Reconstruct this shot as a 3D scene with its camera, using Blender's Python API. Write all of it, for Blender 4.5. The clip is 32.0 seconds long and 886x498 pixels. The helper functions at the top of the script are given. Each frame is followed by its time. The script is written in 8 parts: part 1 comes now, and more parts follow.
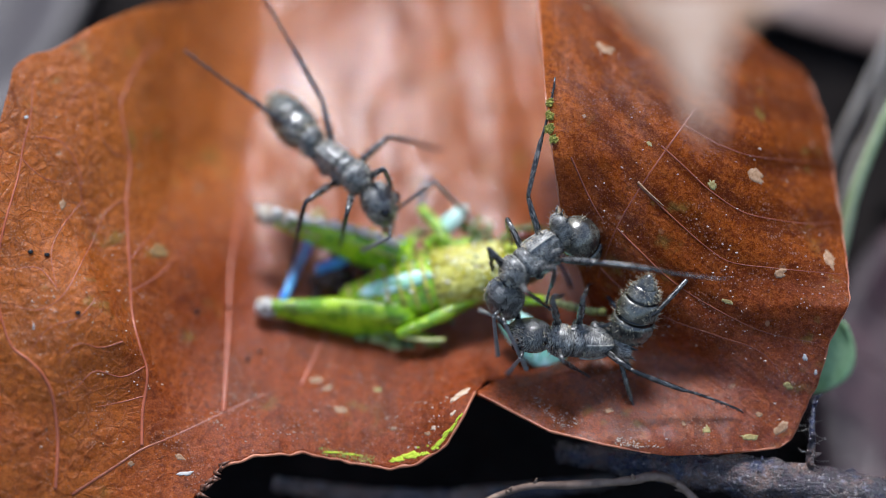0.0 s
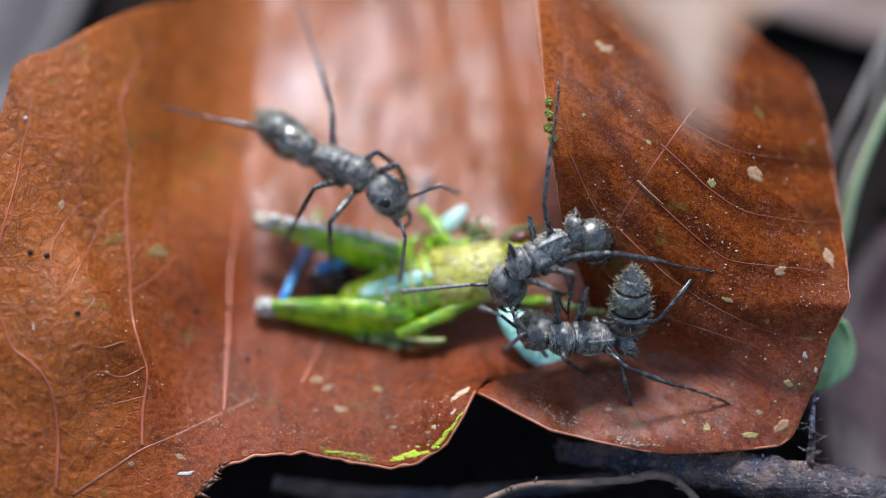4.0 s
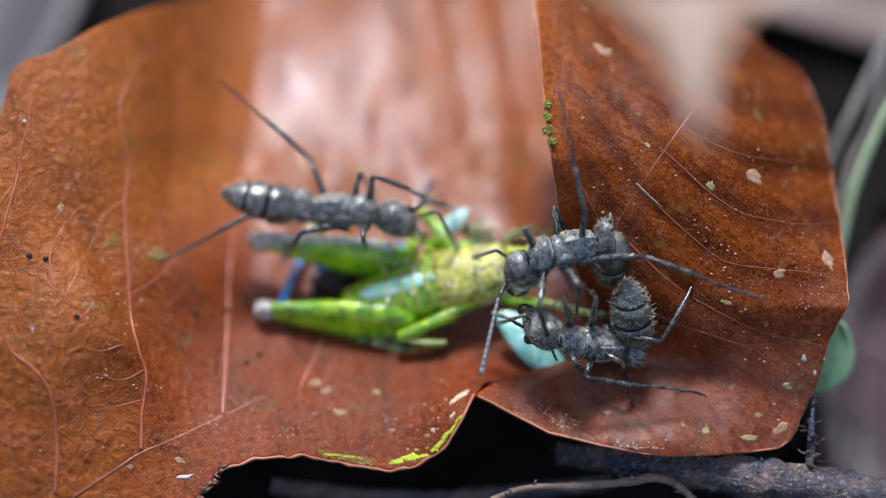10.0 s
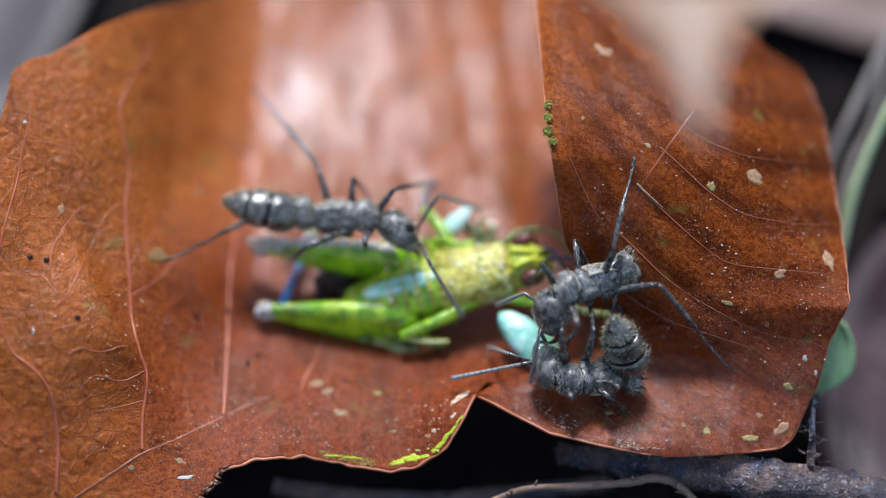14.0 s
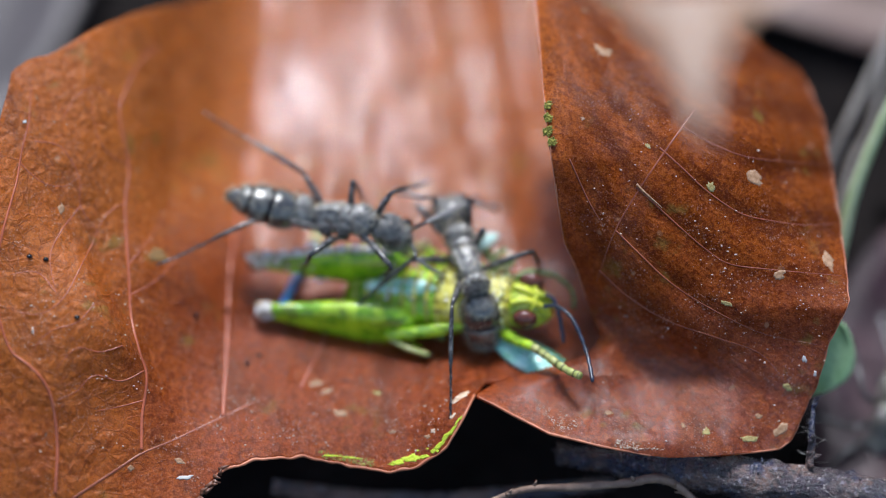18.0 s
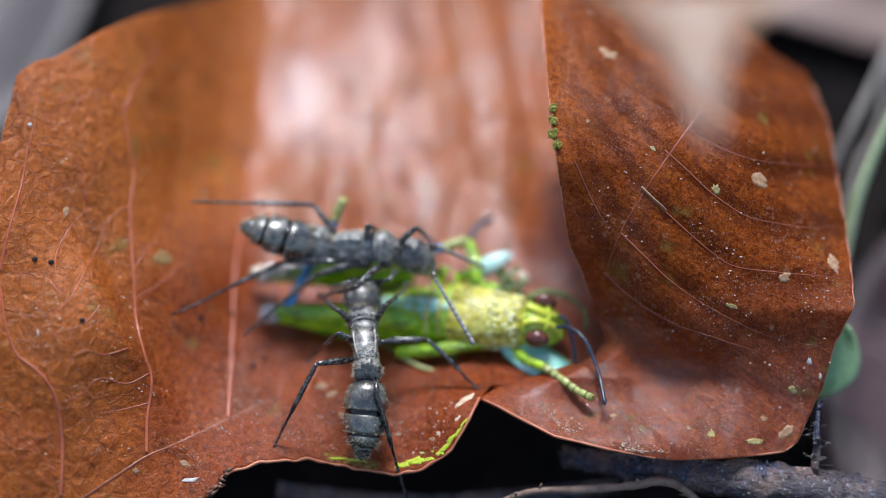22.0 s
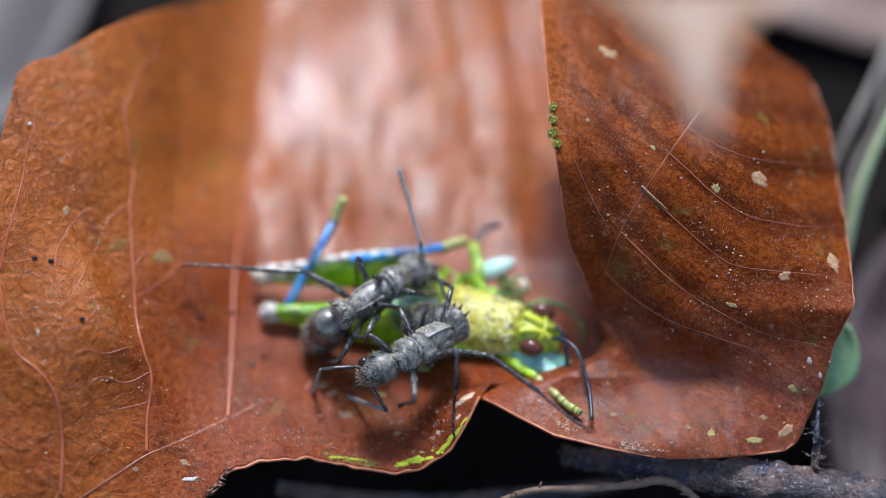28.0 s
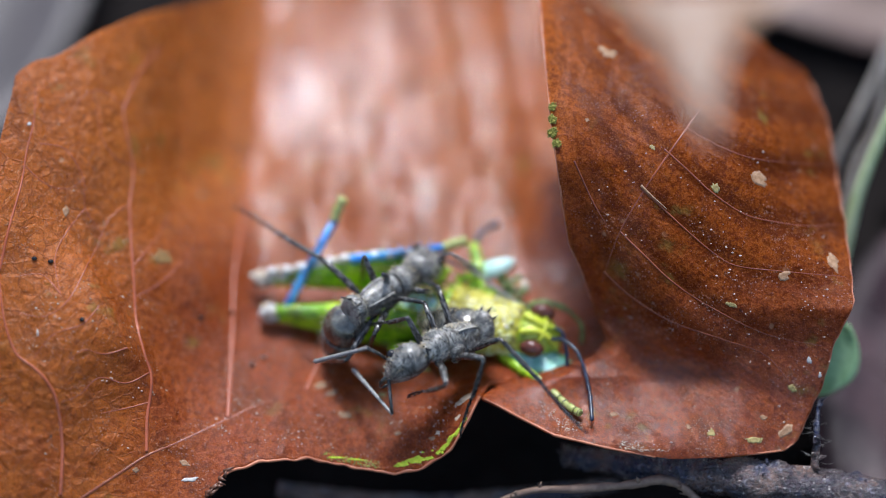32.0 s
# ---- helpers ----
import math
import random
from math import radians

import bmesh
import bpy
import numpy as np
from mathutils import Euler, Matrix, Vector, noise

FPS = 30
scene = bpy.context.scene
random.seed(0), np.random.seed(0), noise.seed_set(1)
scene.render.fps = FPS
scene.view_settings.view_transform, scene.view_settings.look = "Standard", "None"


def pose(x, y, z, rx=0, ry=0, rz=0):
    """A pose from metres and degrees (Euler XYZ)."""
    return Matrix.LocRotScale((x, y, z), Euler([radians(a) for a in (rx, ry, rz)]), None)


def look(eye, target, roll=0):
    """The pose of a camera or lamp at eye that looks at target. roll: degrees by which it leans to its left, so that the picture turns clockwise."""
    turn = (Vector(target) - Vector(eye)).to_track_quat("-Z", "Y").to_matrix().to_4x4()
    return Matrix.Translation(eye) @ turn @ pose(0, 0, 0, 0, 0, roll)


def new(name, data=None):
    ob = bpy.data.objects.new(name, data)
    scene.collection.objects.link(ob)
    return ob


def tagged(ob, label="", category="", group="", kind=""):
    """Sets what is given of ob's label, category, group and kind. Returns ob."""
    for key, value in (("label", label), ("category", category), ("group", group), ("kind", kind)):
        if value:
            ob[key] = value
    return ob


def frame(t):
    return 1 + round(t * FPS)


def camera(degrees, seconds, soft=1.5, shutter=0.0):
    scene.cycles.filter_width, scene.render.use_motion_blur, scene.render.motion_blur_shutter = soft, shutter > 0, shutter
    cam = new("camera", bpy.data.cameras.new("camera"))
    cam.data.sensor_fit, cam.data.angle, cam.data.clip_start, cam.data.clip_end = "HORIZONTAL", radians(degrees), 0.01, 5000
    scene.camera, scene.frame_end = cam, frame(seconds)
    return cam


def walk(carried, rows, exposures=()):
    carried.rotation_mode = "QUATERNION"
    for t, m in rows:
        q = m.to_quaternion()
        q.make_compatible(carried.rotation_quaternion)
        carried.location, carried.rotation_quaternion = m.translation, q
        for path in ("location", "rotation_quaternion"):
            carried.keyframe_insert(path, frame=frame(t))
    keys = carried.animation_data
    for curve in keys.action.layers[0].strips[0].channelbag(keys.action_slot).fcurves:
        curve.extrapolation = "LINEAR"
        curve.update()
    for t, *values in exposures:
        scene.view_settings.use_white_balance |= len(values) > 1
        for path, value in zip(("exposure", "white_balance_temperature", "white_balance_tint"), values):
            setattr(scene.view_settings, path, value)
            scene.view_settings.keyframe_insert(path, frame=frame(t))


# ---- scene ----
MM = 0.001
DISTANCE = 0.150
EYE = (0.0, -DISTANCE * math.cos(radians(50)), DISTANCE * math.sin(radians(50)))
# the leaf leans 40 degrees from level: u runs across, v up the slope, h out of it
STAGE = pose(0, 0, 0, 40, 0, 0)


def target(a, b):
    """A point on the leaf's plane, from a and b in hundredths of a millimetre."""
    return STAGE @ Vector((a * 1e-5, b * 1e-5, 0))


cam = camera(17.06, 32.0, soft=1.1, shutter=0.5)
cam.data.dof.use_dof = True
cam.data.dof.focus_distance = DISTANCE - 0.0002
cam.data.dof.aperture_fstop = 9.5
walk(cam, [(t, look(EYE, target(a, b), r)) for t, a, b, r in (
    (0, -6.3, -17.3, 0.17),
    (0.5, -1.3, -19.5, 0.22),
    (1, -3.2, -20.9, -0.03),
    (1.5, -3.6, -19.7, -0.02),
    (2, -4.4, -18.1, 0.01),
    (2.5, -4.5, -18.7, -0.05),
    (3, -2.4, -19.0, -0.06),
    (3.5, -4.4, -21.9, -0.01),
    (5.5, -5.4, -21.8, -0.05),
    (6, -5.8, -18.3, -0.04),
    (6.5, -4.9, -17.3, -0.05),
    (7, -1.8, -16.9, -0.06),
    (7.5, 0.7, -15.3, -0.11),
    (8, 0.8, -10.7, -0.06),
    (8.5, -1.3, -10.5, -0.01),
    (9, -2.0, -13.5, -0.14),
    (9.5, 0.8, -6.8, -0.06),
    (10, 0.8, -6.9, -0.04),
    (10.5, 5.6, -5.9, -0.06),
    (11, 1.3, -7.1, 0.01),
    (11.5, -0.0, -3.5, -0.01),
    (12, -1.8, 0.6, -0.04),
    (12.5, -0.1, -0.2, -0.06),
    (13, -0.0, 0.0, 0.00),
    (13.5, -0.0, -3.1, -0.01),
    (14, -2.8, -3.9, -0.11),
    (14.5, -2.7, -3.4, -0.02),
    (16.5, -0.9, 0.5, -0.02),
    (17, 0.1, 4.0, 0.08),
    (17.5, 1.2, -1.4, -0.07),
    (18, -0.9, -2.5, -0.03),
    (18.5, -0.6, -4.9, -0.09),
    (19, -1.0, -4.9, -0.09),
    (19.5, -27.4, 6.8, -0.15),
    (20, -27.9, 6.3, -0.14),
    (20.5, -27.4, 6.3, -0.15),
    (21, -28.8, 6.8, -0.14),
    (21.5, -26.6, 9.6, -0.17),
    (22, -26.6, 10.4, -0.16),
    (22.5, -26.2, 10.4, -0.16),
    (23, -27.5, 10.4, -0.16),
    (23.5, -27.5, 10.0, -0.17),
    (24, -26.6, 10.4, -0.17),
    (24.5, -25.7, 10.4, -0.16),
    (25, -26.6, 8.9, -0.12),
    (25.5, -28.7, 7.9, -0.10),
    (27.5, -27.0, 4.9, -0.13),
    (28, -26.2, 5.5, -0.16),
    (28.5, -26.2, 5.5, -0.16),
    (29, -26.2, 6.8, -0.14),
    (29.5, -26.6, 5.6, -0.17),
    (30, -26.2, 5.5, -0.16),
    (30.5, -26.2, 6.0, -0.18),
    (31, -26.2, 6.9, -0.17),
    (31.5, -25.8, 5.5, -0.17),
    (32, -24.5, 5.8, -0.22),
)], exposures=((0.0, 1.36), (32.0, 1.40)))

# ---- light: bright overcast sky through a gap in the canopy, from nearly overhead ----
world = bpy.data.worlds.new("world")
scene.world = world
world.use_nodes = True
wn = world.node_tree
sky = wn.nodes.new("ShaderNodeTexSky")
sky.sky_type = "NISHITA"
sky.sun_disc = False
sky.sun_elevation = radians(60)
sky.sun_rotation = radians(-5)
sky.air_density, sky.dust_density, sky.ozone_density = 1.0, 1.2, 1.0
wn.links.new(sky.outputs[0], wn.nodes["Background"].inputs[0])
wn.nodes["Background"].inputs[1].default_value = 0.088
sun_data = bpy.data.lights.new("sun", "SUN")
sun_data.energy = 2.1
sun_data.angle = radians(15)
sun_data.color = (0.91, 0.94, 1.0)
sun = new("sun", sun_data)
sun.matrix_world = look((-0.04, 0.47, 0.87), (0, 0, 0))

# ---- the shape of the big dead leaf, in millimetres on the tilted plan ----
def ramp(x, xs, ys):
    """Smooth interpolation through control points."""
    if x <= xs[0]:
        return ys[0] + (x - xs[0]) * (ys[1] - ys[0]) / (xs[1] - xs[0])
    if x >= xs[-1]:
        return ys[-1] + (x - xs[-1]) * (ys[-1] - ys[-2]) / (xs[-1] - xs[-2])
    i = 0
    while x > xs[i + 1]:
        i += 1
    n = len(xs)
    slopes = []
    for k in (i, i + 1):
        a, b = max(k - 1, 0), min(k + 1, n - 1)
        slopes.append((ys[b] - ys[a]) / (xs[b] - xs[a]))
    w = xs[i + 1] - xs[i]
    s = (x - xs[i]) / w
    return ((2 * s ** 3 - 3 * s ** 2 + 1) * ys[i] + (s ** 3 - 2 * s ** 2 + s) * w * slopes[0]
            + (3 * s ** 2 - 2 * s ** 3) * ys[i + 1] + (s ** 3 - s ** 2) * w * slopes[1])


def smax(a, b, k):
    """A soft maximum, rounded over about k millimetres."""
    d = (a - b) / k
    if d > 30:
        return a
    if d < -30:
        return b
    return b + k * math.log(1 + math.exp(d))


def bowl(u, v):
    """Height of the blade: a level floor that turns up in a wall on one side, with a lip in front."""
    floor = -0.8 * v - 8.6
    floor -= 0.9 * math.exp(-((u + 2.5) / 7) ** 2 - ((v + 2.5) / 5) ** 2)
    floor -= 0.05 * max(0.0, -7.6 - v) ** 2
    floor += 0.5 * math.sin(0.55 * u + 0.8) * math.exp(-((v + 10.5) / 3) ** 2)
    floor += 1.9 * math.exp(-((u - 1.8) / 2.6) ** 2 - ((v + 8.2) / 1.9) ** 2)
    far = min(1.0, max(0.0, (v + 2) / 7))
    far = far * far * (3 - 2 * far)
    floor += 0.15 * (v - 8.5) * math.exp(-((u + 8.3) / 2.2) ** 2 - ((v - 8.5) / 3.2) ** 2)
    floor += 2.0 * math.exp(-((u - 9.0) / 3.0) ** 2) * math.exp(-((v - 3.0) / 3.5) ** 2)
    floor += 0.0055 * far * (u + 10.0) ** 2
    wall = ramp(u + 3.0 * far * min(1.0, max(0.0, (u + 18.5) / 4)), (-25, -20, -16, -13.5, -11.5, -9.5, -7.5, -5), (1.6, 0.0, -2.2, -4.6, -7.8, -12.3, -17.8, -25.5)) - 0.12 * v
    ridge = u + 17.25 + 0.55 * (v + 3)
    wall += 2.1 * math.exp(-(ridge / (0.7 if ridge > 0 else 3.6)) ** 2) * math.exp(-((v + 3.6) / 4.2) ** 2)
    wall -= 0.34 * (v + 3.0) * math.exp(-((u + 19.6) / 2.8) ** 2 - ((v + 3.0) / 5.0) ** 2)
    wall -= 0.018 * max(0.0, v) ** 2
    drop = -0.68 * (u + 22.5) - 0.73 * (v + 4.3)
    if drop > 0:
        wall -= 0.55 * drop * drop / (drop + 1.0)
    return smax(floor, wall, 2.2 - 0.2 * far)


def crease(v):
    """Where the overlapping flap ends, across the plan."""
    return ramp(v, (-11, -8, -6, -4, -1.5, 0, 2.5, 6, 12, 16), (24, 16.5, 11, 8.4, 7.0, 6.5, 5.8, 5.2, 4.8, 4.5))


def flap(u, v):
    """Height of the flap that stands up and overlaps the blade, and grows out of its floor in front."""
    face = 0.2 + 0.010 * (u - 13) ** 2 - 0.11 * max(0, v - 3) ** 2 * (0.4 + 0.05 * max(0, u - 5))
    side = min(1.0, max(0.0, (v + 3) / 7))
    face -= 0.085 * side * max(0, u - 12) ** 2
    band = v - 0.075 * max(0.0, 18 - u) ** 2 - 1.1
    face += 0.15 * abs(math.sin(math.pi * band / 2.9)) * min(1, max(0, (u - 8) / 4))
    face -= 0.36 * math.log(1 + math.exp(min(20, -2.5 - v)))
    face -= 0.5 * max(0, crease(max(v, -4)) - u)
    face -= 3.2 * min(1.0, max(0.0, (4.5 - v) / 8)) * min(1.0, max(0.0, (v + 6.5) / 3)) * math.exp(-(max(0.0, u - crease(max(v, -4))) / 2.6) ** 2)
    base = bowl(u, v)
    top = smax(base, face, 1.3 if v < -3 else max(0.5, 1.3 - 0.25 * (v + 3)))
    if v < -1:
        seam = ramp(max(v, -7.5), (-7.5, -6.9, -6.1, -5.2, -4, -1), (1.6, 2.4, 4.0, 6.0, 5.2, 0.0))
        w = min(1.0, max(0.0, (u - seam) / 3.0))
        top = base + (top - base) * w * w * (3 - 2 * w)
    gate = min(1.0, max(0.0, (u - 2) / 3))
    top += gate * 1.5 * math.exp(-((v + 9.9) / 1.3) ** 2 - ((u - 7) / 5.5) ** 2)
    top -= gate * 1.7 * math.exp(-((v + 6.1) / 1.5) ** 2 - ((u - 11.0) / 3.2) ** 2)
    return top + 0.03

# ---- materials ----
class Nodes:
    """A small helper that builds one node material."""

    def __init__(self, name):
        self.material = bpy.data.materials.new(name)
        self.material.use_nodes = True
        self.tree = self.material.node_tree
        self.bsdf = self.tree.nodes["Principled BSDF"]
        self.coords = self.tree.nodes.new("ShaderNodeTexCoord").outputs["Object"]

    def link(self, a, b):
        if hasattr(a, "is_linked"):
            self.tree.links.new(a, b)
        elif hasattr(b.default_value, "__len__") and not hasattr(a, "__len__"):
            b.default_value = [a] * len(b.default_value)
        elif hasattr(b.default_value, "__len__"):
            b.default_value = (*a, 1.0) if len(b.default_value) == 4 and len(a) == 3 else a
        else:
            b.default_value = a

    def noise(self, size, detail=4.0, rough=0.6, distort=0.0, coords=None, stretch=None):
        """Noise with features of about size millimetres."""
        n = self.tree.nodes.new("ShaderNodeTexNoise")
        n.inputs["Scale"].default_value = 1000.0 / size
        n.inputs["Detail"].default_value = detail
        n.inputs["Roughness"].default_value = rough
        n.inputs["Distortion"].default_value = distort
        self.link(self.mapped(coords, stretch), n.inputs["Vector"])
        return n.outputs["Fac"]

    def mapped(self, coords, stretch):
        c = coords or self.coords
        if not stretch:
            return c
        m = self.tree.nodes.new("ShaderNodeMapping")
        m.inputs["Scale"].default_value = stretch
        self.link(c, m.inputs["Vector"])
        return m.outputs["Vector"]

    def warp(self, size, millimetres):
        """Coordinates bent by noise, so that cells grow irregular."""
        n = self.tree.nodes.new("ShaderNodeTexNoise")
        n.inputs["Scale"].default_value = 1000.0 / size
        n.inputs["Detail"].default_value = 3.0
        self.link(self.coords, n.inputs["Vector"])
        v = self.tree.nodes.new("ShaderNodeVectorMath")
        v.operation = "MULTIPLY_ADD"
        self.link(n.outputs["Color"], v.inputs[0])
        v.inputs[1].default_value = [millimetres * MM] * 3
        self.link(self.coords, v.inputs[2])
        return v.outputs[0]

    def cells(self, size, feature="DISTANCE_TO_EDGE", coords=None, stretch=None, random=1.0):
        n = self.tree.nodes.new("ShaderNodeTexVoronoi")
        n.feature = feature
        n.inputs["Scale"].default_value = 1000.0 / size
        n.inputs["Randomness"].default_value = random
        self.link(self.mapped(coords, stretch), n.inputs["Vector"])
        return n.outputs["Distance"]

    def wave(self, size, distort=2.0, axis="X", detail=2.0, dscale=1.0):
        n = self.tree.nodes.new("ShaderNodeTexWave")
        n.bands_direction = axis
        n.inputs["Scale"].default_value = 1000.0 / size / 3.14
        n.inputs["Distortion"].default_value = distort
        n.inputs["Detail"].default_value = detail
        n.inputs["Detail Scale"].default_value = dscale
        self.link(self.coords, n.inputs["Vector"])
        return n.outputs["Fac"]

    def ramp(self, value, a, b, lo=0.0, hi=1.0):
        n = self.tree.nodes.new("ShaderNodeMapRange")
        n.interpolation_type = "SMOOTHSTEP"
        self.link(value, n.inputs["Value"])
        for key, x in (("From Min", a), ("From Max", b), ("To Min", lo), ("To Max", hi)):
            n.inputs[key].default_value = x
        return n.outputs["Result"]

    def mix(self, fac, a, b, blend="MIX"):
        n = self.tree.nodes.new("ShaderNodeMix")
        n.data_type = "RGBA"
        n.blend_type = blend
        self.link(fac, n.inputs[0])
        self.link(a, n.inputs[6])
        self.link(b, n.inputs[7])
        return n.outputs[2]

    def maths(self, op, a, b=0.0):
        n = self.tree.nodes.new("ShaderNodeMath")
        n.operation = op
        self.link(a, n.inputs[0])
        self.link(b, n.inputs[1])
        return n.outputs[0]

    def turned(self, degrees):
        """Coordinates turned in the plane of the leaf."""
        m = self.tree.nodes.new("ShaderNodeMapping")
        m.inputs["Rotation"].default_value = (0, 0, radians(degrees))
        self.link(self.coords, m.inputs["Vector"])
        return m.outputs["Vector"]

    def axis(self, which):
        n = self.tree.nodes.new("ShaderNodeSeparateXYZ")
        self.link(self.coords, n.inputs[0])
        return n.outputs[which]

    def random(self):
        return self.tree.nodes.new("ShaderNodeObjectInfo").outputs["Random"]

    def bump(self, height, millimetres, strength=1.0, after=None):
        n = self.tree.nodes.new("ShaderNodeBump")
        n.inputs["Distance"].default_value = millimetres * MM
        self.link(strength, n.inputs["Strength"])
        self.link(height, n.inputs["Height"])
        if after:
            self.link(after, n.inputs["Normal"])
        return n.outputs["Normal"]

    def thin(self, colour, share):
        """Lets light shine through, as through a thin dry leaf."""
        t = self.tree.nodes.new("ShaderNodeBsdfTranslucent")
        mix = self.tree.nodes.new("ShaderNodeMixShader")
        self.link(colour, t.inputs["Color"])
        mix.inputs[0].default_value = share
        out = self.tree.nodes["Material Output"]
        self.link(self.bsdf.outputs[0], mix.inputs[1])
        self.link(t.outputs[0], mix.inputs[2])
        self.link(mix.outputs[0], out.inputs["Surface"])

    def done(self, colour, rough=0.5, normal=None, **more):
        self.link(colour, self.bsdf.inputs["Base Color"])
        self.link(rough, self.bsdf.inputs["Roughness"])
        if normal:
            self.link(normal, self.bsdf.inputs["Normal"])
        for key, value in more.items():
            self.link(value, self.bsdf.inputs[key.replace("_", " ")])
        return self.material


def plain(name, a, b, size, rough=0.5, grain=0.2, relief=0.02, thin=0.0, **more):
    """Two tones mixed in patches of size millimetres, with a fine grain and relief."""
    n = Nodes(name)
    patch = n.ramp(n.noise(size), 0.35, 0.65)
    fine = n.noise(grain, 5)
    colour = n.mix(n.ramp(fine, 0.3, 0.7, 0.0, 0.5), n.mix(patch, a, b), [x * 0.55 for x in a])
    normal = n.bump(fine, relief)
    if thin:
        n.thin(colour, thin)
    return n.done(colour, n.ramp(fine, 0.2, 0.8, rough * 0.8, rough * 1.2), normal, **more)


def make_leaf_blade(name, folded):
    n = Nodes(name)
    x, y = n.axis(0), n.axis(1)
    warp = n.warp(2.4, 1.3)
    fold = n.warp(0.7, 0.35)
    big = n.noise(8, 5, 0.62, 0.6)
    mid = n.noise(2.4, 6, 0.68, 0.6)
    streak = n.noise(1.6, 6, 0.68, 0.5, stretch=(1.8, 0.26, 0.5))
    slant = n.noise(1.1, 6, 0.7, 0.4, coords=n.turned(38), stretch=(0.30, 1.8, 1.0))
    fine = n.noise(0.26, 6, 0.7)
    grit = n.noise(0.085, 3, 0.6)
    red, orange, dark = (0.38, 0.066, 0.017), (0.60, 0.165, 0.022), (0.080, 0.013, 0.005)
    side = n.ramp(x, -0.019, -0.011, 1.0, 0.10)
    old = n.ramp(x, 0.004, 0.0085, 0.0, 1.0)
    if not folded:
        old = n.maths("MULTIPLY", old, n.ramp(y, -0.004, -0.007))
    # arched bands between the flap's side veins, their light and shade put into colour
    bow = n.maths("MAXIMUM", n.maths("SUBTRACT", 0.018, x), 0.0)
    band = n.maths("SUBTRACT", y, n.maths("MULTIPLY", n.maths("MULTIPLY", bow, bow), 75.0))
    band = n.maths("ADD", band, n.maths("MULTIPLY", n.noise(3.0, 3), 0.0016))
    shade_stripe = n.ramp(n.maths("SINE", n.maths("MULTIPLY", band, 2166.0)), -0.7, 0.8)
    tone = n.mix(n.maths("MULTIPLY", side, n.ramp(big, 0.18, 0.55)), red, orange)
    tone = n.mix(n.ramp(y, -0.004, 0.006, 0.0, 0.8), tone, orange)
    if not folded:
        # brighter orange on the side wall: light it lacks is put into its colour
        lit_wall = n.maths("MULTIPLY", n.maths("MULTIPLY", n.ramp(x, -0.0195, -0.0160), n.ramp(x, -0.0112, -0.0095, 1.0, 0.0)), n.ramp(y, -0.001, 0.006, 0.0, 0.8))
        tone = n.mix(lit_wall, tone, (0.78, 0.25, 0.045))
    flap_tone = n.mix(n.ramp(n.maths("ADD", n.maths("MULTIPLY", shade_stripe, 0.55), n.maths("MULTIPLY", big, 0.6)), 0.25, 0.75), (0.17, 0.033, 0.005), (0.36, 0.080, 0.009))
    # lighter red towards the front lip, its missing light put into the colour
    flap_tone = n.mix(n.ramp(y, 0.001, -0.006, 0.0, 0.6), flap_tone, (0.44, 0.085, 0.03))
    tone = n.mix(old, tone, flap_tone)
    tone = n.mix(n.maths("MULTIPLY", n.ramp(streak, 0.46, 0.70, 0.0, 0.7), n.ramp(x, -0.0115, -0.008, 0.25, 0.8) if not folded else 0.15), tone, dark)
    tone = n.mix(n.maths("MULTIPLY", n.ramp(slant, 0.46, 0.70, 0.0, 0.6), old), tone, (0.055, 0.012, 0.004))
    tone = n.mix(n.maths("MULTIPLY", n.ramp(slant, 0.50, 0.34, 0.0, 0.5), old), tone, (0.40, 0.10, 0.014))
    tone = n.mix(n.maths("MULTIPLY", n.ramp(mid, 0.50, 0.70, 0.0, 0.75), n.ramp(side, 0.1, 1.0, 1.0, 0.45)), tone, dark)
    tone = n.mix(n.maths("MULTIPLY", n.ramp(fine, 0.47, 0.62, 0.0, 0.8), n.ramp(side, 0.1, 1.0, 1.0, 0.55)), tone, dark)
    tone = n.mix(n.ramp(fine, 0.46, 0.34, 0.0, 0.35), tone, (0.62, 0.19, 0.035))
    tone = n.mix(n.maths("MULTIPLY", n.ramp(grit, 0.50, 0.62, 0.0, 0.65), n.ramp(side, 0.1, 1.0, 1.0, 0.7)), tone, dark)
    tone = n.mix(n.ramp(grit, 0.46, 0.36, 0.0, 0.4), tone, (0.60, 0.20, 0.05))
    # net of small raised veins between puckered fields
    net = n.cells(2.3, coords=warp)
    small = n.cells(0.85, coords=fold)
    lines = n.maths("MULTIPLY", n.ramp(net, 0.0, 0.030, 1.0, 0.0), n.ramp(mid, 0.30, 0.50))
    hair = n.maths("MULTIPLY", n.ramp(small, 0.0, 0.038, 1.0, 0.0), n.ramp(n.noise(3.0, 3), 0.36, 0.56))
    tone = n.mix(n.maths("MULTIPLY", n.maths("MULTIPLY", lines, side), 0.2), tone, (0.52, 0.17, 0.06))
    tone = n.mix(n.maths("MULTIPLY", n.maths("MULTIPLY", hair, side), 0.4), tone, (0.56, 0.20, 0.10))
    # dark pits, pale specks, dust and traces of moss
    pits = n.maths("MULTIPLY", n.ramp(n.cells(2.6, "F1"), 0.030, 0.052, 1.0, 0.0), n.ramp(n.noise(5, 2), 0.42, 0.52))
    tone = n.mix(n.maths("MULTIPLY", pits, 0.9), tone, (0.02, 0.014, 0.014))
    patch = n.noise(6, 3)
    speck = n.maths("MULTIPLY", n.ramp(n.cells(1.5, "F1", coords=warp), 0.08, 0.14, 1.0, 0.0), n.ramp(patch, 0.54, 0.60))
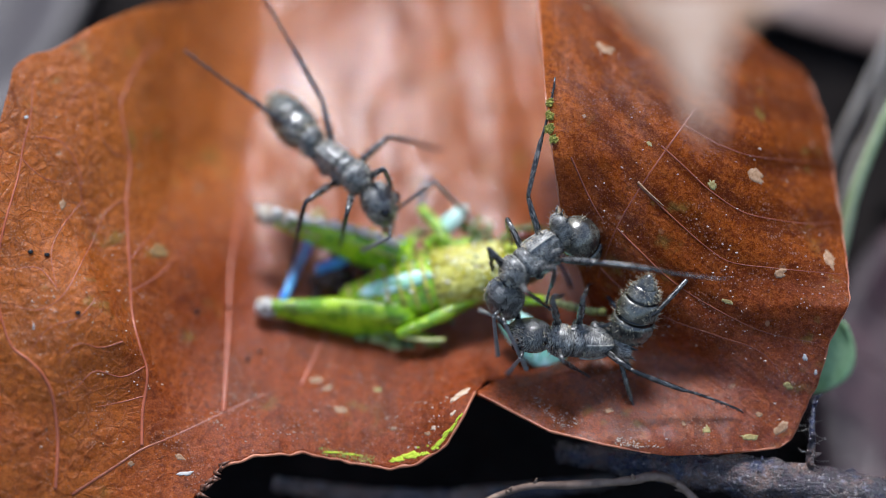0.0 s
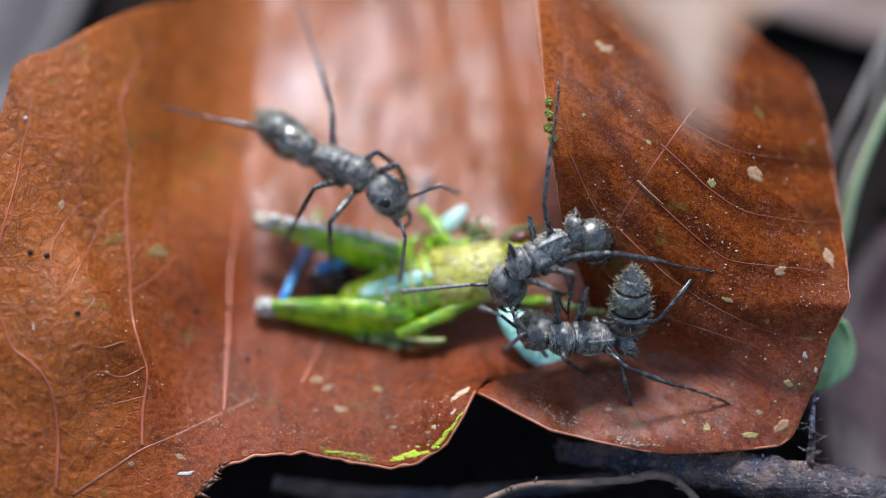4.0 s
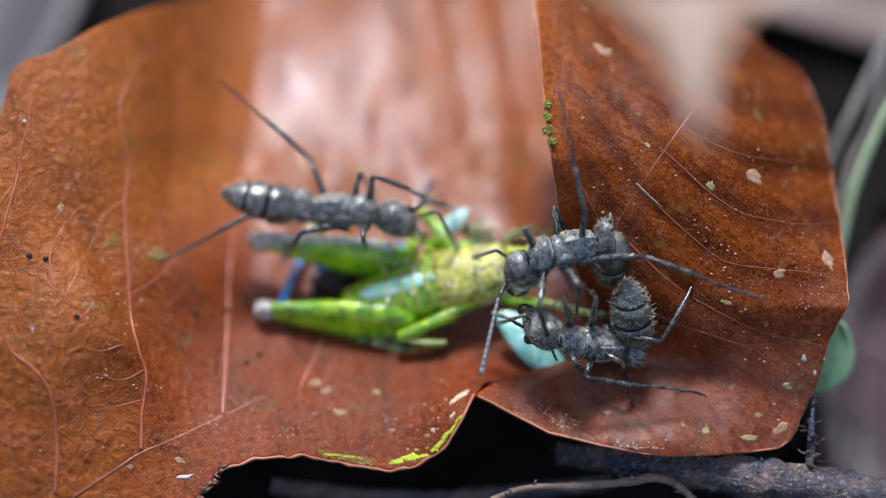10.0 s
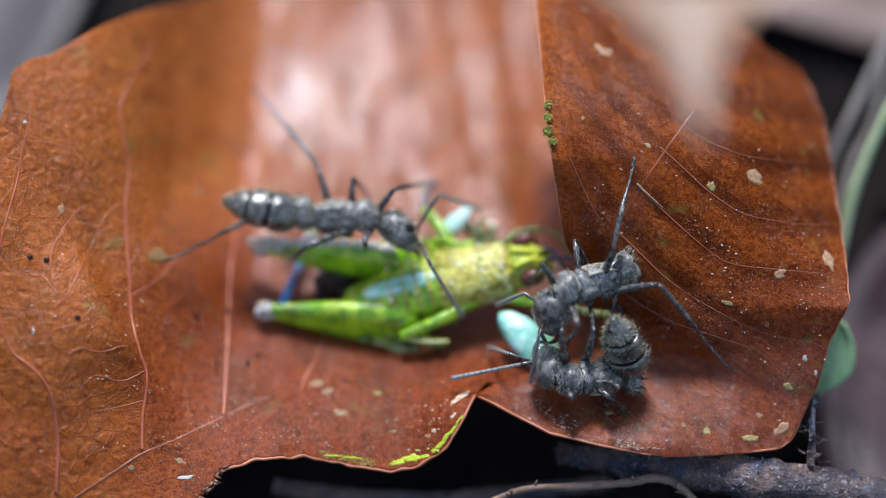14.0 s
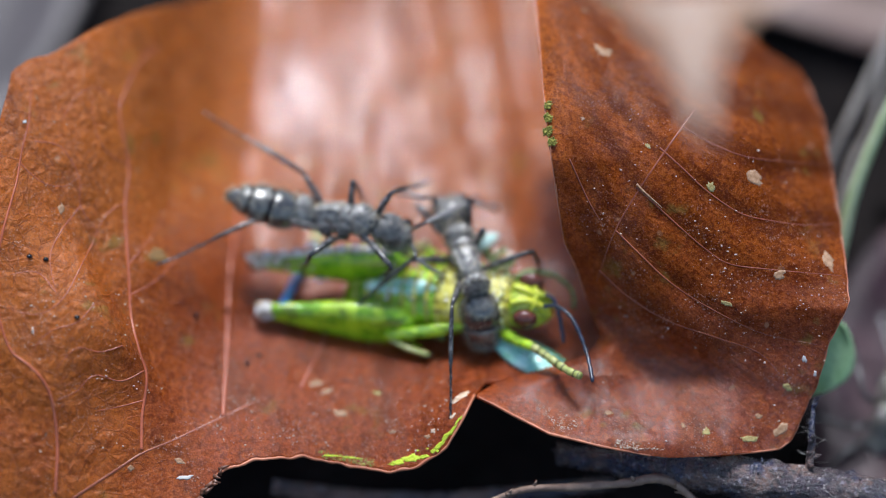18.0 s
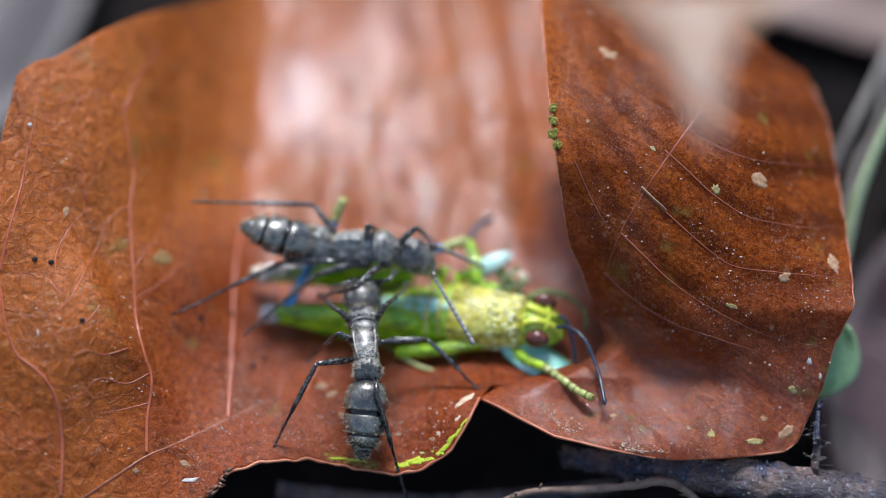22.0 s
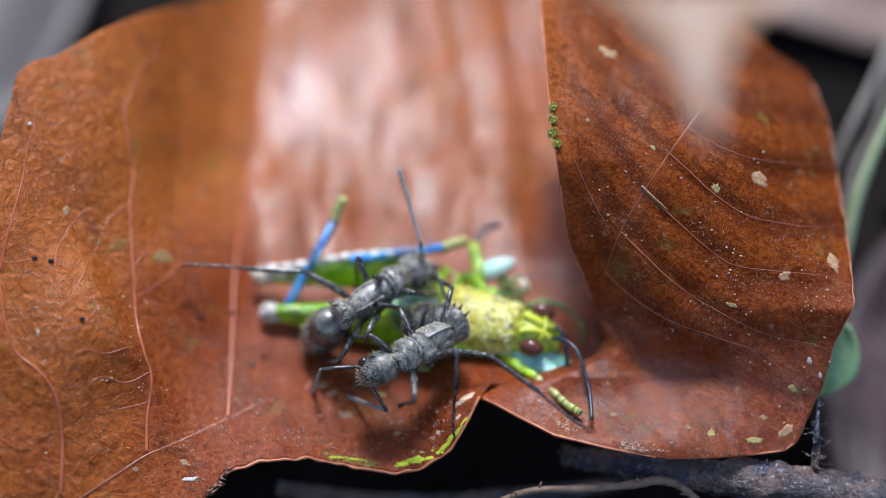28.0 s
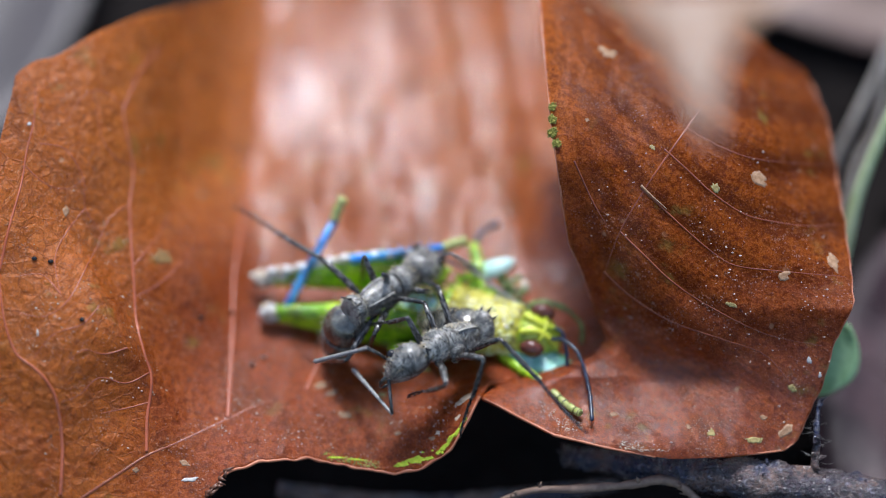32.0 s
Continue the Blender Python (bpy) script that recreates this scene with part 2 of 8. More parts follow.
    tone = n.mix(n.maths("MULTIPLY", speck, 0.6), tone, (0.55, 0.36, 0.20))
    grains = n.maths("MULTIPLY", n.ramp(n.cells(0.17, "F1"), 0.20, 0.32, 1.0, 0.0), n.ramp(n.noise(2.4, 5), 0.50, 0.60))
    sparse = n.maths("MULTIPLY", n.ramp(n.cells(0.20, "F1"), 0.06, 0.13, 1.0, 0.0), n.ramp(n.noise(3.0, 5), 0.38, 0.52))
    dust = n.maths("MULTIPLY", n.maths("MAXIMUM", n.maths("MULTIPLY", grains, 0.75), sparse), n.ramp(y, -0.006, 0.006, 0.8, 0.35))
    tone = n.mix(n.maths("MULTIPLY", dust, 0.7), tone, (0.78, 0.56, 0.40))
    moss = n.maths("MULTIPLY", n.ramp(n.noise(1.3, 6), 0.56, 0.68), n.ramp(n.noise(7, 2), 0.50, 0.60))
    tone = n.mix(n.maths("MULTIPLY", moss, 0.5), tone, (0.26, 0.22, 0.05))
    waxy = n.maths("MAXIMUM", n.ramp(x, 0.0095, 0.0120, 0.30, 0.06), n.ramp(y, -0.0042, -0.0062, 0.0, 0.6)) if folded else n.maths("MULTIPLY", n.ramp(n.maths("ADD", x, n.maths("MULTIPLY", n.noise(4.0, 4), 0.007)), -0.0140, -0.0060, 0.12, 1.0), n.ramp(y, -0.0065, 0.0015, 0.12, 1.0))
    level = n.ramp(waxy, 0.1, 1.0, 0.7, 0.16)
    normal = n.bump(n.noise(1.7, 5, 0.6), 0.20, level)
    normal = n.bump(n.noise(0.8, 5, 0.6, stretch=(1.5, 0.4, 0.6)), 0.12, level, normal)
    normal = n.bump(n.maths("MULTIPLY", n.ramp(small, 0.0, 0.30, 0.0, 1.0), side), 0.065, 0.8, normal)
    normal = n.bump(n.maths("MULTIPLY", lines, side), 0.035, 0.9, normal)
    normal = n.bump(n.maths("MULTIPLY", hair, side), 0.05, 1.0, normal)
    normal = n.bump(n.maths("MULTIPLY", slant, old), 0.16, 0.9, normal)
    normal = n.bump(dust, 0.06, 1.0, normal)
    normal = n.bump(fine, 0.075, n.ramp(waxy, 0.1, 1.0, 1.0, 0.35), normal)
    normal = n.bump(grit, 0.022, 1.0, normal)
    rough = n.ramp(n.noise(0.9, 6, 0.7), 0.32, 0.68, 0.14, 0.42)
    n.thin(n.mix(0.5, tone, (0.72, 0.19, 0.016)), 0.45)
    rub = n.noise(2.6, 5, 0.62, 0.8, stretch=(1.5, 0.35, 0.6))
    waxy = n.maths("MULTIPLY", waxy, n.ramp(rub, 0.40, 0.66, 0.06, 1.0))
    if not folded:
        across, along = n.maths("ADD", x, 0.0083), n.maths("MULTIPLY", n.maths("SUBTRACT", y, 0.0085), 0.6)
        boss = n.maths("SQRT", n.maths("ADD", n.maths("MULTIPLY", across, across), n.maths("MULTIPLY", along, along)))
        waxy = n.maths("MAXIMUM", waxy, n.ramp(boss, 0.0006, 0.0030, 1.25, 0.0))
    gloss = n.maths("ADD", n.maths("MULTIPLY", waxy, 0.8), n.ramp(y, -0.0070, -0.0010, 0.45, 0.07) if folded else 0.26)
    return n.done(tone, n.mix(n.maths("MULTIPLY", waxy, 0.8), rough, 0.17), normal, Specular_IOR_Level=n.maths("ADD", gloss, n.ramp(x, -0.0185, -0.0150, 0.10, 0.0)))


def make_ant_shell(name, lines, pattern, gloss, pale):
    """Black shell with fine pale ridges under a thin silvery down."""
    n = Nodes(name)
    ridges = n.ramp(n.wave(lines, 9.0, pattern, 2.0, 1.6), 0.15, 0.9)
    fine = n.noise(0.055, 4, 0.7)
    patch = n.ramp(n.noise(0.55, 4), 0.38, 0.58, 0.22, 1.0)
    worn = n.ramp(n.noise(1.3, 3), 0.55, 0.68, 0.0, 0.6)
    tone = n.mix(n.maths("MULTIPLY", ridges, patch), (0.020, 0.0195, 0.018), pale)
    tone = n.mix(worn, tone, (0.020, 0.019, 0.018))
    tone = n.mix(n.ramp(fine, 0.50, 0.62, 0.0, 0.55), tone, (0.006, 0.0055, 0.005))
    normal = n.bump(ridges, 0.010, 0.8)
    normal = n.bump(fine, 0.010, 0.8, normal)
    return n.done(tone, n.ramp(fine, 0.3, 0.7, gloss - 0.1, gloss + 0.12), normal, Specular_IOR_Level=0.75)


def make_gaster_shell():
    """Dark shell under a silvery-gold bloom of fine hair, worn to a gloss in places."""
    n = Nodes("ant_gaster_shell")
    bloom = n.noise(0.9, 4, 0.6)
    fine = n.noise(0.06, 5, stretch=(0.35, 1.4, 1.4))
    tone = n.mix(n.ramp(bloom, 0.36, 0.66, 0.10, 0.9), (0.016, 0.015, 0.014), (0.20, 0.19, 0.15))
    tone = n.mix(n.ramp(fine, 0.44, 0.64, 0.0, 0.85), tone, (0.014, 0.013, 0.012))
    return n.done(tone, n.ramp(bloom, 0.3, 0.7, 0.12, 0.30), n.bump(fine, 0.014, 0.6), Specular_IOR_Level=0.9, IOR=1.6)


def make_leg_shell():
    """Black leg with a thin greyish down that lies along it."""
    n = Nodes("ant_leg")
    down = n.noise(0.07, 4, 0.65, stretch=(0.2, 1.2, 1.2))
    worn = n.ramp(n.noise(1.3, 3), 0.35, 0.62, 0.1, 1.0)
    tone = n.mix(n.maths("MULTIPLY", worn, n.ramp(down, 0.42, 0.68, 0.0, 0.9)), (0.007, 0.0062, 0.0056), (0.22, 0.212, 0.20))
    return n.done(tone, n.ramp(down, 0.3, 0.7, 0.14, 0.34), n.bump(down, 0.008, 0.6), Specular_IOR_Level=0.65)


def make_insect_skin(name, a, b, c, size, rough):
    """Glossy skin: three tones in streaks and blotches, with dimples."""
    n = Nodes(name)
    blotch = n.noise(size, 5, 0.65, 0.8)
    streak = n.noise(size * 0.7, 4, 0.6, 0.5, stretch=(0.35, 1.3, 1.3))
    fine = n.noise(0.12, 4)
    tone = n.mix(n.ramp(blotch, 0.40, 0.58), a, b)
    tone = n.mix(n.ramp(streak, 0.52, 0.64, 0.0, 0.9), tone, c)
    tone = n.mix(n.ramp(fine, 0.52, 0.68, 0.0, 0.5), tone, [x * 0.35 for x in a])
    normal = n.bump(blotch, 0.25, 0.6)
    normal = n.bump(n.cells(0.35, "F1"), 0.06, 0.6, normal)
    return n.done(tone, n.ramp(fine, 0.3, 0.7, rough, rough + 0.15), normal, Specular_IOR_Level=0.7)


def make_bark():
    """Rotten purplish bark with blue-black mould, pale scars and fine cracks; lilac patches paint its sheen."""
    n = Nodes("twig_bark")
    big, fine = n.noise(1.8, 5, 0.65), n.noise(0.22, 6, 0.7)
    cracks = n.cells(0.7, coords=n.warp(0.8, 0.5), stretch=(0.5, 1.3, 1.3))
    tone = n.mix(n.ramp(big, 0.4, 0.6), (0.040, 0.026, 0.034), (0.16, 0.095, 0.075))
    tone = n.mix(n.ramp(n.noise(2.2, 5), 0.46, 0.60), tone, (0.020, 0.026, 0.062))
    tone = n.mix(n.ramp(fine, 0.46, 0.62, 0.0, 0.9), tone, (0.007, 0.006, 0.008))
    # pale lilac patches put the bluish sheen into the colour
    tone = n.mix(n.ramp(n.noise(0.5, 4), 0.58, 0.70, 0.0, 0.7), tone, (0.24, 0.22, 0.27))
    tone = n.mix(n.ramp(n.cells(0.4, "F1"), 0.10, 0.2, 0.6, 0.0), tone, (0.42, 0.36, 0.34))
    normal = n.bump(n.ramp(cracks, 0.0, 0.2), 0.06, 0.7)
    normal = n.bump(n.noise(0.6, 5, 0.7), 0.25, 1.0, normal)
    normal = n.bump(fine, 0.14, 1.0, normal)
    return n.done(tone, n.ramp(fine, 0.3, 0.7, 0.14, 0.45), normal, Specular_IOR_Level=0.8)


M = {
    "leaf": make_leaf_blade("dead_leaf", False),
    "leaf_flap": make_leaf_blade("dead_leaf_flap", True),
    "vein": plain("leaf_vein", (0.44, 0.115, 0.055), (0.34, 0.075, 0.03), 2.5, 0.36, 0.2, 0.02),
    "vein_dark": plain("leaf_vein_dark", (0.24, 0.055, 0.02), (0.32, 0.085, 0.035), 2.5, 0.36, 0.2, 0.02),
    "leaf_edge": plain("leaf_edge", (0.56, 0.20, 0.10), (0.38, 0.11, 0.05), 2.0, 0.5),
    # near-black soil: the shade of the hollow under the leaf is in its colour
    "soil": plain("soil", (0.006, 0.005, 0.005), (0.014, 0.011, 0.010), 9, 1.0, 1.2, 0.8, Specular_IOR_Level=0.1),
    "litter_grey": plain("litter_grey", (0.075, 0.058, 0.058), (0.03, 0.023, 0.024), 9, 0.5, 0.6, 0.05),
    "litter_pink": plain("litter_pink", (0.23, 0.15, 0.125), (0.10, 0.062, 0.05), 12, 0.5, 0.6, 0.05),
    "litter_tan": plain("litter_tan", (0.50, 0.36, 0.27), (0.40, 0.22, 0.12), 3, 0.28, 0.5, 0.05, 0.35, Specular_IOR_Level=0.9),
    "litter_dark": plain("litter_dark", (0.050, 0.022, 0.027), (0.020, 0.010, 0.013), 4, 0.4, 0.5, 0.10, Specular_IOR_Level=0.22),
    "litter_brown": plain("litter_brown", (0.16, 0.06, 0.03), (0.09, 0.035, 0.02), 8, 0.45, 0.5, 0.06),
    "bark": make_bark(),
    "root": plain("pale_root", (0.30, 0.20, 0.145), (0.15, 0.09, 0.065), 1.4, 0.7, 0.25, 0.08),
    "husk": plain("seed_husk", (0.66, 0.33, 0.12), (0.50, 0.22, 0.07), 0.5, 0.4, 0.1, 0.02),
    "stem": plain("green_stem", (0.26, 0.33, 0.16), (0.36, 0.40, 0.26), 4, 0.5),
    "strand": plain("dry_strand", (0.33, 0.29, 0.25), (0.22, 0.18, 0.15), 4, 0.6),
    "green": plain("green_leaf", (0.16, 0.33, 0.12), (0.26, 0.42, 0.22), 3, 0.45, 0.3, 0.03),
    "moss": plain("moss", (0.14, 0.14, 0.015), (0.36, 0.33, 0.06), 0.4, 0.8, 0.1, 0.05),
    "lichen": plain("yellow_lichen", (0.40, 0.52, 0.02), (0.55, 0.60, 0.05), 0.4, 0.8, 0.1, 0.05),
    "stain": plain("olive_stain", (0.20, 0.10, 0.03), (0.27, 0.15, 0.04), 0.5, 0.7, 0.1, 0.03),
    "fleck": plain("dull_lichen", (0.28, 0.20, 0.07), (0.42, 0.36, 0.14), 0.3, 0.8, 0.1, 0.04),
    "flake": plain("pale_flake", (0.26, 0.13, 0.06), (0.42, 0.26, 0.15), 0.3, 0.7, 0.1, 0.03),
    "dust": plain("pale_dust", (0.55, 0.37, 0.24), (0.70, 0.56, 0.42), 0.5, 0.8, 0.05, 0.01, Specular_IOR_Level=0.15),
    "web": plain("spider_silk", (0.55, 0.52, 0.48), (0.4, 0.38, 0.35), 1, 0.6),
    "ant_ridged": make_ant_shell("ant_shell_ridged", 0.085, "X", 0.19, (0.56, 0.545, 0.50)),
    "ant_knob": make_ant_shell("ant_shell_knob", 0.08, "Z", 0.24, (0.52, 0.505, 0.46)),
    "ant_head": make_ant_shell("ant_shell_head", 0.07, "Y", 0.19, (0.48, 0.465, 0.43)),
    "ant_gaster": make_gaster_shell(),
    "ant_leg": make_leg_shell(),
    "ant_feeler": plain("ant_feeler", (0.20, 0.197, 0.193), (0.32, 0.32, 0.32), 0.5, 0.42, 0.06, 0.01),
    "ant_margin": plain("ant_margin", (0.50, 0.48, 0.43), (0.10, 0.095, 0.085), 0.25, 0.3, 0.06, 0.01),
    "ant_band": plain("ant_dark_band", (0.004, 0.004, 0.004), (0.012, 0.010, 0.010), 0.8, 0.16, 0.1, 0.005),
    "ant_eye": plain("ant_eye", (0.004, 0.004, 0.005), (0.010, 0.009, 0.010), 0.3, 0.12, 0.05, 0.004),
    "seta": plain("golden_hair", (0.66, 0.56, 0.38), (0.50, 0.42, 0.28), 0.5, 0.45),
    "hopper_green": make_insect_skin("hopper_green", (0.14, 0.34, 0.006), (0.42, 0.64, 0.02), (0.10, 0.17, 0.01), 1.0, 0.10),
    "hopper_yellow": make_insect_skin("hopper_yellow", (0.40, 0.36, 0.03), (0.64, 0.60, 0.14), (0.13, 0.11, 0.02), 0.6, 0.12),
    "hopper_knee": make_insect_skin("hopper_knee", (0.10, 0.065, 0.045), (0.80, 0.78, 0.72), (0.36, 0.24, 0.12), 0.5, 0.12),
    "hopper_knee_brown": make_insect_skin("hopper_knee_brown", (0.30, 0.15, 0.04), (0.82, 0.76, 0.62), (0.07, 0.04, 0.02), 0.45, 0.10),
    "hopper_blue": make_insect_skin("hopper_blue", (0.02, 0.24, 0.82), (0.10, 0.46, 0.85), (0.02, 0.06, 0.16), 0.9, 0.2),
    "hopper_face": plain("hopper_face", (0.62, 0.64, 0.05), (0.46, 0.56, 0.05), 0.5, 0.2, 0.15, 0.03),
    "hopper_head": make_insect_skin("hopper_head", (0.36, 0.52, 0.03), (0.58, 0.62, 0.08), (0.20, 0.30, 0.02), 0.6, 0.16),
    "hopper_eye": plain("hopper_eye", (0.14, 0.040, 0.026), (0.075, 0.022, 0.017), 0.3, 0.2, 0.06, 0.004),
    "hopper_feeler": plain("hopper_feeler", (0.007, 0.010, 0.022), (0.03, 0.045, 0.085), 0.3, 0.3),
    "hopper_pale": plain("hopper_pale", (0.46, 0.46, 0.18), (0.30, 0.34, 0.08), 0.3, 0.3),
    "hopper_black": plain("hopper_black", (0.05, 0.055, 0.02), (0.11, 0.12, 0.03), 0.3, 0.4),
    "hopper_wart": plain("hopper_wart", (0.86, 0.86, 0.52), (0.70, 0.74, 0.25), 0.3, 0.14, 0.1, 0.01),
    "hopper_spot": plain("hopper_spot", (0.80, 0.78, 0.74), (0.60, 0.50, 0.42), 0.3, 0.10, 0.1, 0.01, Specular_IOR_Level=0.9),
    "hopper_gap_dark": make_insect_skin("hopper_gap_dark", (0.030, 0.012, 0.008), (0.10, 0.030, 0.014), (0.014, 0.016, 0.030), 0.6, 0.10),
    "hopper_olive": make_insect_skin("hopper_olive", (0.05, 0.09, 0.012), (0.16, 0.24, 0.05), (0.02, 0.03, 0.012), 0.5, 0.2),
    "pod": make_insect_skin("turquoise_scrap", (0.26, 0.62, 0.50), (0.50, 0.80, 0.74), (0.12, 0.40, 0.12), 1.5, 0.12),
    "hopper_wing": make_insect_skin("hopper_wing", (0.36, 0.70, 0.56), (0.62, 0.84, 0.80), (0.16, 0.46, 0.16), 1.4, 0.12),
}

# ---- building blocks ----
class Shape:
    """Vertices and faces, in millimetres, gathered for one mesh."""

    def __init__(self):
        self.verts, self.faces = [], []

    def rings(self, rings, caps=True):
        """Joins rings of equal length into a skin."""
        base, n = len(self.verts), len(rings[0])
        for ring in rings:
            self.verts.extend(ring)
        for i in range(len(rings) - 1):
            for j in range(n):
                a, b = base + i * n + j, base + i * n + (j + 1) % n
                self.faces.append((a, b, b + n, a + n))
        if caps:
            self.faces.append(tuple(base + j for j in reversed(range(n))))
            self.faces.append(tuple(base + (len(rings) - 1) * n + j for j in range(n)))
        return self

    def lathe(self, profile, n=16, m=None, box=1.0, soft=1):
        """A body along x: rows of (x, half width, half height, height of its axis); box below 1 squares its section."""
        m = m or Matrix()
        rings = []
        if soft > 1:
            a = np.array(profile, float)
            fine = []
            for i in range(len(a) - 1):
                p, q, r, w = a[max(i - 1, 0)], a[i], a[i + 1], a[min(i + 2, len(a) - 1)]
                for k in range(soft):
                    t = k / soft
                    fine.append(0.5 * (2 * q + (r - p) * t + (2 * p - 5 * q + 4 * r - w) * t * t + (3 * q - p - 3 * r + w) * t ** 3))
            profile = fine + [a[-1]]
        for x, ry, rz, z in profile:
            rings.append([m @ Vector((x, ry * math.copysign(abs(math.cos(a)) ** box, math.cos(a)), z + rz * math.copysign(abs(math.sin(a)) ** box, math.sin(a))))
                          for a in (2 * math.pi * j / n for j in range(n))])
        return self.rings(rings)

    def ball(self, x, y, z, rx, ry, rz, n=12, m=None):
        place = (m or Matrix()) @ Matrix.Translation((x, y, z))
        steps = max(5, n // 2 + 1)
        rows = [(-rx * math.cos(math.pi * (i + 0.15) / (steps - 0.7)),
                 ry * math.sin(math.pi * (i + 0.15) / (steps - 0.7)),
                 rz * math.sin(math.pi * (i + 0.15) / (steps - 0.7)), 0) for i in range(steps)]
        return self.lathe(rows, n, place)

    def tube(self, points, radii, n=8, flat=1.0):
        """A round or flattened rod through points."""
        pts = [Vector(p) for p in points]
        rings = []
        side = None
        for i, p in enumerate(pts):
            way = (pts[min(i + 1, len(pts) - 1)] - pts[max(i - 1, 0)]).normalized()
            if side is None:
                side = way.cross(Vector((0, 0, 1)))
                if side.length < 0.1:
                    side = way.cross(Vector((0, 1, 0)))
            side = (side - way * side.dot(way)).normalized()
            up = side.cross(way)
            r = radii[i] if hasattr(radii, "__len__") else radii
            rings.append([p + r * (side * math.cos(a) + up * flat * math.sin(a))
                          for a in (2 * math.pi * j / n for j in range(n))])
        return self.rings(rings)

    def hairs(self, spots, length, radius, rng, spread=0.4):
        """Thin three-sided hairs: rows of a place and the way out of the surface."""
        for p, way in spots:
            p = Vector(p)
            w = (Vector(way).normalized() + Vector((rng.uniform(-1, 1), rng.uniform(-1, 1), rng.uniform(-1, 1))) * spread).normalized()
            s = w.orthogonal().normalized() * radius
            t = w.cross(s)
            base = len(self.verts)
            tip = p + w * length * rng.uniform(0.6, 1.25)
            self.verts.extend([p + s, p - 0.5 * s + 0.87 * t, p - 0.5 * s - 0.87 * t, tip])
            self.faces.extend([(base, base + 1, base + 3), (base + 1, base + 2, base + 3), (base + 2, base, base + 3)])
        return self

    def sheet(self, rows):
        """A grid from rows of points."""
        base, n = len(self.verts), len(rows[0])
        for row in rows:
            self.verts.extend(row)
        for i in range(len(rows) - 1):
            for j in range(n - 1):
                a = base + i * n + j
                self.faces.append((a, a + 1, a + n + 1, a + n))
        return self

    def mesh(self, name, material, smooth=True):
        me = bpy.data.meshes.new(name)
        me.from_pydata([tuple(c * MM for c in v) for v in self.verts], [], self.faces)
        me.materials.append(material)
        if smooth:
            me.polygons.foreach_set("use_smooth", [True] * len(me.polygons))
        me.update()
        return me


def part(name, shape, material, parent, label="", m=None):
    """One mesh object under a thing or under a part."""
    ob = new(name, shape.mesh(name, material) if isinstance(shape, Shape) else shape)
    ob.parent = parent
    if m:
        ob.matrix_basis = m
    return tagged(ob, label)


def thing(name, label, category, group="", kind="", shape=None, material=None, m=None):
    """A top-level thing: a mesh, or an Empty that carries parts."""
    ob = new(name, shape.mesh(name, material) if shape else None)
    if not shape:
        ob.empty_display_size = 0.002
    ob.matrix_basis = m if m else STAGE
    return tagged(ob, label, category, group, kind)


def aim(base, tip, up):
    """A pose at base with its x axis towards tip and its z axis near up. Plan millimetres."""
    x = (Vector(tip) - Vector(base)).normalized()
    z = Vector(up)
    z = z - x * z.dot(x)
    if z.length < 1e-4:
        z = x.orthogonal()
    z.normalize()
    y = z.cross(x)
    m = Matrix((x, y, z)).transposed().to_4x4()
    m.translation = Vector(base) * MM
    return m


def bend(points, steps=8):
    """More points along a smooth line through the given ones."""
    pts = [Vector(p) for p in points]
    out = []
    for i in range(len(pts) - 1):
        a, b, c, d = pts[max(i - 1, 0)], pts[i], pts[i + 1], pts[min(i + 2, len(pts) - 1)]
        for k in range(steps):
            t = k / steps
            out.append(0.5 * (2 * b + (c - a) * t + (2 * a - 5 * b + 4 * c - d) * t * t + (3 * b - a - 3 * c + d) * t ** 3))
    return out + [pts[-1]]

# ---- ground ----
GROUND = -14.0


def make_ground():
    rng = random.Random(3)
    g = Shape()
    edges = [-60000, -3000, -400, -160] + [-90 + 3.0 * i for i in range(61)] + [160, 400, 3000, 60000]
    rows = []
    for y in edges:
        row = []
        for x in edges:
            near = max(0.0, 1 - max(abs(x), abs(y)) / 150)
            z = GROUND - 1.5 + near * (2.2 * noise.noise((x / 13, y / 13, 0)) + 1.0 * noise.noise((x / 5, y / 5, 3)))
            row.append((x, y, z))
        rows.append(row)
    g.sheet(rows)
    ground = thing("ground", "forest soil under the leaf litter, near-black with shade put into its colour", "ground", kind="structure", shape=g, material=M["soil"], m=Matrix())
    c = Shape()
    for _ in range(900):
        x, y = rng.uniform(-45, 60), rng.uniform(-32, 60)
        r = rng.uniform(0.25, 0.9)
        c.ball(x, y, GROUND - 0.8 + rng.uniform(-0.6, 1.0), r, r * rng.uniform(0.6, 1), r * rng.uniform(0.5, 0.9), 6)
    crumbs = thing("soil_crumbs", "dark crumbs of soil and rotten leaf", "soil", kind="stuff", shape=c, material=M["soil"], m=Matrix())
    return ground, crumbs


make_ground()


